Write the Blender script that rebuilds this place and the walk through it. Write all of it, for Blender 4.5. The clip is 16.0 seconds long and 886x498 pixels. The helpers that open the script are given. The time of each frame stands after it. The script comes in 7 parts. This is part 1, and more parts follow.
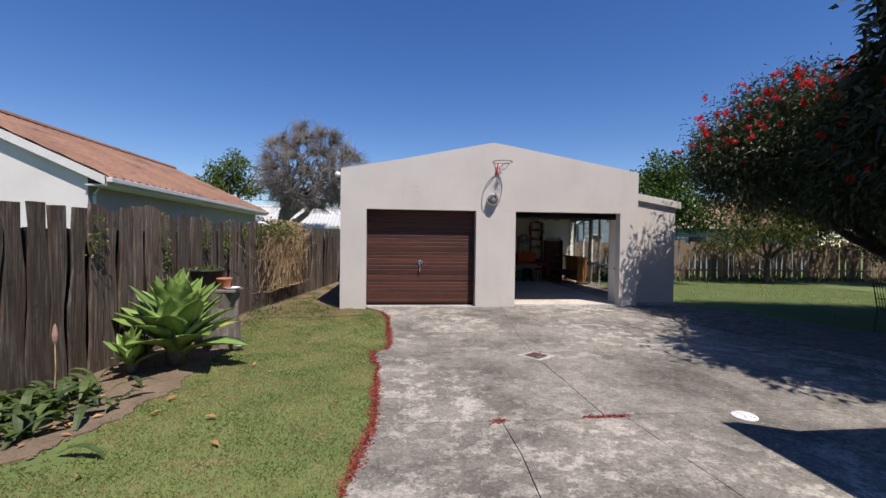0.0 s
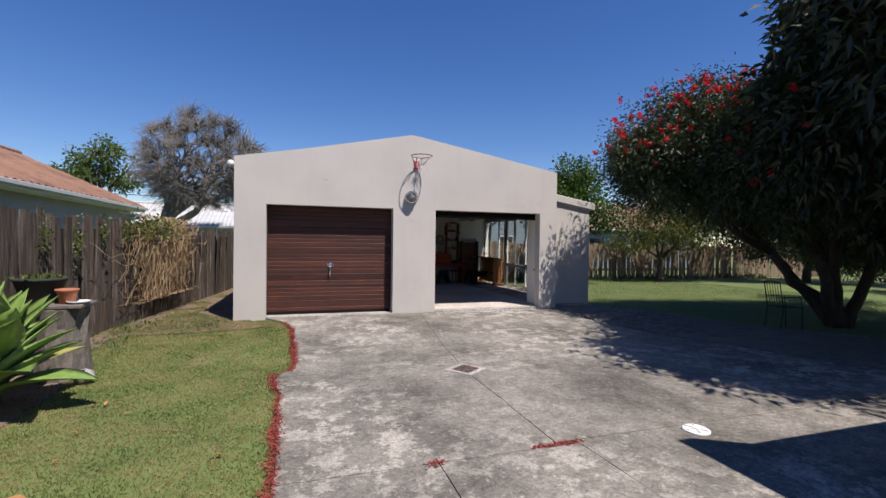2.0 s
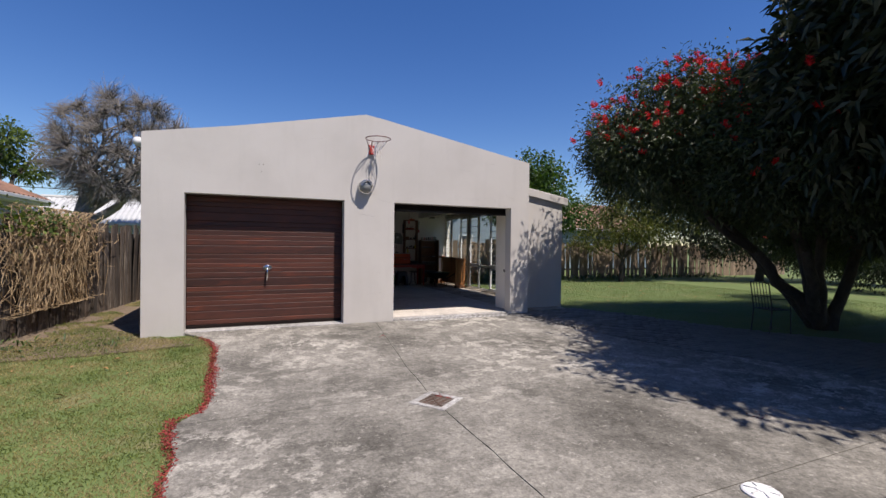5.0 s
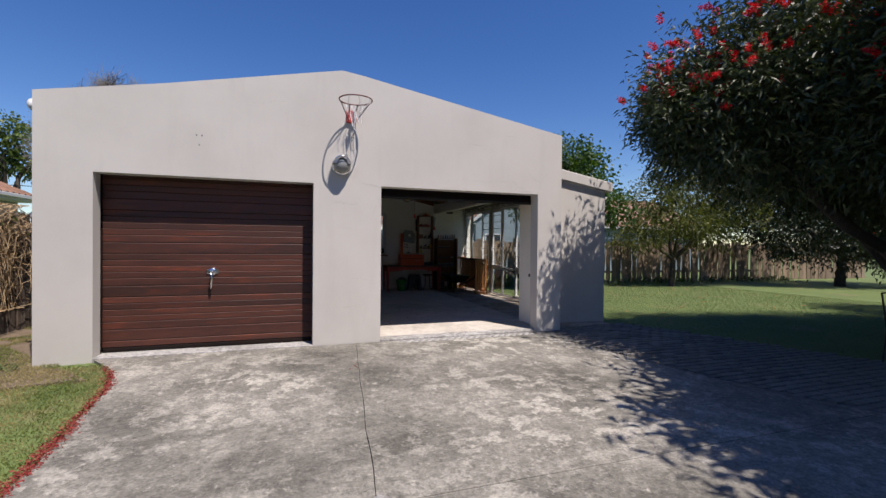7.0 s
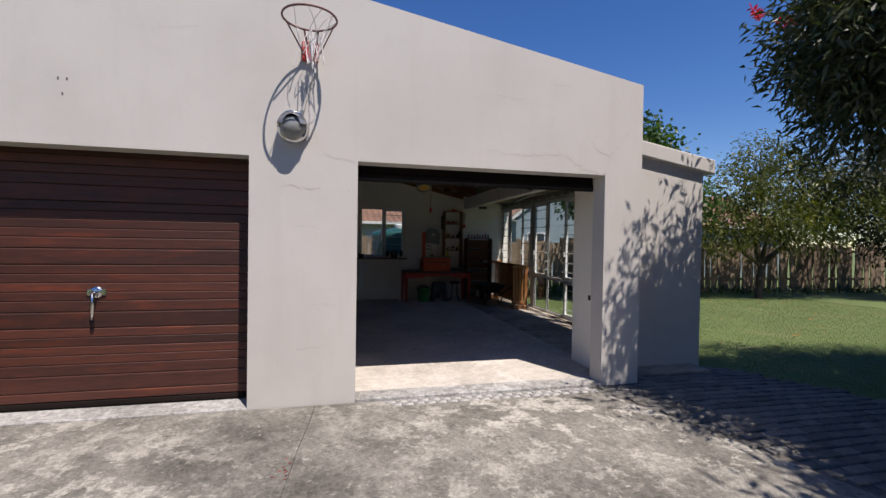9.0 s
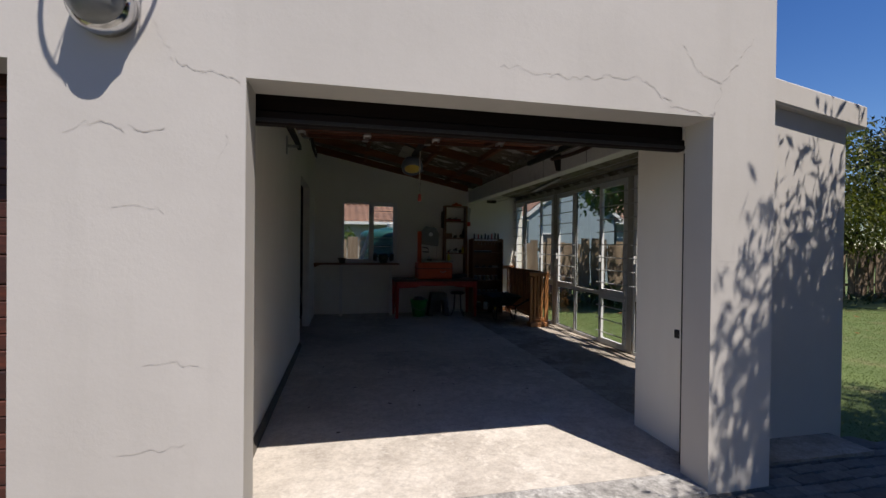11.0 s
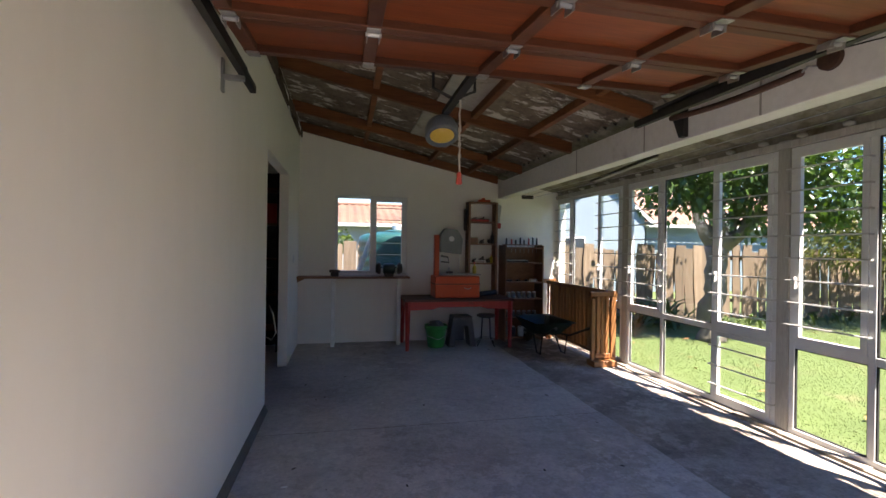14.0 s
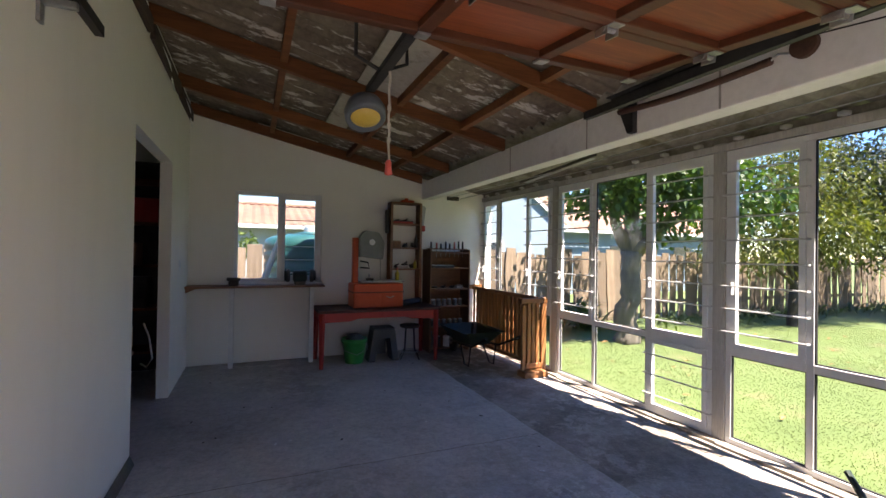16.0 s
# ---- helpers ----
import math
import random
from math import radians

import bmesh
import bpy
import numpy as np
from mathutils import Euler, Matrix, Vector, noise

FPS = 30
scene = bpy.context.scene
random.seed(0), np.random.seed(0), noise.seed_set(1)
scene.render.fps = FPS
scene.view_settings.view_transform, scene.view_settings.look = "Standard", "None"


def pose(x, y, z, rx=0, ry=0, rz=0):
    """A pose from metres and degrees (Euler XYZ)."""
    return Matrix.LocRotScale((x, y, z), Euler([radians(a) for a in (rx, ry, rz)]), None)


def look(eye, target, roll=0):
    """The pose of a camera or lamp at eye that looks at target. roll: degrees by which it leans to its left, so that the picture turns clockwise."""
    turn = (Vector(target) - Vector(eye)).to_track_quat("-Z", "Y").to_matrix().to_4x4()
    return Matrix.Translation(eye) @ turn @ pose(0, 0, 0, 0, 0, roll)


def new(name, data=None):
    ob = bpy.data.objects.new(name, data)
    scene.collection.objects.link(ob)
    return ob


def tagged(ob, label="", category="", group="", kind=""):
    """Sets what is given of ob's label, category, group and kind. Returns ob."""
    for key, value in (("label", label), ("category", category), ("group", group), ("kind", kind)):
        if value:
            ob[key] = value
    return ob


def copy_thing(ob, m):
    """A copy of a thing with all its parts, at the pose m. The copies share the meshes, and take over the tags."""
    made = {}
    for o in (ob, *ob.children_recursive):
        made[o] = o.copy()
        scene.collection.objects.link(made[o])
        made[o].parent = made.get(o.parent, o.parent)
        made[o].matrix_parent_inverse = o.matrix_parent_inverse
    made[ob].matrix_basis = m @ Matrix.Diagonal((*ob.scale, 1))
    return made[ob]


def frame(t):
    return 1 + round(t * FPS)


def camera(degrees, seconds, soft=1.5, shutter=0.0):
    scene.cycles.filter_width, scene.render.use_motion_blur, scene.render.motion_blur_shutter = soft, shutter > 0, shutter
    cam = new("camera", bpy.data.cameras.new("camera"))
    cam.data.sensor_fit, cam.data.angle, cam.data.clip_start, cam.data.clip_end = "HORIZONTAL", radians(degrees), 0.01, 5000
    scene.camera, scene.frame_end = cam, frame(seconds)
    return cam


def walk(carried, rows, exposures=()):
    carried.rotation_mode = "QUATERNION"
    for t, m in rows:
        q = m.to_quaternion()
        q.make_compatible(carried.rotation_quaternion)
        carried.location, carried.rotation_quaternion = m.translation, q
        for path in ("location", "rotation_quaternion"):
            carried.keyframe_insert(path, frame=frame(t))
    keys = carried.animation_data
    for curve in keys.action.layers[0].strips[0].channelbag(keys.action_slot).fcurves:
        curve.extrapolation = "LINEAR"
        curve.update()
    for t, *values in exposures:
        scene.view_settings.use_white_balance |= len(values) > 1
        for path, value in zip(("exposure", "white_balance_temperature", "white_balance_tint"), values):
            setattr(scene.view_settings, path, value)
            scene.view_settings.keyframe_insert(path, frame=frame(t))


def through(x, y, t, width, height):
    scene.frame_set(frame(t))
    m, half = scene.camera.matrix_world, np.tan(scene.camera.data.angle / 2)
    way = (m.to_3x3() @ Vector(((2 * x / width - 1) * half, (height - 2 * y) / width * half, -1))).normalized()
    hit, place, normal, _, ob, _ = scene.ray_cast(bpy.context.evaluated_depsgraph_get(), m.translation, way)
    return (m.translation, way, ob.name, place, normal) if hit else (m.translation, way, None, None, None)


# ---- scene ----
cam = camera(90.0, 16.0)
PATH = [
    (0, (-0.016, -0.093, 1.633), (0.186, 1.897, 1.598), 0.7),
    (0.5, (0.017, 0.208, 1.604), (0.314, 2.186, 1.575), 0.8),
    (1, (0.029, 0.436, 1.587), (0.428, 2.396, 1.564), 0.7),
    (1.5, (0.004, 0.621, 1.597), (0.506, 2.557, 1.574), 0.8),
    (2, (-0.016, 0.753, 1.609), (0.581, 2.662, 1.586), 0.7),
    (2.5, (-0.091, 0.827, 1.638), (0.612, 2.699, 1.61), 0.8),
    (3, (-0.122, 0.941, 1.613), (0.675, 2.775, 1.593), 0.8),
    (5.5, (0.519, 2.363, 1.567), (1.294, 4.207, 1.547), 0.5),
    (6, (0.802, 2.776, 1.575), (1.536, 4.637, 1.55), 0.5),
    (6.5, (1.099, 3.241, 1.553), (1.794, 5.116, 1.528), 0.5),
    (7, (1.498, 3.718, 1.512), (2.143, 5.611, 1.495), 0.5),
    (7.5, (1.762, 4.244, 1.567), (2.364, 6.151, 1.531), 0.7),
    (8, (2.054, 4.772, 1.591), (2.586, 6.699, 1.558), 0.8),
    (8.5, (2.324, 5.32, 1.603), (2.817, 7.258, 1.571), 0.8),
    (9, (2.529, 5.857, 1.614), (2.991, 7.803, 1.584), 0.9),
    (11.5, (3.235, 8.204, 1.576), (3.661, 10.158, 1.563), 0.6),
    (12, (3.266, 8.585, 1.592), (3.693, 10.539, 1.581), 0.6),
    (12.5, (3.281, 8.989, 1.608), (3.714, 10.942, 1.596), 0.7),
    (13, (3.301, 9.345, 1.623), (3.72, 11.301, 1.616), 0.7),
    (13.5, (3.215, 9.698, 1.648), (3.646, 11.651, 1.646), 1.0),
    (14, (3.233, 9.985, 1.653), (3.663, 11.938, 1.65), 0.8),
    (14.5, (3.28, 10.221, 1.671), (3.734, 12.169, 1.672), 0.8),
    (15, (3.329, 10.356, 1.672), (3.872, 12.28, 1.678), 0.7),
    (15.5, (3.335, 10.471, 1.666), (3.998, 12.358, 1.68), 0.7),
    (16, (3.304, 10.554, 1.662), (4.092, 12.393, 1.681), 0.8),
]
walk(cam, [(t, look(eye, target, roll)) for t, eye, target, roll in PATH],
     exposures=[(0.0, -0.02, 6750, 16), (9.0, -0.02, 6700, 15), (11.5, -0.1, 6700, 13), (12.5, 0.58, 6720, 14), (13.0, 1.44, 6800, 15), (13.5, 1.84, 6900, 17), (14.5, 2.05, 6950, 18.5), (16.0, 2.12, 6950, 19.5)])

# ---- world and sun ----
SUN_FROM = Vector((0.50, -1.08, 2.19)).normalized()
world = bpy.data.worlds.new("world")
scene.world = world
world.use_nodes = True
sky = world.node_tree.nodes.new("ShaderNodeTexSky")
sky.sky_type, sky.sun_disc = "NISHITA", False
sky.sun_elevation = math.asin(SUN_FROM.z)
sky.sun_rotation = math.atan2(SUN_FROM.x, SUN_FROM.y)
sky.altitude, sky.air_density, sky.dust_density, sky.ozone_density = 0.0, 1.0, 0.0, 4.0
back = world.node_tree.nodes["Background"]
back.inputs["Strength"].default_value = 0.125
rich = world.node_tree.nodes.new("ShaderNodeHueSaturation")
rich.inputs["Saturation"].default_value = 1.27
rich.inputs["Hue"].default_value = 0.512
world.node_tree.links.new(sky.outputs["Color"], rich.inputs["Color"])
world.node_tree.links.new(rich.outputs["Color"], back.inputs["Color"])
sun = new("sun", bpy.data.lights.new("sun", "SUN"))
sun.data.energy, sun.data.angle, sun.data.color = 6.6, radians(0.5), (1.0, 0.95, 0.88)
sun.matrix_world = look(SUN_FROM * 40, (0, 0, 0))


# ---- materials ----
def nodes_of(name):
    m = bpy.data.materials.new(name)
    m.use_nodes = True
    nt = m.node_tree
    return m, nt, nt.nodes["Principled BSDF"], nt.nodes["Material Output"]


def noise_node(nt, coord, scale, detail=6.0, rough=0.6, stretch=(1, 1, 1), shift=None):
    mp = nt.nodes.new("ShaderNodeMapping")
    mp.inputs["Scale"].default_value = stretch
    nt.links.new(coord, mp.inputs["Vector"])
    if shift is not None:
        nt.links.new(shift, mp.inputs["Location"])
    n = nt.nodes.new("ShaderNodeTexNoise")
    n.inputs["Scale"].default_value, n.inputs["Detail"].default_value, n.inputs["Roughness"].default_value = scale, detail, rough
    nt.links.new(mp.outputs["Vector"], n.inputs["Vector"])
    return n.outputs["Fac"]


def ramp(nt, fac, stops):
    r = nt.nodes.new("ShaderNodeValToRGB")
    e = r.color_ramp.elements
    while len(e) < len(stops):
        e.new(0.5)
    for el, (p, c) in zip(e, stops):
        el.position, el.color = p, (*c, 1.0) if len(c) == 3 else c
    nt.links.new(fac, r.inputs["Fac"])
    return r.outputs["Color"]


def mixed(nt, fac, a, b, mode="MIX"):
    m = nt.nodes.new("ShaderNodeMix")
    m.data_type, m.blend_type = "RGBA", mode
    for sock, v in ((m.inputs["Factor"], fac), (m.inputs["A"], a), (m.inputs["B"], b)):
        if isinstance(v, (int, float)):
            sock.default_value = v
        elif isinstance(v, tuple):
            sock.default_value = (*v, 1.0)
        else:
            nt.links.new(v, sock)
    return m.outputs["Result"]


def bump(nt, bsdf, fac, strength, distance):
    b = nt.nodes.new("ShaderNodeBump")
    b.inputs["Strength"].default_value, b.inputs["Distance"].default_value = strength, distance
    nt.links.new(fac, b.inputs["Height"])
    nt.links.new(b.outputs["Normal"], bsdf.inputs["Normal"])


def surface(name, dark, light, fine=30.0, coarse=2.0, rough=0.7, metal=0.0, relief=0.15, depth=0.004, stretch=(1, 1, 1),
            stain=None, stain_lo=0.55, stain_hi=0.75, stain_scale=1.2, spread=0.0, spec=0.5, stain_stretch=(1, 1, 1)):
    """Two scales of variation between two colours, an optional stain, fine relief, and a shift of tone from piece to piece."""
    m, nt, bsdf, _ = nodes_of(name)
    tc = nt.nodes.new("ShaderNodeTexCoord").outputs["Object"]
    info = nt.nodes.new("ShaderNodeObjectInfo")
    mul = nt.nodes.new("ShaderNodeMath")
    mul.operation = "MULTIPLY"
    mul.inputs[1].default_value = 37.0
    nt.links.new(info.outputs["Random"], mul.inputs[0])
    shift = mul.outputs[0] if spread else None
    a = noise_node(nt, tc, coarse, 5, 0.6, stretch, shift)
    f = noise_node(nt, tc, fine, 6, 0.65, stretch, shift)
    both = nt.nodes.new("ShaderNodeMath")
    both.operation = "MULTIPLY_ADD"
    both.inputs[1].default_value = 0.5
    nt.links.new(f, both.inputs[0])
    half = nt.nodes.new("ShaderNodeMath")
    half.operation = "MULTIPLY"
    half.inputs[1].default_value = 0.5
    nt.links.new(a, half.inputs[0])
    nt.links.new(half.outputs[0], both.inputs[2])
    col = ramp(nt, both.outputs[0], [(0.32, dark), (0.68, light)])
    if stain:
        s = noise_node(nt, tc, stain_scale, 8, 0.7, stain_stretch, shift)
        sf = ramp(nt, s, [(stain_lo, (0, 0, 0)), (stain_hi, (1, 1, 1))])
        col = mixed(nt, sf, col, stain)
    if spread:
        hsv = nt.nodes.new("ShaderNodeHueSaturation")
        mr = nt.nodes.new("ShaderNodeMapRange")
        mr.inputs["To Min"].default_value, mr.inputs["To Max"].default_value = 1 - spread, 1 + spread
        nt.links.new(info.outputs["Random"], mr.inputs["Value"])
        nt.links.new(mr.outputs["Result"], hsv.inputs["Value"])
        nt.links.new(col, hsv.inputs["Color"])
        col = hsv.outputs["Color"]
    nt.links.new(col, bsdf.inputs["Base Color"])
    bsdf.inputs["Roughness"].default_value, bsdf.inputs["Metallic"].default_value = rough, metal
    bsdf.inputs["Specular IOR Level"].default_value = spec
    if relief:
        bump(nt, bsdf, both.outputs[0], relief, depth)
    return m


def foliage(name, dark, light, rough=0.45, through=0.35, tint=(1.3, 1.4, 0.5), patch=None):
    """Leaves: tone varies from leaf to leaf, and some light passes."""
    m, nt, bsdf, out = nodes_of(name)
    geo = nt.nodes.new("ShaderNodeNewGeometry")
    col = ramp(nt, geo.outputs["Random Per Island"], [(0.0, dark), (1.0, light)])
    if patch:
        tc = nt.nodes.new("ShaderNodeTexCoord").outputs["Object"]
        dry = ramp(nt, noise_node(nt, tc, 1.3, 7, 0.7), [(0.42, (0, 0, 0)), (0.56, (0.9, 0.9, 0.9))])
        col = mixed(nt, dry, col, patch)
    nt.links.new(col, bsdf.inputs["Base Color"])
    bsdf.inputs["Roughness"].default_value = rough
    tr = nt.nodes.new("ShaderNodeBsdfTranslucent")
    nt.links.new(mixed(nt, 1.0, col, tint, "MULTIPLY"), tr.inputs["Color"])
    mix = nt.nodes.new("ShaderNodeMixShader")
    mix.inputs[0].default_value = through
    nt.links.new(bsdf.outputs[0], mix.inputs[1])
    nt.links.new(tr.outputs[0], mix.inputs[2])
    nt.links.new(mix.outputs[0], out.inputs["Surface"])
    return m


def pane_glass(name):
    m, nt, bsdf, out = nodes_of(name)
    nt.nodes.remove(bsdf)
    lw = nt.nodes.new("ShaderNodeLayerWeight")
    lw.inputs["Blend"].default_value = 0.5
    pw = nt.nodes.new("ShaderNodeMath")
    pw.operation = "POWER"
    pw.inputs[1].default_value = 4.0
    nt.links.new(lw.outputs["Facing"], pw.inputs[0])
    fr = nt.nodes.new("ShaderNodeMath")
    fr.operation = "MULTIPLY_ADD"
    fr.inputs[1].default_value, fr.inputs[2].default_value = 0.45, 0.025
    nt.links.new(pw.outputs[0], fr.inputs[0])
    tr, gl, mix = (nt.nodes.new("ShaderNodeBsdf" + k) for k in ("Transparent", "Glossy", "Diffuse"))
    nt.nodes.remove(mix)
    mix = nt.nodes.new("ShaderNodeMixShader")
    tr.inputs["Color"].default_value = (0.93, 0.945, 0.93, 1)
    gl.inputs["Roughness"].default_value = 0.01
    nt.links.new(fr.outputs[0], mix.inputs[0])
    nt.links.new(tr.outputs[0], mix.inputs[1])
    nt.links.new(gl.outputs[0], mix.inputs[2])
    nt.links.new(mix.outputs[0], out.inputs["Surface"])
    return m


def plaster(name, base, streak, spot, lines=0.0):
    """Painted plaster: faint vertical streaks, blotches and trowel relief."""
    m, nt, bsdf, _ = nodes_of(name)
    tc = nt.nodes.new("ShaderNodeTexCoord").outputs["Object"]
    a = noise_node(nt, tc, 0.9, 6, 0.6)
    b = noise_node(nt, tc, 3.0, 5, 0.6, (1.6, 1.6, 0.22))
    c = noise_node(nt, tc, 60.0, 4, 0.6)
    d = noise_node(nt, tc, 9.0, 6, 0.7)
    col = mixed(nt, ramp(nt, a, [(0.42, (0, 0, 0)), (0.70, (0.75, 0.75, 0.75))]), base, streak)
    col = mixed(nt, ramp(nt, b, [(0.52, (0, 0, 0)), (0.80, (0.6, 0.6, 0.6))]), col, streak)
    col = mixed(nt, ramp(nt, d, [(0.66, (0, 0, 0)), (0.78, (0.5, 0.5, 0.5))]), col, spot)
    nt.links.new(col, bsdf.inputs["Base Color"])
    bsdf.inputs["Roughness"].default_value = 0.85
    bsdf.inputs["Specular IOR Level"].default_value = 0.25
    s = nt.nodes.new("ShaderNodeMath")
    s.operation = "MULTIPLY_ADD"
    s.inputs[1].default_value = 0.25
    nt.links.new(c, s.inputs[0])
    nt.links.new(d, s.inputs[2])
    bump(nt, bsdf, s.outputs[0], 0.26, 0.006)
    return m


def fence_wood(name):
    """Silvered slab wood: long grain streaks, brown heart, dark knots, tone differs from slab to slab."""
    m, nt, bsdf, _ = nodes_of(name)
    tc = nt.nodes.new("ShaderNodeTexCoord").outputs["Object"]
    info = nt.nodes.new("ShaderNodeObjectInfo")
    mul = nt.nodes.new("ShaderNodeMath")
    mul.operation = "MULTIPLY"
    mul.inputs[1].default_value = 53.0
    nt.links.new(info.outputs["Random"], mul.inputs[0])
    sh = mul.outputs[0]
    grain = noise_node(nt, tc, 9.0, 9, 0.75, (5, 5, 0.22), sh)
    broad = noise_node(nt, tc, 2.2, 5, 0.6, (2.5, 2.5, 0.5), sh)
    knots = noise_node(nt, tc, 5.0, 4, 0.5, (1.4, 1.4, 0.7), sh)
    col = ramp(nt, grain, [(0.32, (0.016, 0.012, 0.009)), (0.49, (0.080, 0.063, 0.049)), (0.68, (0.27, 0.232, 0.195))])
    col = mixed(nt, ramp(nt, broad, [(0.42, (0, 0, 0)), (0.66, (0.75, 0.75, 0.75))]), col, (0.062, 0.036, 0.020))
    col = mixed(nt, ramp(nt, knots, [(0.62, (0, 0, 0)), (0.72, (0.8, 0.8, 0.8))]), col, (0.025, 0.018, 0.014))
    hsv = nt.nodes.new("ShaderNodeHueSaturation")
    mr = nt.nodes.new("ShaderNodeMapRange")
    mr.inputs["To Min"].default_value, mr.inputs["To Max"].default_value = 0.55, 1.35
    nt.links.new(info.outputs["Random"], mr.inputs["Value"])
    nt.links.new(mr.outputs["Result"], hsv.inputs["Value"])
    nt.links.new(col, hsv.inputs["Color"])
    nt.links.new(hsv.outputs["Color"], bsdf.inputs["Base Color"])
    bsdf.inputs["Roughness"].default_value = 0.88
    bump(nt, bsdf, grain, 0.6, 0.008)
    return m


def old_concrete(name, tones, scale=0.7, grain=0.75):
    """Weathered slab: dark lichen, pale worn patches, small pits."""
    m, nt, bsdf, _ = nodes_of(name)
    tc = nt.nodes.new("ShaderNodeTexCoord").outputs["Object"]
    a = noise_node(nt, tc, scale, 10, 0.68)
    b = noise_node(nt, tc, 3.4, 12, 0.74)
    c = noise_node(nt, tc, 42.0, 6, 0.7)
    d = noise_node(nt, tc, 7.5, 8, 0.75)
    col = ramp(nt, a, [(0.34, tones[0]), (0.47, tones[1]), (0.58, tones[2]), (0.70, tones[1])])
    big = ramp(nt, noise_node(nt, tc, 0.33, 4, 0.6), [(0.44, (0.08, 0.08, 0.08)), (0.62, (1, 1, 1))])
    worn = mixed(nt, 1.0, ramp(nt, b, [(0.510, (0, 0, 0)), (0.540, (0.78, 0.78, 0.78))]), big, "MULTIPLY")
    col = mixed(nt, worn, col, tones[3])
    col = mixed(nt, ramp(nt, d, [(0.56, (0, 0, 0)), (0.61, (0.55, 0.55, 0.55))]), col, tones[0])
    k = noise_node(nt, tc, 11.0, 10, 0.8)
    col = mixed(nt, ramp(nt, k, [(0.575, (0, 0, 0)), (0.61, (grain * 0.6, grain * 0.6, grain * 0.6))]), col, tones[3])
    e = noise_node(nt, tc, 15.0, 9, 0.8)
    col = mixed(nt, grain, col, ramp(nt, e, [(0.38, (0.46, 0.46, 0.46)), (0.58, (1.18, 1.18, 1.18))]), "MULTIPLY")
    col = mixed(nt, grain * 0.93, col, ramp(nt, c, [(0.32, (0.42, 0.42, 0.42)), (0.66, (1.08, 1.08, 1.08))]), "MULTIPLY")
    nt.links.new(col, bsdf.inputs["Base Color"])
    bsdf.inputs["Roughness"].default_value = 0.9
    bsdf.inputs["Specular IOR Level"].default_value = 0.3
    bump(nt, bsdf, c, 0.5, 0.006)
    return m


M = {}
M["plaster_out"] = plaster("grey_beige_plaster", (0.505, 0.482, 0.448), (0.440, 0.418, 0.386), (0.39, 0.368, 0.338))
M["plaster_in"] = plaster("white_wall_paint", (0.81, 0.785, 0.725), (0.75, 0.722, 0.66), (0.67, 0.64, 0.585))
M["plaster_cream"] = plaster("cream_wall_paint", (0.785, 0.752, 0.695), (0.725, 0.692, 0.635), (0.655, 0.622, 0.567))
M["crack"] = surface("plaster_crack", (0.26, 0.245, 0.225), (0.37, 0.35, 0.325), relief=0)
M["drive"] = old_concrete("driveway_concrete", ((0.092, 0.086, 0.073), (0.190, 0.179, 0.155), (0.29, 0.273, 0.238), (0.56, 0.53, 0.465)))
M["floor"] = old_concrete("garage_floor_concrete", ((0.385, 0.350, 0.308), (0.495, 0.453, 0.402), (0.575, 0.530, 0.473), (0.66, 0.615, 0.555)), 0.9, 0.35)
M["sill"] = old_concrete("threshold_concrete", ((0.30, 0.292, 0.275), (0.37, 0.358, 0.34), (0.44, 0.43, 0.41), (0.58, 0.57, 0.55)), 1.2)
M["floor_side"] = old_concrete("lean_to_floor_concrete", ((0.17, 0.148, 0.12), (0.30, 0.262, 0.215), (0.41, 0.36, 0.30), (0.58, 0.515, 0.435)), 1.1, 0.4)
M["grass_far"] = foliage("fine_grass_blade", (0.084, 0.138, 0.032), (0.132, 0.188, 0.054), 0.6, 0.45, (1.0, 1.1, 0.7), patch=(0.16, 0.175, 0.068))
M["paver"] = surface("cobble_paver", (0.08, 0.076, 0.068), (0.185, 0.175, 0.157), 35, 4, 0.9, relief=0.5, depth=0.006, spread=0.25)
M["soil"] = surface("garden_soil", (0.075, 0.052, 0.034), (0.21, 0.160, 0.108), 40, 2.5, 0.95, relief=0.6, depth=0.015)
M["grime"] = surface("joint_dirt", (0.085, 0.075, 0.062), (0.17, 0.15, 0.125), 40, 4, 0.95)
M["lawn"] = surface("lawn_turf", (0.066, 0.100, 0.026), (0.132, 0.178, 0.052), 45, 0.9, 0.95, relief=0.5, depth=0.012, stain=(0.19, 0.155, 0.080), stain_lo=0.56, stain_hi=0.70, stain_scale=1.1)
M["grass"] = foliage("grass_blade", (0.046, 0.078, 0.014), (0.235, 0.275, 0.078), 0.55, 0.3, patch=(0.34, 0.28, 0.14))
M["fence"] = fence_wood("weathered_fence_wood")
# Near-black: shade between the fence slabs put into the colour of added boards.
M["fence_gap_shade"] = surface("painted_gap_shade", (0.010, 0.008, 0.007), (0.035, 0.028, 0.022), 22, 3.0, 0.9, relief=0.3, stretch=(6, 6, 0.35))
M["dry_flower"] = surface("dry_pink_flower", (0.24, 0.13, 0.105), (0.42, 0.27, 0.22), 40, 6, 0.9, relief=0.4)
M["fence_back"] = surface("sawn_fence_wood", (0.115, 0.080, 0.052), (0.29, 0.217, 0.153), 22, 3.0, 0.85, relief=0.4, depth=0.005, stretch=(6, 6, 0.35), stain=(0.11, 0.07, 0.045), stain_lo=0.55, stain_hi=0.72, stain_scale=1.4, spread=0.3)
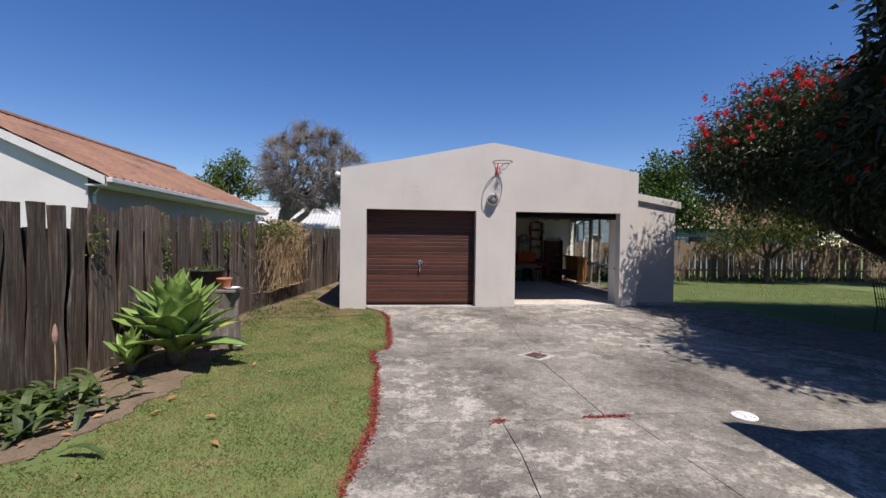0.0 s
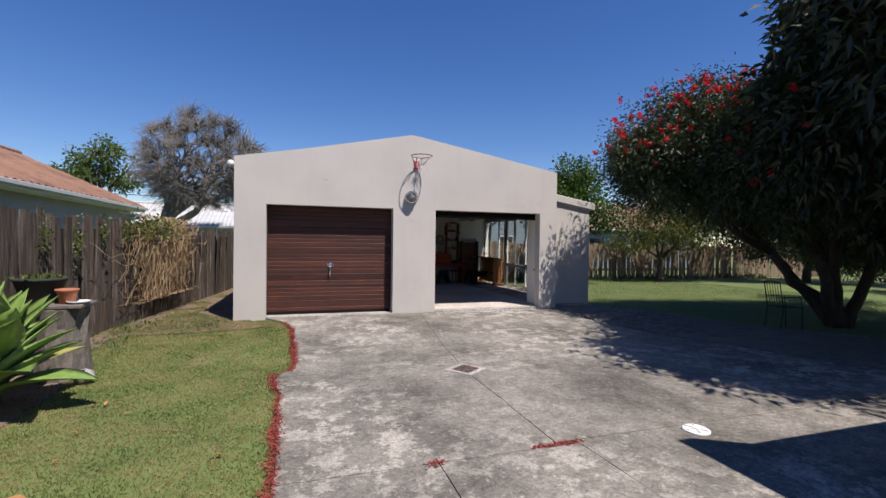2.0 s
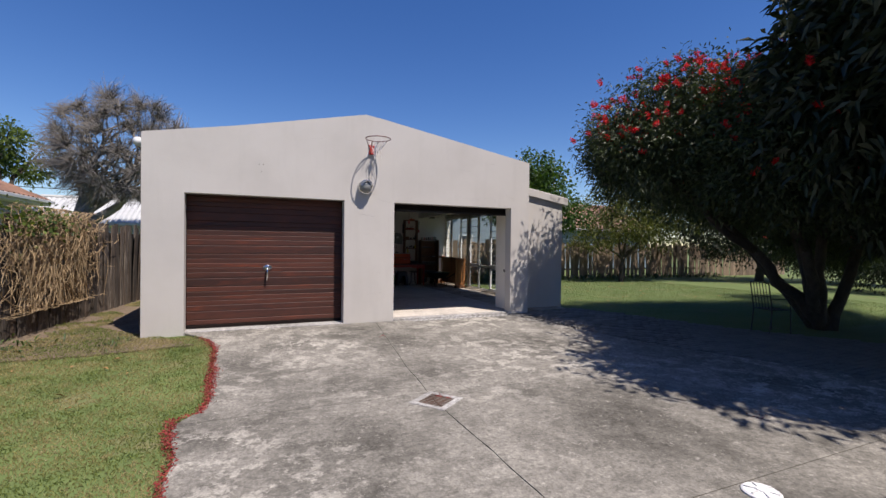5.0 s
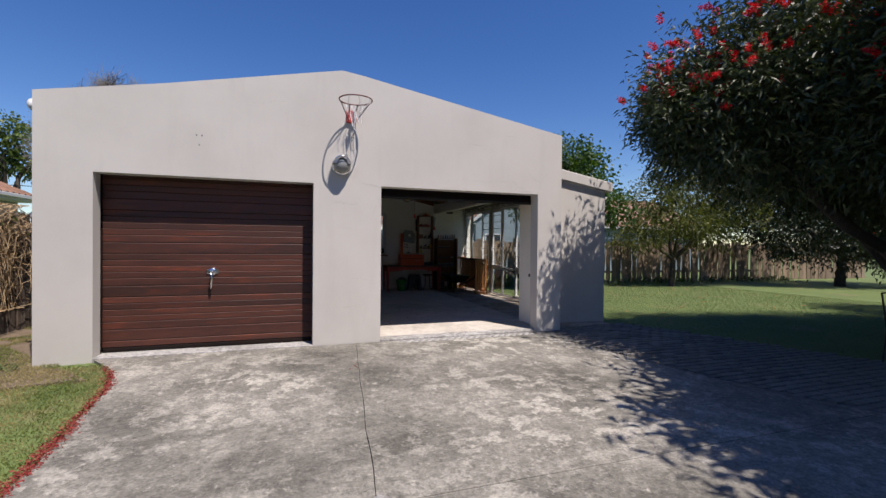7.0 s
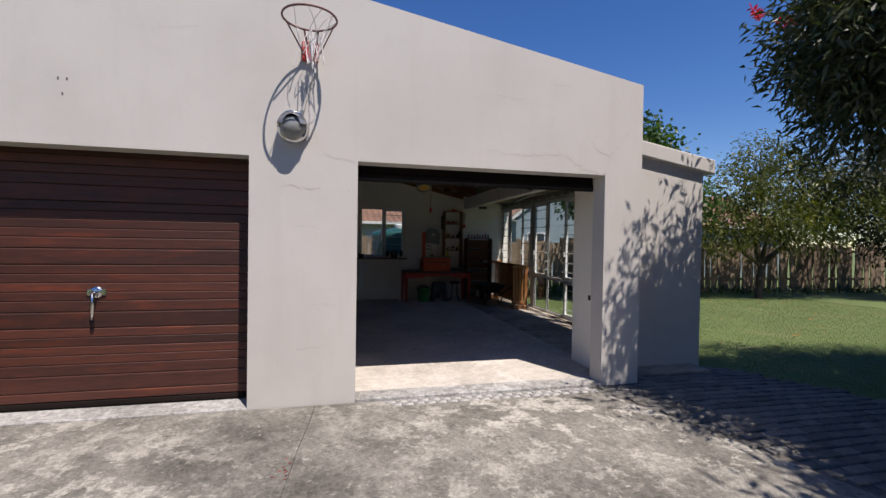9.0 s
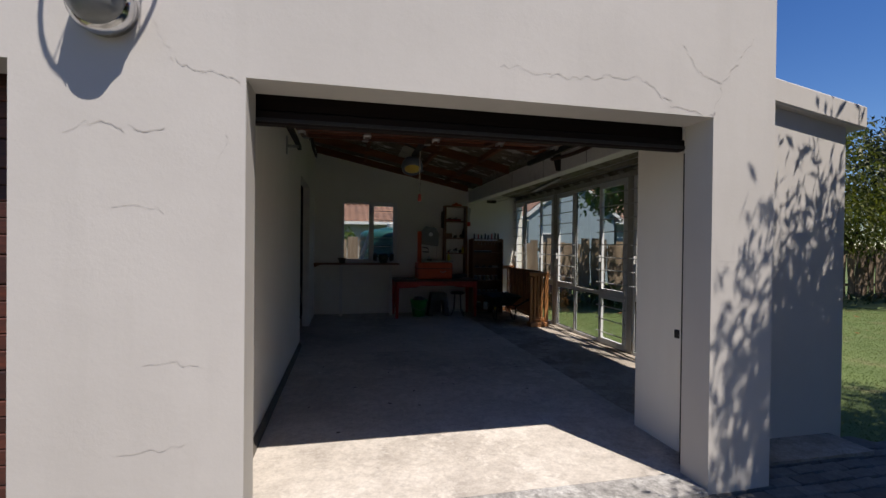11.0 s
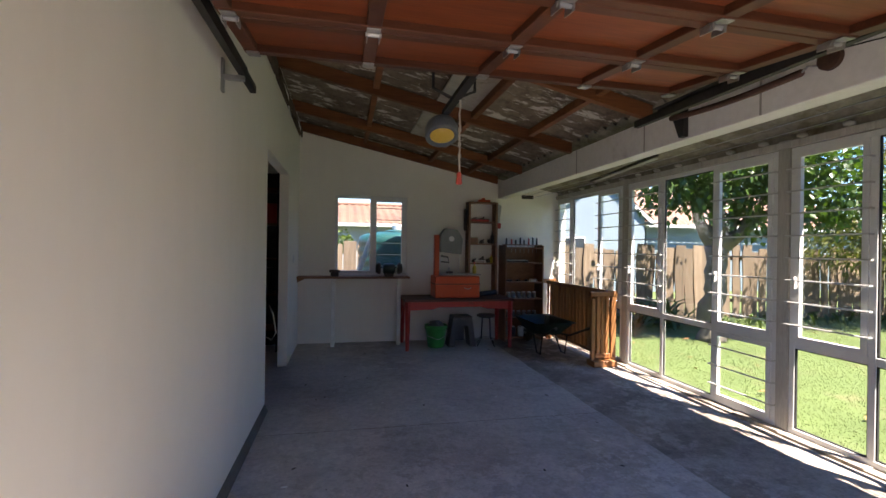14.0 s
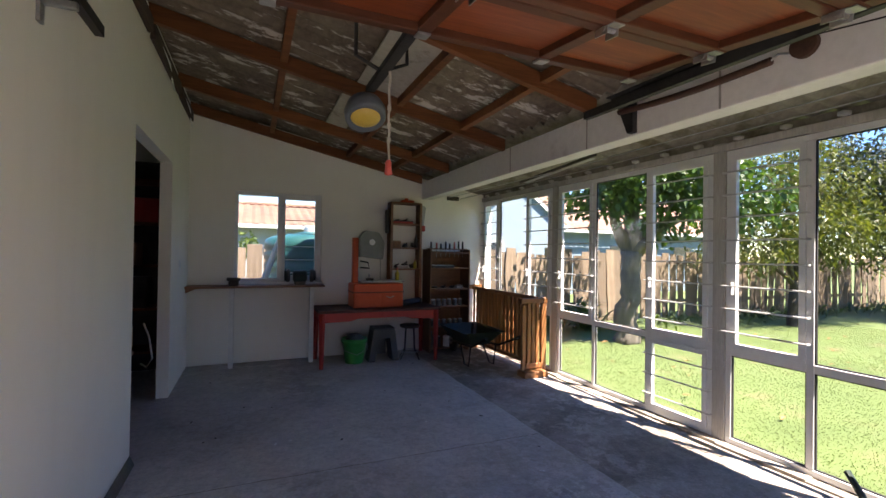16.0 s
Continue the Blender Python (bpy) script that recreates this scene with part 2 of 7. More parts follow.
M["door_wood"] = surface("dark_red_stained_wood", (0.017, 0.0062, 0.0045), (0.092, 0.024, 0.012), 16, 1.4, 0.58, relief=0.2, depth=0.002, stretch=(0.35, 6, 6), spread=0.38, stain=(0.132, 0.026, 0.0075), stain_lo=0.55, stain_hi=0.72, stain_scale=2.2, stain_stretch=(0.6, 1, 6))
M["door_dark"] = surface("dark_door_frame_wood", (0.006, 0.004, 0.0035), (0.016, 0.009, 0.007), 18, 2.0, 0.75, spec=0.2, relief=0.2, stretch=(0.4, 5, 5))
M["panel_wood"] = surface("varnished_meranti_panel", (0.105, 0.022, 0.008), (0.235, 0.058, 0.019), 16, 1.5, 0.5, spec=0.3, relief=0.12, stretch=(0.3, 5, 5), spread=0.22, stain=(0.30, 0.085, 0.030), stain_lo=0.58, stain_hi=0.74, stain_scale=2.0, stain_stretch=(0.4, 3, 3))
M["panel_rail"] = surface("varnished_meranti_rail", (0.050, 0.016, 0.008), (0.115, 0.040, 0.020), 16, 1.5, 0.5, spec=0.25, relief=0.12, stretch=(0.5, 4, 4), spread=0.2)
M["rafter"] = surface("old_pine_rafter", (0.095, 0.032, 0.012), (0.235, 0.088, 0.032), 15, 2.0, 0.65, spec=0.3, relief=0.2, stretch=(0.3, 5, 5), spread=0.22, stain=(0.05, 0.022, 0.012), stain_lo=0.58, stain_hi=0.74, stain_scale=2.5)
M["cot_wood"] = surface("orange_brown_pine", (0.20, 0.078, 0.024), (0.40, 0.18, 0.065), 18, 2.5, 0.5, relief=0.15, stretch=(5, 5, 0.35), spread=0.18)
M["shelf_wood"] = surface("brown_shelf_wood", (0.14, 0.062, 0.027), (0.29, 0.145, 0.07), 18, 2.5, 0.55, relief=0.15, stretch=(1, 4, 4))
M["white_paint"] = surface("white_beam_paint", (0.62, 0.605, 0.575), (0.76, 0.745, 0.715), 20, 2.0, 0.6, relief=0.15, stain=(0.45, 0.42, 0.38), stain_lo=0.62, stain_hi=0.8)
M["frame_white"] = surface("white_window_frame", (0.66, 0.665, 0.66), (0.76, 0.765, 0.76), 25, 3.0, 0.4, relief=0.05, stain=(0.5, 0.48, 0.45), stain_lo=0.66, stain_hi=0.8)
M["post_timber"] = surface("weathered_white_post", (0.34, 0.32, 0.28), (0.56, 0.54, 0.50), 20, 3.0, 0.75, relief=0.3, stretch=(4, 4, 0.5), stain=(0.22, 0.18, 0.14), stain_lo=0.62, stain_hi=0.75)
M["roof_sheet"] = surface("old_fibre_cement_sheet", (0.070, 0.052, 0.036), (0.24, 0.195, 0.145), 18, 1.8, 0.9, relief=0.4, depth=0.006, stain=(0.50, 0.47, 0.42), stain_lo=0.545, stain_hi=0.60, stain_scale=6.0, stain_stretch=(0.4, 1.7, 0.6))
M["roof_patch"] = surface("newer_fibre_cement_sheet", (0.30, 0.275, 0.23), (0.45, 0.42, 0.36), 18, 1.8, 0.9, relief=0.2, stain=(0.2, 0.17, 0.13), stain_lo=0.58, stain_hi=0.7, stain_scale=4.0)
M["lean_sheet"] = surface("mossy_fibre_cement_sheet", (0.13, 0.118, 0.095), (0.33, 0.305, 0.255), 18, 1.8, 0.9, relief=0.4, stain=(0.12, 0.10, 0.06), stain_lo=0.5, stain_hi=0.66, stain_scale=3.5)
M["galv"] = surface("galvanised_steel", (0.30, 0.30, 0.30), (0.50, 0.50, 0.50), 40, 6, 0.4, metal=0.85, relief=0.05)
M["chrome"] = surface("worn_chrome", (0.55, 0.55, 0.55), (0.75, 0.75, 0.75), 40, 6, 0.18, metal=1.0, relief=0)
M["black_steel"] = surface("black_track_steel", (0.012, 0.012, 0.012), (0.038, 0.036, 0.034), 30, 5, 0.6, spec=0.3, metal=0.1, relief=0.1)
M["rust_steel"] = surface("rusty_spring_steel", (0.055, 0.03, 0.022), (0.14, 0.075, 0.05), 40, 6, 0.65, metal=0.4, relief=0.2)
M["red_paint"] = surface("chipped_red_paint", (0.34, 0.024, 0.019), (0.46, 0.042, 0.030), 25, 3, 0.5, relief=0.1, stain=(0.10, 0.03, 0.025), stain_lo=0.6, stain_hi=0.72, stain_scale=4)
M["orange_paint"] = surface("orange_enamel", (0.50, 0.055, 0.008), (0.64, 0.085, 0.014), 25, 3, 0.4, relief=0.05)
M["grey_paint"] = surface("grey_green_enamel", (0.16, 0.17, 0.155), (0.24, 0.25, 0.23), 25, 3, 0.45, relief=0.05)
M["dark_plastic"] = surface("dark_grey_plastic", (0.035, 0.037, 0.042), (0.065, 0.068, 0.075), 30, 3, 0.5, relief=0.05)
M["green_plastic"] = surface("green_bucket_plastic", (0.018, 0.19, 0.035), (0.03, 0.27, 0.055), 30, 3, 0.4, relief=0.03)
M["barrow_green"] = surface("dark_green_barrow_paint", (0.008, 0.020, 0.014), (0.02, 0.042, 0.028), 30, 3, 0.5, relief=0.1)
M["rubber"] = surface("black_rubber", (0.012, 0.012, 0.012), (0.035, 0.034, 0.032), 40, 4, 0.8)
M["dark_clutter"] = surface("dark_workshop_metal", (0.02, 0.018, 0.017), (0.085, 0.07, 0.06), 30, 6, 0.55, metal=0.3, relief=0.2, spread=0.4)
M["jar_glass"] = surface("dusty_jar_glass", (0.10, 0.095, 0.085), (0.27, 0.26, 0.24), 25, 5, 0.2, relief=0.02)
M["yellow_plastic"] = surface("yellow_plastic", (0.50, 0.40, 0.03), (0.62, 0.52, 0.06), 30, 3, 0.45, relief=0.03)
M["lamp_amber"] = surface("amber_lamp_lens", (0.55, 0.36, 0.05), (0.68, 0.47, 0.09), 30, 3, 0.35, relief=0.03)
M["opener_grey"] = surface("blue_grey_plastic", (0.10, 0.115, 0.135), (0.15, 0.165, 0.19), 30, 3, 0.45, relief=0.03)
M["rope"] = surface("pale_rope", (0.36, 0.31, 0.25), (0.56, 0.50, 0.43), 60, 10, 0.9, relief=0.3)
M["red_plastic"] = surface("faded_red_plastic", (0.50, 0.06, 0.05), (0.62, 0.11, 0.09), 30, 3, 0.45, relief=0.03)
M["tank"] = surface("green_tank_plastic", (0.012, 0.065, 0.062), (0.022, 0.095, 0.09), 12, 2, 0.4, relief=0.05)
M["tile_roof"] = surface("terracotta_roof", (0.135, 0.068, 0.043), (0.30, 0.165, 0.108), 9, 0.7, 0.85, relief=0.35, depth=0.012, stain=(0.115, 0.068, 0.050), stain_lo=0.52, stain_hi=0.66, stain_scale=1.6, stain_stretch=(1.0, 0.5, 1.0), spread=0.12)
M["tile_brown"] = surface("brown_roof_tiles", (0.19, 0.10, 0.07), (0.34, 0.20, 0.145), 10, 1.0, 0.85, relief=0.3, stain=(0.15, 0.11, 0.09), stain_lo=0.56, stain_hi=0.7)
M["white_sheet"] = surface("white_roof_sheet", (0.40, 0.41, 0.41), (0.54, 0.55, 0.55), 15, 1.0, 0.5, relief=0.05, stain=(0.45, 0.45, 0.44), stain_lo=0.6, stain_hi=0.75)
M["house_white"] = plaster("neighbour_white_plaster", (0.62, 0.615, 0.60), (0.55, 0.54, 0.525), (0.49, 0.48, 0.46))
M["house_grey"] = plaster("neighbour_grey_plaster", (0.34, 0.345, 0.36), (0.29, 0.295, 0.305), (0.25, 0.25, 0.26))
M["house_blue"] = plaster("pale_blue_plaster", (0.22, 0.275, 0.31), (0.19, 0.235, 0.27), (0.17, 0.21, 0.245))
M["gutter"] = surface("pale_gutter", (0.52, 0.52, 0.51), (0.66, 0.66, 0.65), 20, 2, 0.5, relief=0.05)
M["window_dark"] = surface("dark_window", (0.02, 0.025, 0.03), (0.05, 0.06, 0.07), 5, 1, 0.1, relief=0)
M["bark"] = surface("grey_brown_bark", (0.026, 0.020, 0.015), (0.090, 0.072, 0.056), 20, 3, 0.95, relief=0.7, depth=0.02, stretch=(3, 3, 0.7))
M["bark_pale"] = surface("pale_bare_bark", (0.11, 0.098, 0.085), (0.27, 0.25, 0.228), 20, 3, 0.95, relief=0.4, stretch=(3, 3, 0.7))
M["leaf_bottle"] = foliage("bottlebrush_leaf", (0.014, 0.025, 0.008), (0.062, 0.085, 0.028), 0.5, 0.2)
M["leaf_dark"] = foliage("dark_glossy_leaf", (0.008, 0.015, 0.005), (0.030, 0.041, 0.014), 0.5, 0.12)
M["leaf_bright"] = foliage("bright_green_leaf", (0.018, 0.048, 0.008), (0.078, 0.140, 0.026), 0.4, 0.38)
M["leaf_olive"] = foliage("olive_yellow_leaf", (0.036, 0.056, 0.014), (0.175, 0.18, 0.044), 0.42, 0.38)
M["leaf_vine"] = foliage("vine_leaf", (0.035, 0.062, 0.014), (0.14, 0.19, 0.038), 0.5, 0.35)
M["leaf_plant"] = foliage("garden_plant_leaf", (0.024, 0.052, 0.014), (0.10, 0.145, 0.040), 0.6, 0.25)
M["stamen"] = foliage("red_stamens", (0.50, 0.004, 0.008), (0.80, 0.015, 0.02), 0.6, 0.3, (1.0, 0.5, 0.5))
M["petal_dust"] = foliage("fallen_red_stamens", (0.15, 0.016, 0.014), (0.33, 0.05, 0.042), 0.8, 0.1, (1, 0.6, 0.6))
M["dry_vine"] = surface("dry_vine_stems", (0.25, 0.165, 0.085), (0.52, 0.39, 0.235), 20, 4, 0.9, relief=0.2)
M["dead_leaf"] = surface("dead_leaf", (0.22, 0.10, 0.035), (0.44, 0.24, 0.09), 20, 4, 0.8, relief=0.2, spread=0.25)
M["agave"] = surface("agave_leaf", (0.095, 0.185, 0.036), (0.235, 0.335, 0.095), 9, 2.0, 0.42, relief=0.08, stretch=(1, 1, 1), spread=0.18)
M["agave_old"] = surface("yellowing_agave_leaf", (0.20, 0.22, 0.06), (0.34, 0.34, 0.11), 9, 2.0, 0.5, relief=0.08)
M["terracotta"] = surface("terracotta_pot", (0.30, 0.10, 0.05), (0.42, 0.165, 0.085), 20, 3, 0.85, relief=0.15)
M["log_wood"] = surface("grey_rotting_log", (0.06, 0.052, 0.045), (0.23, 0.205, 0.18), 18, 3, 0.9, relief=0.7, depth=0.02, stretch=(1, 3, 1))
M["white_plastic"] = surface("white_plastic", (0.66, 0.66, 0.65), (0.78, 0.78, 0.77), 20, 3, 0.45, relief=0.05)
M["iron"] = surface("dark_garden_iron", (0.012, 0.012, 0.013), (0.045, 0.043, 0.04), 30, 5, 0.55, metal=0.4, relief=0.1)
M["brick_red"] = surface("red_drain_surround", (0.16, 0.055, 0.045), (0.28, 0.11, 0.09), 25, 4, 0.9, relief=0.3)
M["net"] = surface("white_nylon_net", (0.62, 0.60, 0.60), (0.78, 0.76, 0.75), 40, 6, 0.8, relief=0)
M["hoop"] = surface("rusty_hoop_steel", (0.10, 0.05, 0.045), (0.22, 0.11, 0.10), 40, 8, 0.55, metal=0.4, relief=0.1)
M["lamp_glass"] = surface("frosted_lamp_glass", (0.14, 0.145, 0.14), (0.24, 0.245, 0.235), 10, 3, 0.15, relief=0.02)
M["bark_mid"] = surface("mottled_grey_bark", (0.075, 0.062, 0.048), (0.22, 0.19, 0.155), 14, 4, 0.95, relief=0.8, depth=0.03, stretch=(2, 2, 1))
M["bar_paint"] = surface("chipped_grey_white_bar", (0.42, 0.42, 0.41), (0.58, 0.58, 0.57), 30, 5, 0.5, relief=0.1)
M["wall_top_dark"] = surface("dark_rough_strip", (0.030, 0.020, 0.014), (0.10, 0.066, 0.045), 20, 3, 0.9, relief=0.5, stretch=(4, 0.4, 4))
M["glass"] = pane_glass("window_glass")


# ---- mesh helpers ----
def thing(name, label, category, group="", at=(0, 0, 0), turn=0.0):
    ob = tagged(new(name), label, category, group)
    ob.empty_display_size = 0.1
    ob.matrix_basis = pose(*at, 0, 0, turn)
    return ob


def link(name, me, material, parent=None, label=""):
    if material is not None and not me.materials:
        me.materials.append(material)
    ob = new(name, me)
    if parent is not None:
        ob.parent = parent
    return tagged(ob, label)


def part(name, bm, material, parent=None, label="", smooth=False):
    me = bpy.data.meshes.new(name)
    bmesh.ops.recalc_face_normals(bm, faces=bm.faces)
    if smooth:
        for f in bm.faces:
            f.smooth = True
    bm.to_mesh(me)
    bm.free()
    return link(name, me, material, parent, label)


def raw(name, verts, faces, material, parent=None, label="", smooth=False):
    me = bpy.data.meshes.new(name)
    me.from_pydata([tuple(v) for v in verts], [], [tuple(int(i) for i in f) for f in faces])
    if smooth:
        me.polygons.foreach_set("use_smooth", [True] * len(me.polygons))
    me.update()
    return link(name, me, material, parent, label)


def structure(ob, label, category):
    return tagged(ob, label, category, "", "structure")


def add_box(bm, x0, x1, y0, y1, z0, z1, bev=0.0, m=None):
    vs = [bm.verts.new((x, y, z)) for z in (z0, z1) for x, y in ((x0, y0), (x1, y0), (x1, y1), (x0, y1))]
    fs = [bm.faces.new([vs[i] for i in f]) for f in ((3, 2, 1, 0), (4, 5, 6, 7), (0, 1, 5, 4), (1, 2, 6, 5), (2, 3, 7, 6), (3, 0, 4, 7))]
    if m is not None:
        bmesh.ops.transform(bm, matrix=m, verts=vs)
    if bev:
        es = list({e for f in fs for e in f.edges})
        bmesh.ops.bevel(bm, geom=es, offset=bev, segments=1, affect="EDGES")
    return bm


def box(x0, x1, y0, y1, z0, z1, bev=0.0, m=None):
    return add_box(bmesh.new(), x0, x1, y0, y1, z0, z1, bev, m)


def add_prism(bm, poly, axis, a, b):
    """A flat outline pushed along an axis from a to b. The outline gives the other two coordinates in order."""
    def p3(u, v, w):
        return {"x": (w, u, v), "y": (u, w, v), "z": (u, v, w)}[axis]
    n = len(poly)
    lo = [bm.verts.new(p3(u, v, a)) for u, v in poly]
    hi = [bm.verts.new(p3(u, v, b)) for u, v in poly]
    bm.faces.new(lo[::-1])
    bm.faces.new(hi)
    for i in range(n):
        bm.faces.new((lo[i], lo[(i + 1) % n], hi[(i + 1) % n], hi[i]))
    return bm


def prism(poly, axis, a, b):
    return add_prism(bmesh.new(), poly, axis, a, b)


def add_tube(bm, pts, radii, sides=8, cap=True):
    """A round bar along points, with a radius at each."""
    pts = [Vector(p) for p in pts]
    if isinstance(radii, (int, float)):
        radii = [radii] * len(pts)
    rings = []
    up = Vector((0, 0, 1))
    for i, p in enumerate(pts):
        d = (pts[min(i + 1, len(pts) - 1)] - pts[max(i - 1, 0)]).normalized()
        u = d.cross(up if abs(d.z) < 0.95 else Vector((1, 0, 0))).normalized()
        v = d.cross(u)
        rings.append([bm.verts.new(p + (u * math.cos(k * math.tau / sides) + v * math.sin(k * math.tau / sides)) * radii[i]) for k in range(sides)])
    for a, b in zip(rings, rings[1:]):
        for k in range(sides):
            bm.faces.new((a[k], a[(k + 1) % sides], b[(k + 1) % sides], b[k]))
    if cap:
        bm.faces.new(rings[0][::-1])
        bm.faces.new(rings[-1])
    return bm


def tube(pts, radii, sides=8):
    return add_tube(bmesh.new(), pts, radii, sides)


def add_lathe(bm, profile, sides=24, m=None):
    """A turned shape about z from (radius, height) pairs."""
    rings = []
    for r, z in profile:
        rings.append([bm.verts.new((r * math.cos(k * math.tau / sides), r * math.sin(k * math.tau / sides), z)) for k in range(sides)])
    for a, b in zip(rings, rings[1:]):
        for k in range(sides):
            bm.faces.new((a[k], a[(k + 1) % sides], b[(k + 1) % sides], b[k]))
    bm.faces.new(rings[0][::-1])
    bm.faces.new(rings[-1])
    if m is not None:
        bmesh.ops.transform(bm, matrix=m, verts=[v for r in rings for v in r])
    return bm


def lathe(profile, sides=24, m=None):
    return add_lathe(bmesh.new(), profile, sides, m)


def torus_pts(c, r, n=28, tilt=None):
    out = [Vector((r * math.cos(k * math.tau / n), r * math.sin(k * math.tau / n), 0)) for k in range(n + 1)]
    return [Vector(c) + (tilt @ p if tilt else p) for p in out]


def smooth01(a, b, v):
    t = min(max((v - a) / (b - a), 0.0), 1.0)
    return t * t * (3 - 2 * t)


def gz(x, y):
    """Height of the ground: flat by the house, rising a little to the garage, falling again beyond it."""
    side = 1 - 0.45 * smooth01(-0.6, -1.8, x) if x < 0 else 1 - 0.5 * smooth01(6.0, 9.0, x)
    return 0.12 * smooth01(7.0, 9.9, y) * side * (1 - 0.6 * smooth01(10.5, 15.0, y))


def leaf_mesh(name, P, D, length, width, material, parent, rng, droop=0.15, label=""):
    """Many small folded leaves in one mesh: bases P, directions D."""
    n = len(P)
    D = D / np.maximum(np.linalg.norm(D, axis=1, keepdims=True), 1e-6)
    S = np.cross(D, rng.normal(size=(n, 3)))
    S /= np.maximum(np.linalg.norm(S, axis=1, keepdims=True), 1e-6)
    N = np.cross(D, S)
    L = length * rng.uniform(0.65, 1.25, (n, 1))
    W = width * rng.uniform(0.7, 1.2, (n, 1))
    mid = P + D * L * 0.45 + N * W * 0.25
    tip = P + D * L - np.array([0, 0, 1]) * L * droop
    V = np.stack([P, mid + S * W * 0.5 - N * W * 0.25, tip, mid - S * W * 0.5 - N * W * 0.25], axis=1).reshape(-1, 3)
    i = np.arange(n)[:, None] * 4
    F = np.concatenate([i + np.array([[0, 1, 2]]), i + np.array([[0, 2, 3]])])
    return raw(name, V, F, material, parent, label)


def rand_dirs(rng, n):
    v = rng.normal(size=(n, 3))
    return v / np.linalg.norm(v, axis=1, keepdims=True)


def limb(bm, a, b, r0, r1, rng, bend=0.12, sides=7, steps=5):
    a, b = Vector(a), Vector(b)
    pts = []
    for k in range(steps + 1):
        t = k / steps
        j = Vector(rng.normal(size=3)) * bend * (b - a).length * 0.25 * math.sin(math.pi * t)
        pts.append(a.lerp(b, t) + j)
    add_tube(bm, pts, [r0 + (r1 - r0) * k / steps for k in range(steps + 1)], sides)
    return pts


# ---- ground ----
def drive_left(y):
    knots = ((-9.0, -0.36), (2.5, -0.36), (2.94, -0.32), (3.86, -0.20), (4.6, -0.22), (5.6, -0.24), (6.2, -0.34), (6.45, -0.35), (6.58, -0.14), (6.9, -0.11), (8.9, -0.19), (9.4, -0.34), (10.0, -0.72))
    for (ya, xa), (yb, xb) in zip(knots, knots[1:]):
        if y <= yb:
            return xa + (xb - xa) * (y - ya) / (yb - ya) + 0.03 * noise.noise(Vector((0.0, y * 3.1, 0.0))) + 0.018 * noise.noise(Vector((4.0, y * 9.0, 0.0)))
    return knots[-1][1]


def paving_line(y):
    return 5.1 + max(0.0, 9.9 - y) * 0.42


LAWN_EDGE = [(10.7, 7.05), (9.3, 7.95), (7.4, 9.05), (5.5, 10.2), (2.0, 12.5)]


def lawn_line(y):
    for (ya, xa), (yb, xb) in zip(LAWN_EDGE, LAWN_EDGE[1:]):
        if y >= yb:
            return xa + (xb - xa) * (ya - y) / (ya - yb)
    return LAWN_EDGE[-1][1]


def bed_edge(y):
    """Right side of the soil bed: wide round the agaves, a thin strip further on."""
    near = -3.15 + 0.12 * y + 0.12 * math.sin(y * 1.7)
    far = -4.325 + 0.115 * y + 0.38
    t = smooth01(6.3, 7.6, y)
    return near + (far - near) * t + 0.10 * noise.noise(Vector((2.0, y * 2.3, 1.0))) + 0.07 * noise.noise(Vector((3.0, y * 7.0, 1.0))) + 0.04 * noise.noise(Vector((5.0, y * 19.0, 1.0)))


def ground_sheet():
    xs = [-600, -120, -40] + list(np.arange(-14, 30.01, 0.5)) + [45, 120, 600]
    ys = [-600, -120, -40] + list(np.arange(-8, 32.01, 0.5)) + [45, 120, 600]
    V, F = [], []
    for y in ys:
        for x in xs:
            z = gz(x, y) - 0.03
            V.append((x, y, z))
    w = len(xs)
    for j in range(len(ys) - 1):
        for i in range(w - 1):
            F.append((j * w + i, j * w + i + 1, (j + 1) * w + i + 1, (j + 1) * w + i))
    return raw("ground", V, F, M["lawn"], smooth=True)


structure(ground_sheet(), "mown green lawn with dry straw-coloured patches", "ground")


def sheet(name, left, right, y0, y1, lift, material, step=0.15, parent=None, across=8, thick=0.06):
    """A surface that follows the ground between two side lines, with a skirt down to the soil."""
    V, F = [], []
    n = max(2, int((y1 - y0) / step) + 1)
    for j in range(n):
        y = y0 + (y1 - y0) * j / (n - 1)
        a, b = left(y), right(y)
        for i in range(across + 1):
            x = a + (b - a) * i / across
            V.append((x, y, gz(x, y) + lift))
    w = across + 1
    for j in range(n - 1):
        for i in range(across):
            F.append((j * w + i, j * w + i + 1, (j + 1) * w + i + 1, (j + 1) * w + i))
    rim = [i for i in range(w)] + [j * w + across for j in range(1, n)] + [(n - 1) * w + i for i in range(across - 1, -1, -1)] + [j * w for j in range(n - 2, 0, -1)]
    base = len(V)
    for i in rim:
        V.append((V[i][0], V[i][1], V[i][2] - thick))
    for k in range(len(rim)):
        k2 = (k + 1) % len(rim)
        F.append((rim[k2], rim[k], base + k, base + k2))
    return raw(name, V, F, material, parent)


drive = tagged(new("driveway"), "weathered grey concrete driveway cast in large slabs", "driveway", "", "structure")
G = 0.0045


def wander(y, k):
    return 0.022 * noise.noise(Vector((k, y * 1.7, 0))) + 0.009 * noise.noise(Vector((k, y * 7.0, 5)))


def long_joint(y):
    return 1.98 + 0.10 * (y - 6.3) + wander(y, 1)


def low_joint(y):
    return 1.95 + wander(y, 2)


def near_joint(y):
    return 0.87 + 0.02 * y + wander(y, 3)


def side_joint(y):
    return 2.21 - 0.06 * (y - 2.6) + wander(y, 4)


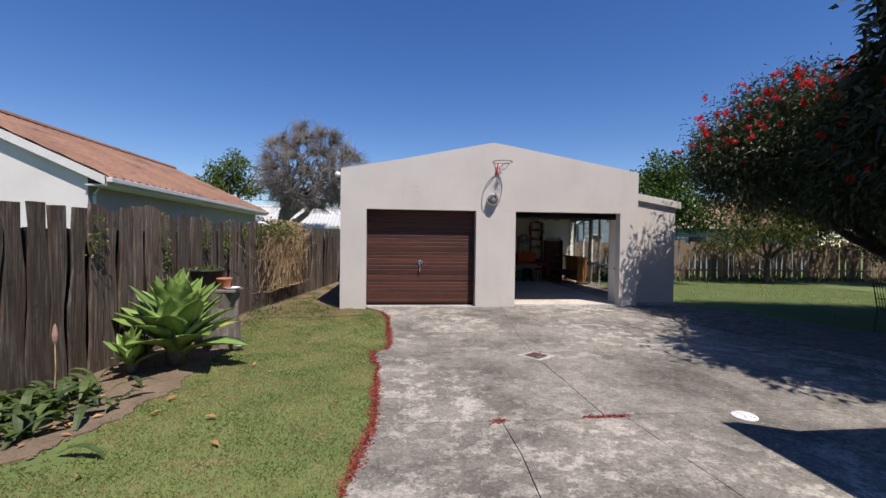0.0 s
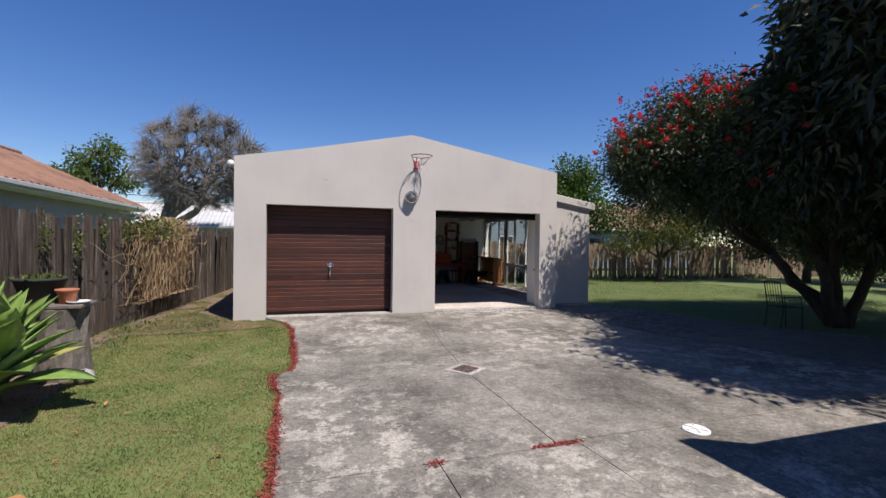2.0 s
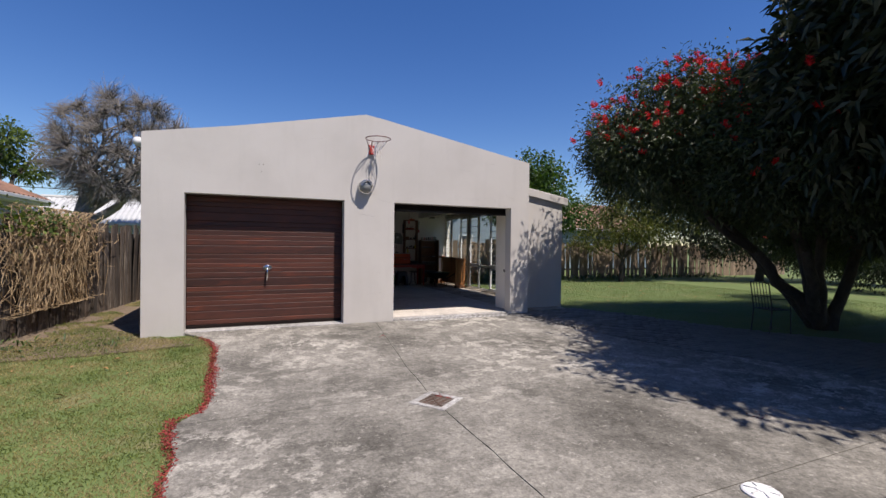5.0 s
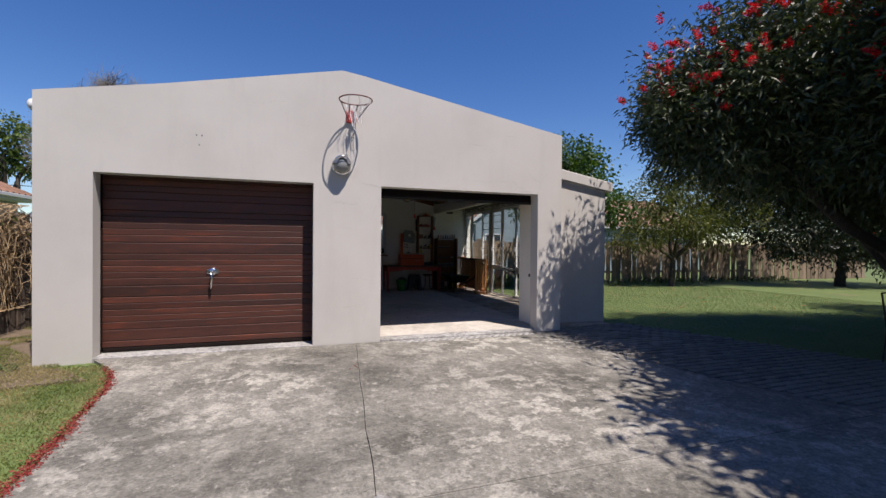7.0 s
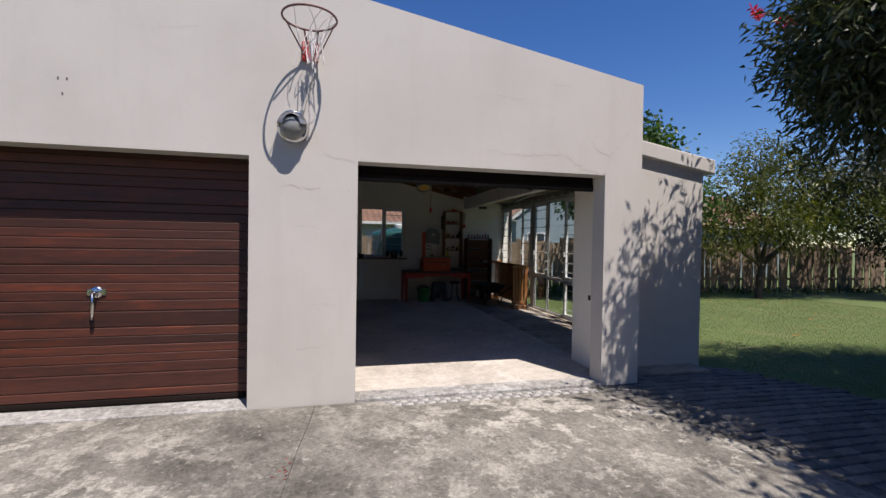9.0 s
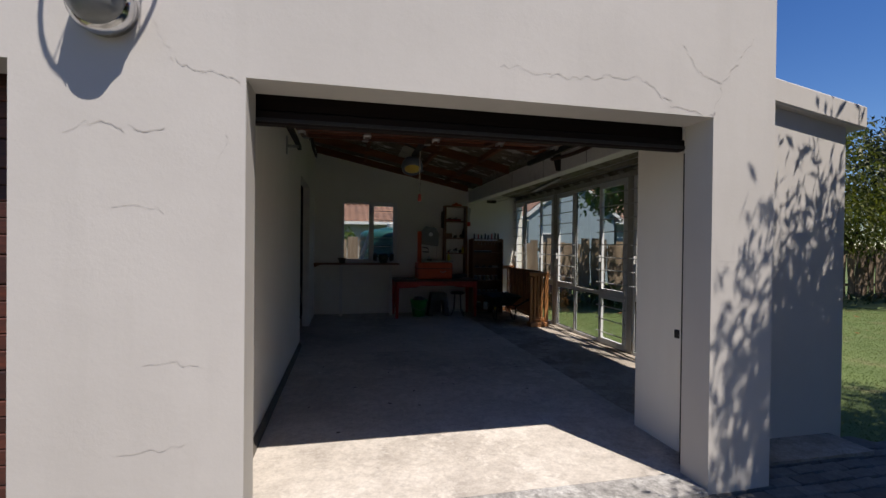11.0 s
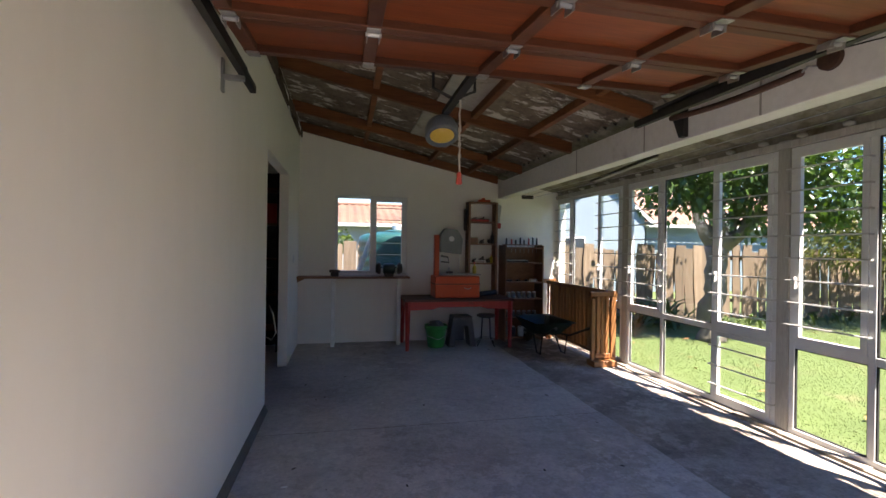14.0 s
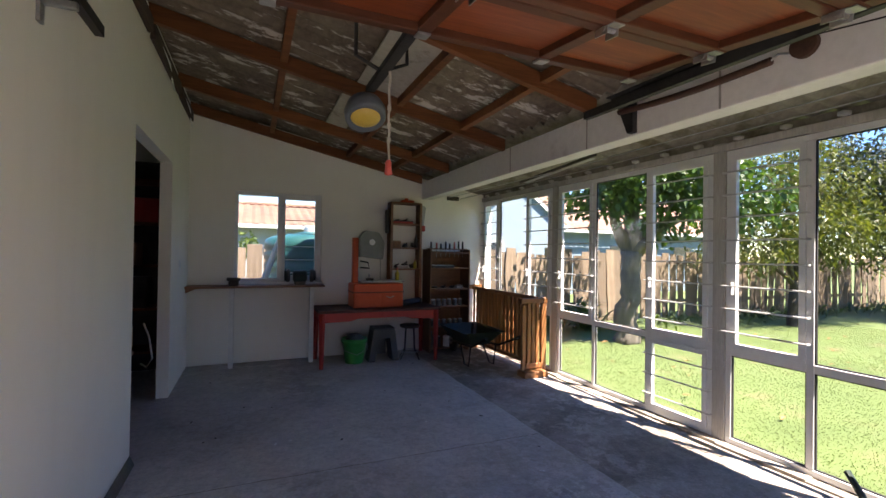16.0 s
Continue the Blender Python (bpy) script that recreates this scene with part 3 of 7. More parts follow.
DRIVE_SLABS = [
    (lambda y: drive_left(y), lambda y: near_joint(y) - G, -3.15, 3.84 - G),
    (lambda y: near_joint(y) + G, lambda y: side_joint(y) - G, -3.15, 3.84 - G),
    (lambda y: side_joint(y) + G, lambda y: paving_line(y), -3.15, 3.90 - G),
    (lambda y: drive_left(y), lambda y: low_joint(y) - G, 3.84 + G, 6.33 - G),
    (lambda y: low_joint(y) + G, lambda y: paving_line(y), 3.90 + G, 6.25 - G),
    (lambda y: drive_left(y), lambda y: long_joint(y) - G * 0.5, 6.33 + G, 9.985),
    (lambda y: long_joint(y) + G * 0.5, lambda y: paving_line(y), 6.25 + G, 9.985),
]
for lf, rt, a, b in DRIVE_SLABS:
    sheet("slab", lf, rt, a, b, 0.004, M["drive"], 0.2, drive)
structure(sheet("joint_bed", lambda y: drive_left(y) + 0.05, lambda y: lawn_line(y) - 0.03, -3.15, 10.55, -0.012, M["grime"], 0.3, None, 14, 0.02),
          "dark dirt in the joints between slabs and pavers", "ground")
structure(sheet("flower_bed", lambda y: -4.325 + 0.115 * y - 0.3, bed_edge, 1.5, 9.6, -0.012, M["soil"], 0.04, None, 8, 0.03),
          "bare brown soil bed along the timber fence", "soil")
structure(sheet("side_path", lambda y: -4.325 + 0.115 * y - 0.3, lambda y: -1.32 if y > 10 else -0.5 - 0.8 * (y - 9.2), 9.2, 17.3, -0.006, M["soil"], 0.2, None, 8, 0.03),
          "dry trodden earth beside the garage", "soil")

# ---- garage ----
FY, BY = 10.0, 17.12
D_TOP = 2.345
FL = 0.15
WT = 0.22

bm = bmesh.new()
# piers and the gabled head of the front wall
add_box(bm, -1.305, -0.73, FY, FY + WT, -0.1, D_TOP)
add_box(bm, 1.77, 2.70, FY, FY + WT, -0.1, D_TOP)
add_box(bm, 5.25, 5.69, FY, FY + WT, -0.1, D_TOP)
add_prism(bm, [(-1.305, D_TOP), (5.69, D_TOP), (5.69, 3.325), (2.45, 3.88), (2.15, 3.92), (1.85, 3.86), (0.0, 3.475), (-1.305, 3.24)], "y", FY, FY + WT)
bmesh.ops.remove_doubles(bm, verts=bm.verts, dist=0.0005)
structure(part("wall_south", bm, M["plaster_out"]), "grey-beige plastered garage front with a low gable", "wall")
structure(part("wall_west", box(-1.30, -1.08, FY + WT, BY + 0.22, -0.1, 3.15), M["plaster_out"]), "plain plastered side wall of the garage", "wall")
# wall between the two bays, with a doorway
IW = 0.11
bm = bmesh.new()
add_box(bm, 2.53 - IW, 2.53, FY + WT, 14.28, 0.0, 3.56)
add_box(bm, 2.53 - IW, 2.53, 15.83, BY, 0.0, 3.56)
add_box(bm, 2.53 - IW, 2.53, 14.28, 15.83, 2.55, 3.56)
structure(part("wall_middle", bm, M["plaster_cream"]), "cream painted wall with an open doorway between the bays", "wall")
# back wall with the window opening
WX0, WX1, WZ0, WZ1 = 3.07, 4.205, 1.235, 2.47
bm = bmesh.new()
add_box(bm, -1.08, WX0, BY, BY + 0.22, -0.1, 3.6)
add_box(bm, WX0, WX1, BY, BY + 0.22, -0.1, WZ0)
add_box(bm, WX0, WX1, BY, BY + 0.22, WZ1, 3.6)
add_box(bm, WX1, 7.0, BY, BY + 0.22, -0.1, 2.62)
add_prism(bm, [(WX1, 2.62), (7.0, 2.62), (5.75, 2.84), (WX1, 3.4)], "y", BY, BY + 0.22)
structure(part("wall_north", bm, M["plaster_in"]), "white painted back wall with a window", "wall")
# pier behind the open door, and the lean-to front
structure(part("wall_pier", box(5.44, 5.685, FY + WT, 10.95, 0.0, 2.52, 0.006), M["plaster_in"]), "white painted pier beside the open bay", "wall")
bm = prism([(5.69, -0.1), (6.98, -0.1), (6.98, 2.62), (5.69, 2.86)], "y", 10.53, 10.72)
structure(part("wall_lean_to", bm, M["plaster_out"]), "grey-beige plastered end wall of the lean-to", "wall")
bm = prism([(5.69, 2.745), (7.10, 2.515), (7.10, 2.69), (5.69, 2.93)], "y", 10.46, 10.74)
bmesh.ops.bevel(bm, geom=list(bm.edges), offset=0.012, segments=1, affect="EDGES")
structure(part("trim_coping", bm, M["plaster_out"]), "sloping plastered coping over the lean-to wall", "coping")
# floors
bm = bmesh.new()
edge = [(5.56 + 0.018 * noise.noise(Vector((y * 2.2, 0, 0))) + 0.01 * noise.noise(Vector((y * 8, 3, 0))), y) for y in np.linspace(FY + 0.22, BY, 70)]
add_prism(bm, [(2.53, FY + 0.22)] + edge + [(2.53, BY)], "z", -0.05, FL)
structure(part("floor", bm, M["floor"]), "worn grey concrete garage floor", "floor")
bm = bmesh.new()
add_prism(bm, [(x + 0.010, y) for x, y in edge][::-1] + [(6.86, FY + 0.22), (6.86, BY)], "z", -0.05, FL - 0.005)
structure(part("floor_lean_to", bm, M["floor_side"]), "stained darker concrete floor of the lean-to", "floor")
structure(part("floor_threshold", box(2.70, 5.25, FY - 0.01, FY + 0.217, -0.05, FL + 0.004, 0.006), M["sill"]), "pale concrete threshold of the open bay", "floor")
structure(part("floor_sill", box(-0.73, 1.77, FY - 0.012, FY + 0.27, -0.05, 0.136, 0.005), M["sill"]), "pale concrete sill under the closed door", "floor")
structure(part("floor_other_bay", box(-1.08, 2.42, FY + 0.38, BY, -0.05, FL - 0.01), M["floor"]), "dark concrete floor of the closed bay", "floor")
structure(part("floor_doorway", box(2.42, 2.53, 14.28, 15.83, -0.05, FL - 0.004), M["floor"]), "concrete floor of the inner doorway", "floor")


def corrugated(name, x0, z0, x1, z1, y0, y1, material, pitch=0.17, amp=0.024, thick=0.012, sheet_w=1.05):
    """Fibre-cement sheets with waves that run down the slope; each sheet lies a little over the next."""
    V, F = [], []
    ys = np.arange(y0, y1 + 1e-6, pitch / 6)
    secs = 4
    base = 0
    for s in range(secs):
        a, b = s / secs, min(1.0, (s + 1) / secs + 0.02)
        lift = 0.010 * (s % 2)
        for side in (0, 1):
            for t in (a, b):
                x, z = x0 + (x1 - x0) * t, z0 + (z1 - z0) * t + lift
                for y in ys:
                    step = 0.006 * (int((y - y0) / sheet_w) % 2)
                    V.append((x, y, z + amp * math.sin(y * math.tau / pitch) + thick * side + step))
        n = len(ys)
        for side in (0, 1):
            o = base + side * 2 * n
            for k in range(n - 1):
                F.append((o + k, o + k + 1, o + n + k + 1, o + n + k))
        base = len(V)
    return raw(name, V, F, material, smooth=True)


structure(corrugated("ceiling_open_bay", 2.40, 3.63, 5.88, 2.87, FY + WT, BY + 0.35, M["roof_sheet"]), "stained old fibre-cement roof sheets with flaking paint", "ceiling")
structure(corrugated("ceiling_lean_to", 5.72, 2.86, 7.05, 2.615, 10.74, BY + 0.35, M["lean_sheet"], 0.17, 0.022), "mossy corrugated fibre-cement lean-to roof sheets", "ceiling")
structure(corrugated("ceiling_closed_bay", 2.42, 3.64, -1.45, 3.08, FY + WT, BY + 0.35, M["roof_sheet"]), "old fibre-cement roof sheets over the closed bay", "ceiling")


def fences():
    rng = np.random.default_rng(5)

    def plank_mesh(h, w, wave, thick):
        n = 9
        bm = bmesh.new()
        ph = rng.uniform(0, 6.28, 4)
        rings = []
        for k in range(n + 1):
            z = h * k / n
            l = -w / 2 + wave * math.sin(z * 3.1 + ph[0]) + wave * 0.6 * math.sin(z * 7 + ph[1])
            r = w / 2 + wave * math.sin(z * 2.7 + ph[2]) + wave * 0.6 * math.sin(z * 6 + ph[3])
            if k == n:
                l, r = l + 0.008, r - 0.012
            t = thick * (0.5 + 0.06 * math.sin(z * 4 + ph[1]))
            tip = rng.uniform(-0.012, 0.012) if k == n else 0
            rings.append([bm.verts.new(p) for p in ((-t, l, z), (t, l, z), (t, r, z + tip), (-t, r, z + tip))])
        for a, b in zip(rings, rings[1:]):
            for k in range(4):
                bm.faces.new((a[k], a[(k + 1) % 4], b[(k + 1) % 4], b[k]))
        bm.faces.new(rings[-1])
        me = bpy.data.meshes.new("plank")
        bmesh.ops.recalc_face_normals(bm, faces=bm.faces)
        bm.to_mesh(me)
        bm.free()
        return me

    fence = thing("timber_fence", "tall weathered grey-brown fence of rough-sawn upright slabs", "fence")
    wide = [plank_mesh(2.06, 0.232, 0.024, 0.035) for _ in range(9)]
    slim = [plank_mesh(1.98, 0.165, 0.009, 0.03) for _ in range(7)]
    for me in wide + slim:
        me.materials.append(M["fence"])
    y = 1.3
    lean = math.degrees(math.atan(0.115))
    while y < 17.2:
        big = y < 7.0
        me = (wide if big else slim)[int(rng.integers(0, 9 if big else 7))]
        w = 0.262 if big else 0.178
        x = -4.325 + 0.115 * y
        ob = new("plank", me)
        ob.parent = fence
        ob.matrix_basis = pose(x + rng.normal() * 0.012, y, gz(x, y) - 0.06, rng.normal() * 0.7, rng.normal() * 0.9, -lean + rng.normal() * 2) @ Matrix.Diagonal((1, rng.uniform(0.84, 1.03), rng.uniform(0.978, 1.018) * (1.03 if 6.2 < y < 8.3 else 1), 1))
        y += w * rng.uniform(0.92, 1.06)
    # Added planks behind the slabs; their dark colour stands in for gap shade.
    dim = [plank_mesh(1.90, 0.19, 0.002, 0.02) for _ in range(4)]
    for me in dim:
        me.materials.append(M["fence_gap_shade"])
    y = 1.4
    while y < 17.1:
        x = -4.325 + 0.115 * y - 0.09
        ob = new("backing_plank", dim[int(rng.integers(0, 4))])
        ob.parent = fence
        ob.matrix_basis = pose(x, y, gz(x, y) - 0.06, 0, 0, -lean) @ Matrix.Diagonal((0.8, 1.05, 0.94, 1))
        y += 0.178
    for z in (0.45, 1.55):
        part("rail", box(-0.18, -0.125, 0, 16.1, z, z + 0.09, 0.0, pose(-4.325 + 0.115 * 1.3, 1.3, 0, 0, 0, -lean)), M["fence"], fence)
    # short return behind the garage
    gate = thing("side_gate", "brown timber gate closing the passage behind the garage", "gate")
    for k in range(6):
        ob = new("plank", slim[k])
        ob.parent = gate
        ob.matrix_basis = pose(-2.25 + k * 0.17, 17.45, 0.0, 0, 0, 90) @ Matrix.Diagonal((1, 1, 0.95, 1))
    # far fence beyond the lawn
    far = thing("garden_fence", "sun-bleached brown plank fence beyond the lawn", "fence")
    pl = [plank_mesh(1.80, 0.27, 0.018, 0.025) for _ in range(8)]
    for me in pl:
        me.materials.append(M["fence_back"])
    x = 7.3
    while x < 30:
        ob = new("plank", pl[int(rng.integers(0, 8))])
        ob.parent = far
        yy = 19.5 - 0.045 * (x - 8)
        ob.matrix_basis = pose(x, yy + rng.normal() * 0.015, -0.05, rng.normal() * 0.5, rng.normal() * 1.2, 90) @ Matrix.Diagonal((1, rng.uniform(0.8, 1.06), rng.uniform(0.93, 1.05), 1))
        x += 0.262 * rng.uniform(0.94, 1.08)
    for z in (0.4, 1.45):
        part("rail", box(7.2, 30, 0.05, 0.11, z, z + 0.08, 0, Matrix.Translation((0, 19.5, 0)) @ Matrix.Shear("XZ", 4, (0, 0)) @ pose(0, 0.36, 0, 0, 0, -2.58)), M["fence_back"], far)
    return fence


fences()


# ---- trees ----
def crown_points(rng, blobs, clusters, per, spread, shell=0.55):
    """Leaf bases in clusters that fill a few overlapping ellipsoids, mostly near their skins."""
    vols = np.array([b[3] * b[4] * b[5] for b in blobs]) ** 0.75
    pick = rng.choice(len(blobs), size=clusters, p=vols / vols.sum())
    B = np.array(blobs)[pick]
    d = rand_dirs(rng, clusters)
    r = rng.uniform(shell, 1.0, (clusters, 1)) ** 0.7 * rng.uniform(0.86, 1.08, (clusters, 1))
    C = B[:, :3] + d * r * B[:, 3:6]
    P = np.repeat(C, per, axis=0) + np.clip(rng.normal(size=(clusters * per, 3)), -1.7, 1.7) * spread
    D = np.repeat(d, per, axis=0) * 0.8 + rand_dirs(rng, clusters * per)
    return C, d, P, D


def bottlebrush():
    rng = np.random.default_rng(11)
    tree = thing("bottlebrush_tree", "spreading bottlebrush tree with dark leaves and red brush flowers", "tree", at=(10.7, 7.1, 0))
    o = Vector((10.7, 7.1, 0))
    bm = bmesh.new()
    tips = [(7.2, 8.2, 3.1), (7.6, 6.2, 3.2), (8.6, 9.2, 3.4), (9.6, 6.6, 3.9), (11.6, 8.8, 3.6), (12.6, 6.8, 3.4)]
    for i, t in enumerate(tips):
        base = Vector((0.10 * math.cos(i), 0.10 * math.sin(i), -0.05))
        midp = base.lerp(Vector(t) - o, 0.42) + Vector((0, 0, 0.25))
        limb(bm, base, midp, 0.13, 0.085, rng, 0.10)
        p = limb(bm, midp, Vector(t) - o, 0.085, 0.03, rng, 0.15)
        for k in range(3):
            limb(bm, p[2 + k], p[2 + k] + Vector(rng.normal(size=3)) * 0.7 + Vector((0, 0, 0.5)), 0.04, 0.012, rng, 0.2, 5, 4)
    part("trunk", bm, M["bark"], tree, smooth=True)
    blobs = [(7.5, 8.0, 3.55, 1.55, 1.5, 1.35), (8.3, 6.0, 3.3, 1.7, 1.7, 1.35), (9.6, 8.2, 3.9, 1.9, 1.7, 1.4), (9.2, 6.8, 3.2, 1.9, 1.6, 1.3), (11.3, 7.6, 3.9, 1.9, 1.8, 1.6), (6.95, 8.5, 3.4, 0.85, 0.8, 0.75), (7.9, 7.3, 4.15, 1.25, 1.15, 0.8), (9.6, 8.6, 2.85, 1.6, 1.2, 0.8), (12.2, 8.2, 2.8, 2.0, 1.6, 1.3), (10.5, 5.6, 3.4, 2.0, 1.6, 1.4), (13.2, 6.2, 3.2, 1.8, 1.8, 1.5), (7.9, 6.6, 2.8, 1.0, 1.0, 0.7), (7.5, 8.95, 3.2, 1.0, 0.7, 0.75), (10.6, 8.4, 2.65, 1.5, 1.0, 0.7), (12.8, 8.0, 2.1, 1.6, 1.3, 0.8), (15.5, 9.5, 1.8, 1.5, 1.4, 1.0), (7.45, 9.1, 3.75, 0.95, 0.65, 0.75), (7.05, 8.75, 3.45, 0.75, 0.7, 0.6), (8.6, 7.4, 3.4, 1.6, 1.5, 1.2), (13.8, 8.3, 1.9, 1.6, 1.4, 0.9)]
    C, d, P, D = crown_points(rng, blobs, 8400, 32, 0.15, 0.25)
    P, C = P - np.array(o), C - np.array(o)
    leaf_mesh("crown", P, D, 0.11, 0.031, M["leaf_bottle"], tree, rng, 0.25)
    # hanging sprays on the outer edge
    k = rng.choice(len(C), 260)
    Q = np.repeat(C[k] + d[k] * 0.15, 16, axis=0)
    s = np.tile(np.linspace(0, 1, 16), 260)[:, None]
    Q = Q + np.repeat(d[k] * 0.35 + rng.normal(size=(260, 3)) * 0.1, 16, axis=0) * s + np.array([0, 0, -0.28]) * s * s
    leaf_mesh("spray", Q, rand_dirs(rng, len(Q)) + np.array([0, 0, -0.3]), 0.085, 0.018, M["leaf_bottle"], tree, rng, 0.2)
    # brush flowers, mostly on the sunny upper side
    score = d[:, 2] * 0.8 - d[:, 1] * 0.45 - d[:, 0] * 0.75 + rng.normal(size=len(C)) * 0.22
    out = np.argsort(-score)[:900]
    for i in out:
        c = Vector(C[i] + d[i] * rng.uniform(0.14, 0.30))
        if rng.random() < 0.35:
            continue
        ax = Vector(d[i] + rng.normal(size=3) * 0.45 + np.array([0, 0, 0.2])).normalized()
        n = 80
        t = rng.uniform(0, 0.14, n)
        rad = rand_dirs(rng, n)
        axv = np.array(ax)
        rad = rad - (rad @ axv)[:, None] * axv
        leaf_mesh("flower", np.array(c) + axv * t[:, None], rad + axv * 0.25, 0.056, 0.013, M["stamen"], tree, rng, 0.0)
    return tree


bottlebrush()


def dark_tree():
    rng = np.random.default_rng(21)
    o = np.array((8.8, 4.6, 0))
    tree = thing("broadleaf_tree", "large dark evergreen tree with long glossy leaves", "tree", at=tuple(o))
    bm = bmesh.new()
    for i, t in enumerate([(-0.9, -0.5, 3.2), (0.6, 0.5, 3.6), (0.1, -1.2, 3.8), (1.4, -0.2, 3.4), (-0.6, 0.9, 3.3)]):
        base = Vector((0.09 * math.cos(i * 1.3), 0.09 * math.sin(i * 1.3), -0.05))
        midp = base.lerp(Vector(t), 0.45) + Vector((rng.normal() * 0.1, rng.normal() * 0.1, 0.2))
        limb(bm, base, midp, 0.15, 0.10, rng, 0.1)
        limb(bm, midp, t, 0.10, 0.035, rng, 0.15)
    part("trunk", bm, M["bark"], tree, smooth=True)
    # Blobs at x 6.5 and 6.85 stay out of view, placed for the drive's shadow.
    blobs = [(7.3, 3.9, 4.3, 1.35, 1.3, 1.7), (8.6, 4.6, 4.9, 1.9, 1.7, 1.9), (8.6, 3.0, 4.2, 1.9, 1.6, 1.8), (10.2, 4.6, 4.3, 1.8, 1.9, 1.8), (7.6, 5.2, 3.6, 1.2, 1.1, 1.3), (9.4, 5.6, 3.2, 1.6, 1.2, 1.2), (10.6, 3.2, 3.8, 1.6, 1.6, 1.6), (7.6, 3.4, 2.9, 1.1, 1.0, 0.8), (12.2, 4.2, 3.4, 1.8, 1.9, 1.6), (9.6, 2.4, 3.0, 1.8, 1.2, 1.1), (10.4, 5.4, 2.2, 1.5, 1.0, 0.6), (12.4, 5.0, 2.1, 1.6, 1.4, 0.8), (6.5, 3.5, 5.15, 1.15, 1.1, 0.8), (6.85, 2.6, 5.1, 1.2, 1.3, 0.9), (7.4, 4.6, 4.9, 1.3, 1.3, 1.0)]
    C, d, P, D = crown_points(rng, blobs, 5200, 24, 0.19, 0.25)
    leaf_mesh("crown", P - o, D + np.array([0, 0, -0.25]), 0.22, 0.07, M["leaf_dark"], tree, rng, 0.3)
    return tree


dark_tree()


def round_tree(name, label, o, trunk_h, trunk_r, blobs, clusters, per, spread, length, width, leaf, seed, droop=0.2, bark=None):
    rng = np.random.default_rng(seed)
    tree = thing(name, label, "tree", at=o)
    bm = bmesh.new()
    limb(bm, (0, 0, -0.1), (0.1, 0, trunk_h), trunk_r, trunk_r * 0.7, rng, 0.08, 9, 12)
    for b in blobs:
        limb(bm, (0.1, 0, trunk_h - 0.1), Vector(b[:3]) + Vector((0, 0, b[5] * 0.3)), trunk_r * 0.55, trunk_r * 0.12, rng, 0.2)
    if bark:
        for v in bm.verts:
            v.co += Vector((noise.noise(v.co * 3.1), noise.noise(v.co * 3.1 + Vector((7, 0, 0))), 0)) * 0.10
    part("trunk", bm, bark or M["bark"], tree, smooth=True)
    C, d, P, D = crown_points(rng, blobs, clusters, per, spread, 0.35)
    leaf_mesh("crown", P, D, length, width, leaf, tree, rng, droop)
    return tree


round_tree("leafy_garden_tree", "bright green broad-leaved tree on the back lawn", (9.95, 17.0, 0), 1.75, 0.23,
           [(0.2, -0.1, 3.5, 1.2, 1.2, 1.1), (1.2, -0.3, 3.7, 1.2, 1.1, 1.1), (1.9, -0.7, 2.9, 0.85, 0.8, 0.65), (-0.6, 0.1, 3.1, 0.85, 0.9, 0.8), (0.7, 0.2, 4.6, 0.9, 0.9, 0.75), (0.5, -0.6, 2.5, 0.8, 0.6, 0.45)],
           460, 26, 0.18, 0.135, 0.092, M["leaf_bright"], 31, bark=M["bark_mid"])
round_tree("fruit_tree", "rounded olive-green fruit tree with yellowing leaves on the lawn", (15.5, 17.2, 0), 1.1, 0.12,
           [(0.0, 0.0, 2.5, 1.7, 1.6, 0.9), (-1.3, 0.2, 2.0, 1.2, 1.2, 0.7), (1.4, -0.2, 2.3, 1.6, 1.4, 0.9), (-0.7, 0.2, 3.5, 1.2, 1.1, 0.8), (0.9, -0.3, 3.6, 1.3, 1.2, 0.8), (0.1, 0.1, 4.5, 1.0, 0.9, 0.6), (2.4, -0.8, 3.0, 1.1, 1.2, 0.9)],
           600, 24, 0.17, 0.15, 0.052, M["leaf_olive"], 32, 0.35)
round_tree("street_tree", "green leafy tree behind the neighbouring house", (-10.0, 27.0, 0), 3.2, 0.2,
           [(0, 0, 5.0, 1.0, 0.9, 0.8), (-1.4, 0, 4.5, 0.9, 0.9, 0.6), (1.1, 0.3, 4.7, 0.8, 0.7, 0.7), (0.5, 0, 6.0, 0.75, 0.7, 0.55), (-0.7, 0.2, 5.7, 0.55, 0.5, 0.4), (1.7, 0, 5.5, 0.5, 0.4, 0.35)],
           190, 22, 0.19, 0.20, 0.10, M["leaf_vine"], 33)
# The high blobs towards the fence are added to throw shade on it.
round_tree("shade_tree", "dark shady tree at the far side of the lawn", (22.5, 15.5, 0), 1.4, 0.2,
           [(0, 0, 2.8, 2.8, 2.4, 2.0), (-4.5, 1.0, 4.0, 1.9, 1.5, 0.9), (-1.5, 1.2, 4.3, 2.2, 1.6, 1.0), (-3.4, 1.6, 2.9, 1.6, 0.9, 0.8), (2.5, -1.5, 2.6, 2.4, 2.4, 2.2), (-2.2, 0.6, 2.3, 1.8, 1.6, 1.3), (2.0, -3.6, 1.8, 1.6, 2.0, 1.7), (3.5, -6.5, 2.2, 1.6, 2.4, 2.0), (-1.6, -5.6, 1.6, 1.7, 1.8, 1.7), (0.2, -8.6, 1.7, 1.7, 1.9, 1.8)],
           2700, 24, 0.26, 0.18, 0.06, M["leaf_dark"], 34)


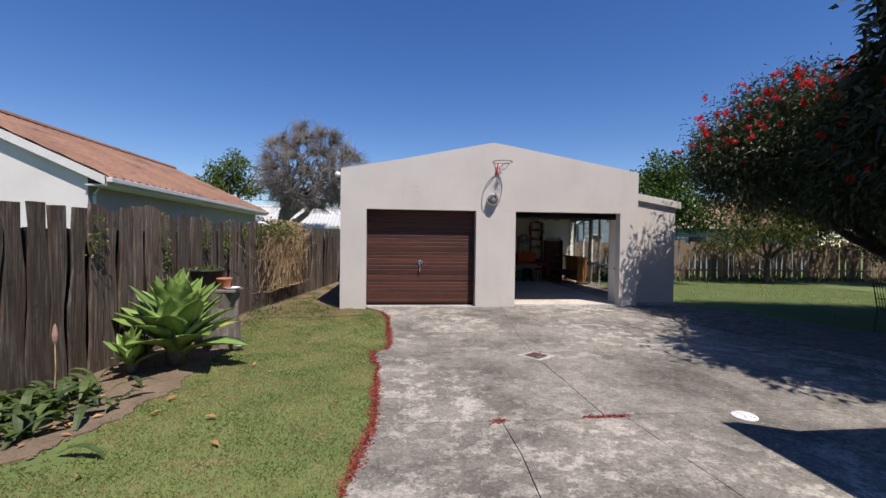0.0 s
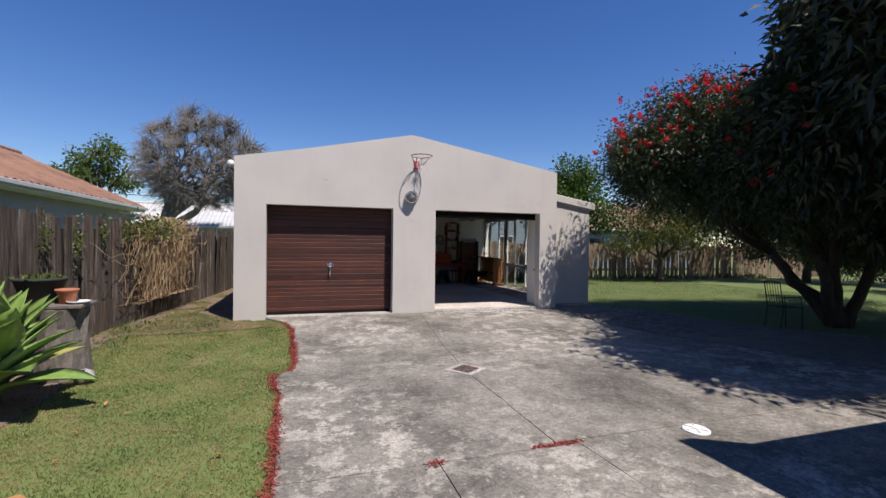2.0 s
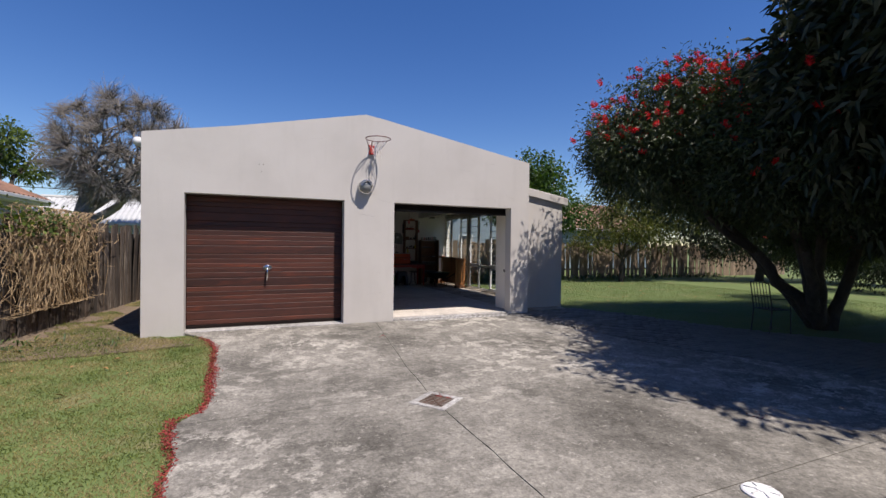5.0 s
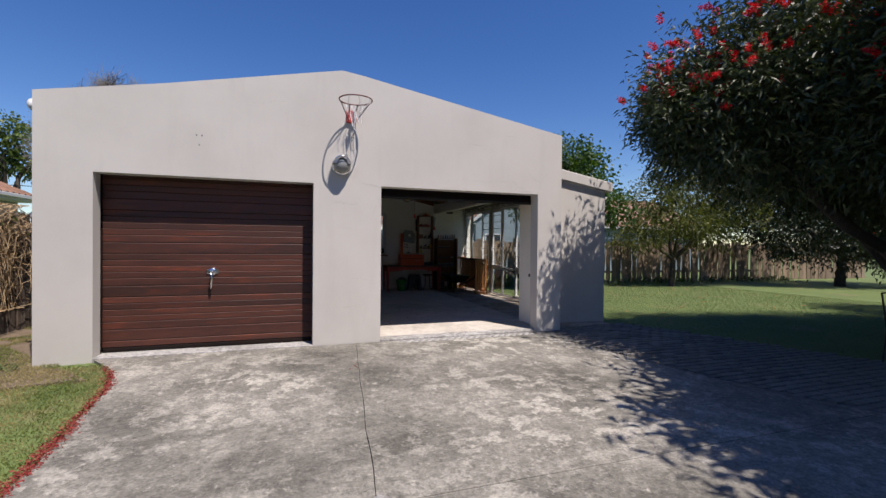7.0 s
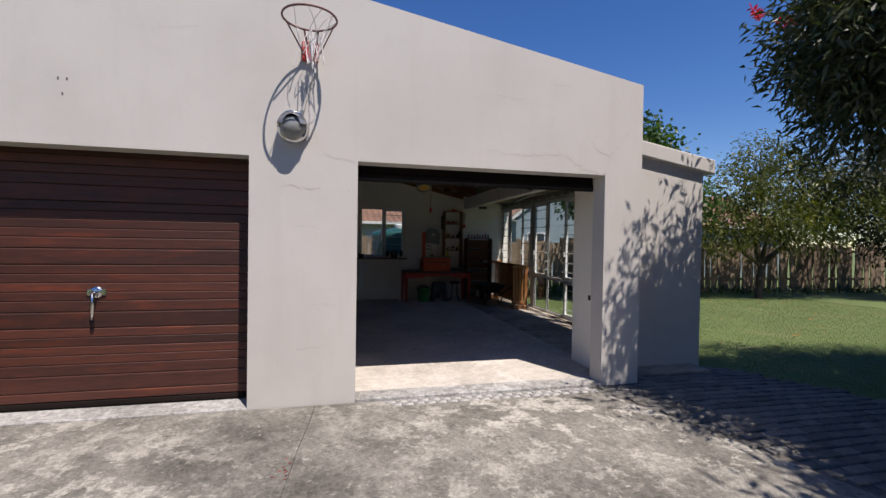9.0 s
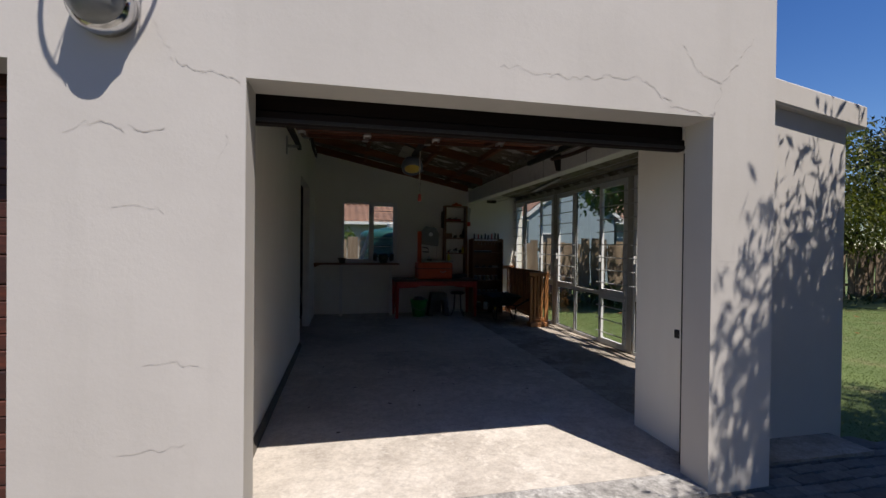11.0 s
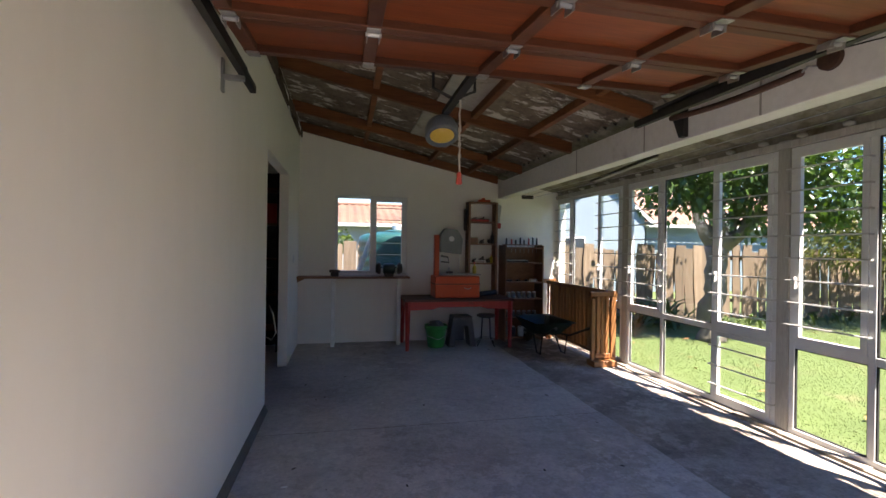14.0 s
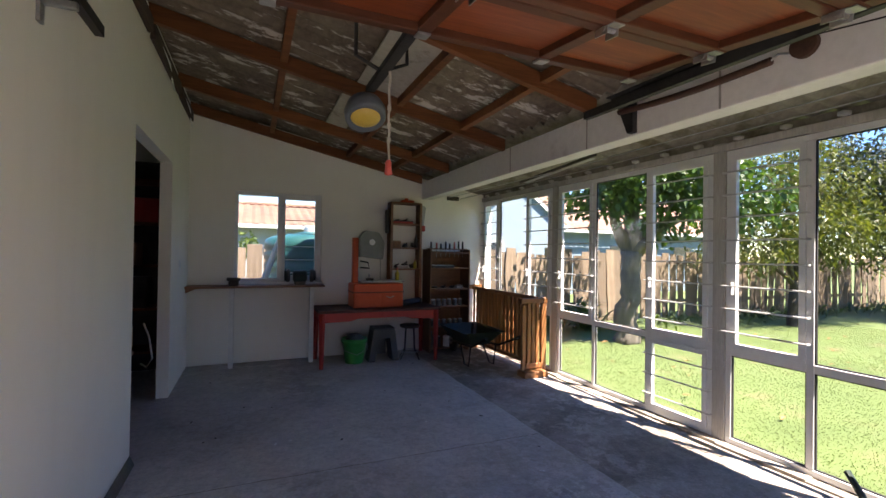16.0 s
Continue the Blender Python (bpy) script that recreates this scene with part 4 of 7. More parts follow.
def bare_tree():
    rng = np.random.default_rng(44)
    tree = thing("bare_tree", "large leafless grey tree with a dense net of twigs", "tree", at=(-6.2, 24.0, 0))
    core, rad = Vector((1.55, 0.0, 5.25)), Vector((3.0, 2.5, 2.65))

    def inside(d, t):
        return core + Vector((d[0] * rad.x, d[1] * rad.y, max(d[2], -0.85) * rad.z)) * t

    bm = bmesh.new()
    add_tube(bm, [(-1.2, 0, -0.1), (-0.95, 0, 0.7), (-0.55, 0.05, 1.4), (-0.05, 0, 2.05)], [0.42, 0.36, 0.32, 0.28], 9)
    forks = []
    for tip in ((1.3, 0.2, 4.0), (2.9, -0.3, 4.0), (0.2, 0.4, 4.6), (2.2, 0.5, 5.0), (0.9, -0.6, 5.2)):
        forks += limb(bm, (-0.08, 0, 2.0), tip, 0.22, 0.09, rng, 0.22, 7, 6)[3:]
    boughs = []
    for _ in range(110):
        end = inside(rand_dirs(rng, 1)[0], rng.uniform(0.45, 0.82))
        start = min((forks[int(rng.integers(0, len(forks)))] for _ in range(4)), key=lambda q: (q - end).length)
        boughs += limb(bm, start, end, 0.055, 0.022, rng, 0.25, 5, 5)[2:]
    part("trunk", bm, M["bark_pale"], tree, smooth=True)
    twigs = bmesh.new()
    near = np.array([tuple(b) for b in boughs])
    for _ in range(9000):
        d = rand_dirs(rng, 1)[0]
        end = inside(d, rng.uniform(0.55, 1.0) ** 0.6 * rng.uniform(0.90, 1.08) * (1.0 + 0.22 * noise.noise(Vector(d) * 2.2)))
        start = Vector(near[np.argmin(((near - np.array(end)) ** 2).sum(axis=1) + rng.uniform(0, 0.35, len(near)))])
        way = end - start
        if way.length > 1.3:
            end = start + way * (1.3 / way.length)
        mid = start.lerp(end, 0.5) + Vector(rng.normal(size=3)) * 0.10
        add_tube(twigs, [start, mid, end], [0.012, 0.008, 0.004], 3, False)
    part("twig_crown", twigs, M["bark_pale"], tree)
    return tree


bare_tree()


# ---- fittings of the garage front ----
def garage_door():
    door = thing("garage_door", "closed dark red-brown timber garage door with horizontal boards", "garage door", at=(0, 0, 0))
    x0, x1, y = -0.727, 1.767, 10.298
    for a, b in ((x0 - 0.06, x0 + 0.04), (x1 - 0.04, x1 + 0.06)):
        part("jamb", box(a, b, y + 0.034, y + 0.12, 0.135, 2.42, 0.004), M["door_dark"], door)
    part("head", box(x0 + 0.04, x1 - 0.04, y + 0.034, y + 0.12, 2.30, 2.42, 0.004), M["door_dark"], door)
    part("bottom_rail", box(x0, x1, y - 0.012, y + 0.05, 0.138, 0.19, 0.006), M["door_dark"], door)
    # one board mesh, shared
    h = 0.0775
    bm = prism([(0.0, 0.0), (-0.012, 0.003), (-0.015, 0.007), (-0.016, h - 0.006), (-0.013, h - 0.002), (-0.006, h), (0.03, h), (0.03, 0.0)], "x", x0, x1)
    bmesh.ops.recalc_face_normals(bm, faces=bm.faces)
    me = bpy.data.meshes.new("board")
    bm.to_mesh(me)
    bm.free()
    me.materials.append(M["door_wood"])
    z = 0.195
    for k in range(26):
        tall = {1: 1.84, 2: 1.24}.get(k % 6, 1.0)
        ob = new("board", me)
        ob.parent = door
        ob.matrix_basis = pose(0, y, z) @ Matrix.Diagonal((1, 1, tall, 1))
        z += h * tall
        if z > 2.34:
            break
    part("lock_plate", lathe([(0.052, 0), (0.052, 0.008), (0.042, 0.016), (0.024, 0.022)], 20, pose(0.50, y - 0.016, 1.135, 90, 0, 0)), M["chrome"], door, "chrome lock plate", True)
    part("keeper", box(0.425, 0.575, y - 0.032, y - 0.016, 1.105, 1.165, 0.008), M["chrome"], door)
    part("handle", tube([(0.50, y - 0.02, 1.135), (0.50, y - 0.075, 1.125), (0.495, y - 0.088, 1.05), (0.49, y - 0.07, 0.905)], [0.016, 0.019, 0.018, 0.014], 10), M["chrome"], door, "chrome pull handle", True)
    return door


garage_door()


def overhead_door():
    x0, x1 = 2.715, 5.255
    ang = math.degrees(math.atan2(0.22, 2.03))
    door = thing("overhead_door", "raised sectional timber door with varnished red-brown panels", "garage door")
    door.matrix_basis = pose(0, 10.42, 2.445, ang, 0, 0)
    stiles = [x0, 3.34, 3.985, 4.625, x1]
    n, L = 4, 2.04 / 4
    for s in range(n):
        a, b = s * L, (s + 1) * L
        for j in range(4):
            part("panel", box(stiles[j] + 0.02, stiles[j + 1] - 0.02, a + 0.05, b - 0.05, 0.018, 0.032), M["panel_wood"], door)
        for ya, yb in ((a + 0.003, a + 0.062), (b - 0.062, b - 0.003)):
            part("rail", box(x0, x1, ya, yb, -0.018, 0.034, 0.004), M["panel_rail"], door)
        for j, sx in enumerate(stiles):
            c = min(max(sx, x0 + 0.035), x1 - 0.035)
            part("stile", box(c - 0.032, c + 0.032, a + 0.063, b - 0.063, -0.016, 0.033, 0.003), M["panel_rail"], door)
    for s in range(1, n):
        for sx in stiles:
            c = min(max(sx, x0 + 0.045), x1 - 0.045)
            bm = box(c - 0.030, c + 0.030, s * L - 0.055, s * L + 0.030, -0.024, -0.019, 0.001)
            add_box(bm, c - 0.030, c - 0.025, s * L - 0.02, s * L + 0.05, -0.052, -0.022)
            add_box(bm, c + 0.025, c + 0.030, s * L - 0.02, s * L + 0.05, -0.052, -0.022)
            add_tube(bm, [(c - 0.035, s * L, -0.030), (c + 0.035, s * L, -0.030)], 0.011, 8)
            part("hinge", bm, M["galv"], door, "galvanised hinge plate")
    for sx in stiles:
        c = min(max(sx, x0 + 0.045), x1 - 0.045)
        part("hinge", box(c - 0.03, c + 0.03, 4 * L - 0.07, 4 * L - 0.005, -0.03, -0.019, 0.002), M["galv"], door, "galvanised hinge plate")
    part("top_board", box(x0, x1, 0.0, 2.04, 0.036, 0.05), M["door_wood"], door)
    return door


overhead_door()


def door_tracks():
    t = thing("door_tracks", "black steel tracks that carry the overhead door", "door track")
    for x, yb, zb, ux in ((2.635, 13.06, 2.665, 2.668), (5.335, 12.90, 2.590, 5.325)):
        part("upright_track", box(ux - 0.007, ux + 0.007, 10.28, 10.315, FL, 2.20, 0.004), M["black_steel"], t)
        d = Vector((0, yb - 10.40, 0.02))
        m = pose(x, 10.40, zb - 0.02, math.degrees(math.atan2(d.z, d.y)), 0, 0)
        bm = prism([(-0.018, 0.026), (-0.018, -0.024), (0.018, -0.024), (0.018, 0.026), (0.013, 0.026), (0.013, -0.019), (-0.013, -0.019), (-0.013, 0.026)], "y", 0, d.length)
        add_prism(bm, [(-0.034, 0.052), (-0.034, 0.047), (0.006, 0.047), (0.006, 0.030), (0.011, 0.030), (0.011, 0.052)], "y", 0.25, d.length - 0.22)
        bmesh.ops.transform(bm, matrix=m, verts=bm.verts)
        part("level_track", bm, M["black_steel"], t)
        if x < 3:
            for yy in (11.4, 12.72):
                zz = zb - 0.01
                bm = box(2.545, x + 0.02, yy - 0.014, yy + 0.014, zz - 0.058, zz - 0.030, 0.002)
                add_box(bm, 2.532, 2.545, yy - 0.02, yy + 0.02, zz - 0.13, zz + 0.06)
                part("bracket", bm, M["galv"], t, "perforated steel angle")
    part("lock_box", box(5.268, 5.284, 10.28, 10.315, 0.99, 1.045, 0.003), M["black_steel"], t)
    return t


door_tracks()
lead = thing("door_bottom_rail", "dark timber leading edge with a rubber seal under the lintel", "door rail")
part("rail", box(2.665, 5.285, 10.26, 10.325, 2.205, 2.275, 0.006), M["door_dark"], lead)
# Dark board fills the recess under the lintel in place of its shade.
part("upper_rail", box(2.665, 5.285, 10.28, 10.325, 2.278, 2.375, 0.006), M["door_dark"], lead)
part("seal", box(2.665, 5.285, 10.250, 10.2595, 2.215, 2.235, 0.002), M["rubber"], lead, "black rubber strip")


def door_opener():
    o = thing("door_opener", "ceiling door opener with an amber lamp and a steel rail", "door opener")
    part("drive_rail", box(-0.03, 0.03, 10.75, 13.38, 0, 0.035, 0.003, pose(3.985, 0, 2.70)), M["black_steel"], o)
    bm = lathe([(0.108, -0.012), (0.122, -0.024), (0.136, -0.012), (0.140, 0.04), (0.118, 0.10), (0.05, 0.14)], 28)
    bmesh.ops.transform(bm, matrix=pose(3.985, 13.50, 2.575, -27) @ Matrix.Diagonal((1.0, 1.05, 1.0, 1)), verts=bm.verts)
    part("housing", bm, M["opener_grey"], o, smooth=True)
    bm = lathe([(0.015, -0.042), (0.06, -0.036), (0.095, -0.018), (0.110, 0.0)], 28)
    bmesh.ops.transform(bm, matrix=pose(3.985, 13.50, 2.575, -27) @ Matrix.Diagonal((1.0, 0.9, 1.0, 1)), verts=bm.verts)
    part("lamp_lens", bm, M["lamp_amber"], o, "dull amber lens", True)
    for x in (3.83, 4.14):
        part("hanger", tube([(x, 13.1, 3.2), (x, 13.1, 2.80), (3.985, 13.1, 2.73)], 0.012, 6), M["black_steel"], o)
    rp = thing("release_cord", "pale rope with a red pull handle hanging from the opener", "rope")
    pts = [(4.0 + 0.004 * math.sin(k * 2.1), 12.98, 2.69 - k * 0.05) for k in range(11)]
    part("cord", tube(pts, 0.007, 6), M["rope"], rp)
    for z in (2.48, 2.38, 2.3):
        part("knot", lathe([(0.006, -0.02), (0.012, -0.008), (0.012, 0.008), (0.006, 0.02)], 8, pose(4.0, 12.98, z)), M["rope"], rp)
    part("pull_handle", lathe([(0.018, 0), (0.024, 0.01), (0.018, 0.05), (0.021, 0.07), (0.010, 0.085)], 12, pose(4.0, 12.98, 2.10)), M["red_plastic"], rp, "faded red plastic handle", True)


door_opener()


def roof_timbers():
    def top(x):
        return 3.63 - 0.2184 * (x - 2.40) - 0.035
    for y in (10.62, 12.05, 13.25, 14.60, 16.05, 17.085):
        r = thing("rafter", "orange-brown pine rafter under the old roof sheets", "rafter", "roof rafters")
        bm = prism([(2.535, top(2.535) - 0.135), (5.72, top(5.72) - 0.12), (5.72, top(5.72)), (2.535, top(2.535))], "y", y - 0.027, y + 0.027)
        part("beam", bm, M["rafter"], r)
    for x0, x1, y0, y1 in ((3.95, 4.53, 12.10, 13.21), (4.15, 4.53, 13.29, 14.55), (4.08, 4.32, 14.66, 15.99)):
        c = thing("roof_patch_board", "pale newer board patched under the old roof sheets", "board", "roof patches")
        part("board", prism([(x0, top(x0) - 0.012), (x1, top(x1) - 0.012), (x1, top(x1) + 0.002), (x0, top(x0) + 0.002)], "y", y0, y1), M["roof_patch"], c)
    for x in (3.52, 4.56, 5.22):
        p = thing("purlin", "brown pine purlin under the roof sheets", "purlin", "roof purlins")
        ys = [10.35, 10.62, 12.05, 13.25, 14.60, 16.05, 17.085]
        for a, b in zip(ys, ys[1:]):
            part("batten", box(x - 0.03, x + 0.03, a + 0.03, b - 0.03, top(x) - 0.075, top(x) - 0.002), M["rafter"], p)
    bm = box(5.745, 5.90, 10.95, BY, 2.505, 2.775, 0.006)
    b = thing("roof_beam", "thick white painted beam between garage and lean-to", "beam")
    part("beam", bm, M["white_paint"], b)
    for y in (12.25, 13.35, 14.5):
        part("joint_strip", box(5.741, 5.7465, y, y + 0.012, 2.51, 2.77), M["crack"], b)
    part("gusset", prism([(12.85, 2.52), (12.90, 2.52), (12.99, 2.73), (12.85, 2.73)], "x", 5.70, 5.742), M["black_steel"], b, "dark steel gusset plate")
    part("hanger_plate", box(5.735, 5.7445, 11.25, 11.31, 2.50, 2.78, 0.001), M["galv"], b)
    s = thing("door_spring", "rusty door spring with a black pulley along the beam", "spring")
    bm = bmesh.new()
    pts = [(5.655, 11.93 + 1.0 * k / 120, 2.64 + 0.03 * k / 120 - 0.02 * math.sin(math.pi * k / 120)) for k in range(121)]
    add_tube(bm, pts, [0.019 + 0.003 * (k % 2) for k in range(121)], 10)
    part("coil", bm, M["rust_steel"], s, smooth=True)
    part("pulley", lathe([(0.055, -0.014), (0.06, -0.012), (0.045, 0), (0.06, 0.012), (0.055, 0.014)], 20, pose(5.66, 11.79, 2.66, 0, 90, 0)), M["rust_steel"], s, smooth=True)
    part("hook", tube([(5.655, 11.935, 2.64), (5.655, 11.90, 2.662), (5.66, 11.86, 2.65), (5.66, 11.83, 2.66)], 0.006, 6), M["galv"], s)
    part("cable", tube([(5.66, 11.75, 2.69), (5.62, 10.6, 2.50)], 0.004, 5), M["black_steel"], s)
    # lines and pipes under the lean-to roof
    w = thing("wash_line", "thin wires strung under the lean-to roof", "wire")
    for x, z in ((6.2, 2.56), (6.35, 2.54)):
        part("wire", tube([(x, 10.74, z), (x, 14.0, z - 0.03), (x, BY, z)], 0.004, 4), M["galv"], w)
    part("hook", box(6.17, 6.38, BY - 0.03, BY, 2.52, 2.58, 0.004), M["dark_clutter"], w)
    rod = thing("stored_rods", "dark rods and tubes stored beside the white beam", "rod")
    part("rod", tube([(5.92, 13.25, 2.592), (6.08, 12.66, 2.588)], 0.018, 8), M["rubber"], rod, "black rod")
    part("rod", tube([(6.42, 15.35, 2.578), (6.16, 13.72, 2.582)], 0.016, 8), M["dark_clutter"], rod, "dark tube")
    part("strip", box(-0.03, 0.03, 0, 1.5, 0, 0.008, 0.001, pose(6.47, 15.30, 2.568, 0, 0, 171 - 0.6)), M["galv"], rod, "pale metal strip")
    c = thing("roof_cable", "loose white cable along the top of the wall", "cable")
    for y in (14.75, 16.15):
        part("wire", tube([(2.545, y, 3.50), (2.56, y + 0.05, 3.40), (2.575, y + 0.5, 3.36), (2.55, y + 0.85, 3.30), (2.56, y + 0.9, 3.24)], 0.008, 6), M["white_plastic"], c)
    # Dark strip set between the rafters where wall top and roof meet.
    wp = thing("wall_plate", "dark rough strip along the top of the wall", "timber")
    for a, b in ((10.66, 12.01), (12.09, 13.21), (13.29, 14.56), (14.64, 16.01), (16.09, 17.05)):
        part("plank", box(2.534, 2.572, a, b, 3.33 + 0.02 * math.sin(a * 5), 3.44, 0.004), M["wall_top_dark"], wp)
    # Dark fillet along the wall foot, in the same colour as the joints.
    sk = part("baseboard", prism([(2.532, FL), (2.565, FL), (2.535, FL + 0.07)], "y", 10.25, 14.26), M["grime"])
    structure(sk, "dark edge strip along the foot of the wall", "baseboard")


roof_timbers()


# ---- glazed side ----
def glazing(name, ya, yb, divs, barred, low, z_mid, label):
    """A white frame on x = 6.87 between ya and yb, split at divs; panes in barred open and have security bars."""
    win = tagged(new(name), label, "window", "", "structure")
    X0, X1, ZB, ZT = 6.848, 6.892, 0.165, 2.525
    ys = [ya] + list(divs) + [yb]
    part("frame_head", box(X0, X1, ya, yb, ZT - 0.045, ZT, 0.004), M["frame_white"], win)
    part("frame_sill", box(X0, X1, ya, yb, ZB, ZB + 0.045, 0.004), M["frame_white"], win)
    for i, y in enumerate(ys):
        a, b = (y, y + 0.045) if i == 0 else ((y - 0.045, y) if i == len(ys) - 1 else (y - 0.024, y + 0.024))
        part("frame_upright", box(X0 + 0.002, X1 - 0.002, a, b, ZB + 0.045, ZT - 0.045, 0.003), M["frame_white"], win)
    for i, (a, b) in enumerate(zip(ys, ys[1:])):
        a2, b2 = a + (0.045 if i == 0 else 0.024), b - (0.045 if i == len(ys) - 2 else 0.024)
        part("transom", box(X0 + 0.003, X1 - 0.003, a2, b2, z_mid - 0.03, z_mid + 0.03, 0.003), M["frame_white"], win)
        for k, (z0, z1) in enumerate(((ZB + 0.045, z_mid - 0.03), (z_mid + 0.03, ZT - 0.045))):
            bm = box(6.860, 6.877, a2, b2, z0, z0 + 0.009)
            add_box(bm, 6.860, 6.877, a2, b2, z1 - 0.009, z1)
            add_box(bm, 6.860, 6.877, a2, a2 + 0.009, z0 + 0.009, z1 - 0.009)
            add_box(bm, 6.860, 6.877, b2 - 0.009, b2, z0 + 0.009, z1 - 0.009)
            part("gasket", bm, M["rubber"], win, "black rubber seal")
            if i in barred and (k == 1 or i == low):
                s = 0.042
                bm = box(X0 - 0.010, X1 - 0.018, a2, b2, z0, z0 + s)
                add_box(bm, X0 - 0.010, X1 - 0.018, a2, b2, z1 - s, z1)
                add_box(bm, X0 - 0.010, X1 - 0.018, a2, a2 + s, z0 + s, z1 - s)
                add_box(bm, X0 - 0.010, X1 - 0.018, b2 - s, b2, z0 + s, z1 - s)
                part("sash", bm, M["frame_white"], win)
                nb = 8 if k == 1 else 3
                for q in range(nb):
                    z = z0 + (z1 - z0) * (q + 0.75) / (nb + 0.5)
                    bm = tube([(X0 - 0.045, a - 0.005, z), (X0 - 0.045, b + 0.005, z)], 0.0075, 6)
                    add_box(bm, X0 - 0.049, X0 + 0.004, a - 0.005, a + 0.004, z - 0.007, z + 0.007)
                    add_box(bm, X0 - 0.049, X0 + 0.004, b - 0.004, b + 0.005, z - 0.007, z + 0.007)
                    part("security_bar", bm, M["bar_paint"], win)
                if k == 1:
                    part("latch", box(X0 - 0.05, X0 - 0.014, b2 - 0.032, b2 - 0.018, 1.36, 1.46, 0.004), M["bar_paint"], win)
            pane = part("pane", box(6.866, 6.871, a2, b2, z0, z1), M["glass"], win)
            pane.visible_shadow = False
    return win


glazing("window_1", 15.245, 17.115, (15.83, 16.60), (0, 2), 2, 0.90, "white framed garden window with security bars at the far end")
glazing("window_2", 13.075, 15.135, (13.745, 14.49), (2, 0), 0, 0.90, "white framed full-height garden window with security bars")
glazing("window_3", 10.95, 12.965, (11.62, 12.37), (0, 2), None, 0.90, "white framed full-height garden window by the entrance")
for i, (a, b) in enumerate(((15.137, 15.243), (12.967, 13.073), (10.73, 10.948))):
    p = part("trim_post", box(6.838, 6.902, a, b, FL - 0.02, 2.60, 0.004), M["post_timber"])
    structure(p, "weathered white timber post between the garden windows", "post")
structure(part("trim_head", box(6.815, 6.925, 10.73, BY, 2.527, 2.585, 0.004), M["post_timber"]), "weathered timber plate over the garden windows", "trim")
structure(part("trim_closure", box(6.85, 6.90, 10.73, BY, 2.586, 2.645), M["lean_sheet"]), "mossy strip closing the roof waves over the windows", "trim")
rng = np.random.default_rng(8)
bm = bmesh.new()
y = 10.73
while y < BY - 0.05:
    l = min(rng.uniform(0.2, 0.6), BY - y)
    w = rng.uniform(0.0, 0.03)
    add_box(bm, 6.745 + w, 6.98, y, y + l - 0.004, 0.0, FL + rng.uniform(0.006, 0.022))
    y += l
structure(part("trim_kerb", bm, M["floor_side"]), "crumbling concrete kerb under the garden windows", "kerb")
rng2 = np.random.default_rng(9)
bm = bmesh.new()
for k in range(19):
    y = 10.8 + k * 0.34
    bmesh.ops.create_icosphere(bm, subdivisions=1, radius=0.032, matrix=pose(6.80, y, 2.602) @ Matrix.Diagonal((1.5, 1.3, 0.7, 1)))
structure(part("trim_filler", bm, M["post_timber"], smooth=True), "pale lumps of filler under the roof corrugations", "trim")


def back_window():
    win = tagged(new("window_4"), "small white window in the back wall with security bars", "window", "", "structure")
    y0, y1 = BY + 0.05, BY + 0.11
    f = 0.045
    for a, b, c, d in ((WX0, WX1, WZ0, WZ0 + f), (WX0, WX1, WZ1 - f, WZ1), (WX0, WX0 + f, WZ0 + f, WZ1 - f), (WX1 - f, WX1, WZ0 + f, WZ1 - f), (3.615, 3.675, WZ0 + f, WZ1 - f)):
        part("frame_rail", box(a + 0.001, b - 0.001, y0, y1, c + 0.001, d - 0.001, 0.003), M["frame_white"], win)
    bm = box(3.675, WX1 - f, y0 - 0.015, y1 - 0.02, WZ0 + f, WZ0 + f + 0.04)
    add_box(bm, 3.675, WX1 - f, y0 - 0.015, y1 - 0.02, WZ1 - f - 0.04, WZ1 - f)
    add_box(bm, 3.675, 3.715, y0 - 0.015, y1 - 0.02, WZ0 + f + 0.04, WZ1 - f - 0.04)
    add_box(bm, WX1 - f - 0.04, WX1 - f, y0 - 0.015, y1 - 0.02, WZ0 + f + 0.04, WZ1 - f - 0.04)
    part("sash", bm, M["frame_white"], win)
    for q in range(6):
        z = WZ0 + 0.12 + q * 0.185
        part("security_bar", tube([(3.65, y0 - 0.03, z), (WX1 - 0.02, y0 - 0.03, z)], 0.0065, 6), M["frame_white"], win)
    for a, b in ((WX0 + f, 3.615), (3.675, WX1 - f)):
        pane = part("pane", box(a, b, BY + 0.08, BY + 0.085, WZ0 + f, WZ1 - f), M["glass"], win)
        pane.visible_shadow = False
    part("window_sill", box(WX0 - 0.02, WX1 + 0.02, BY - 0.03, BY + 0.05, WZ0 - 0.035, WZ0, 0.004), M["white_paint"], win)


back_window()


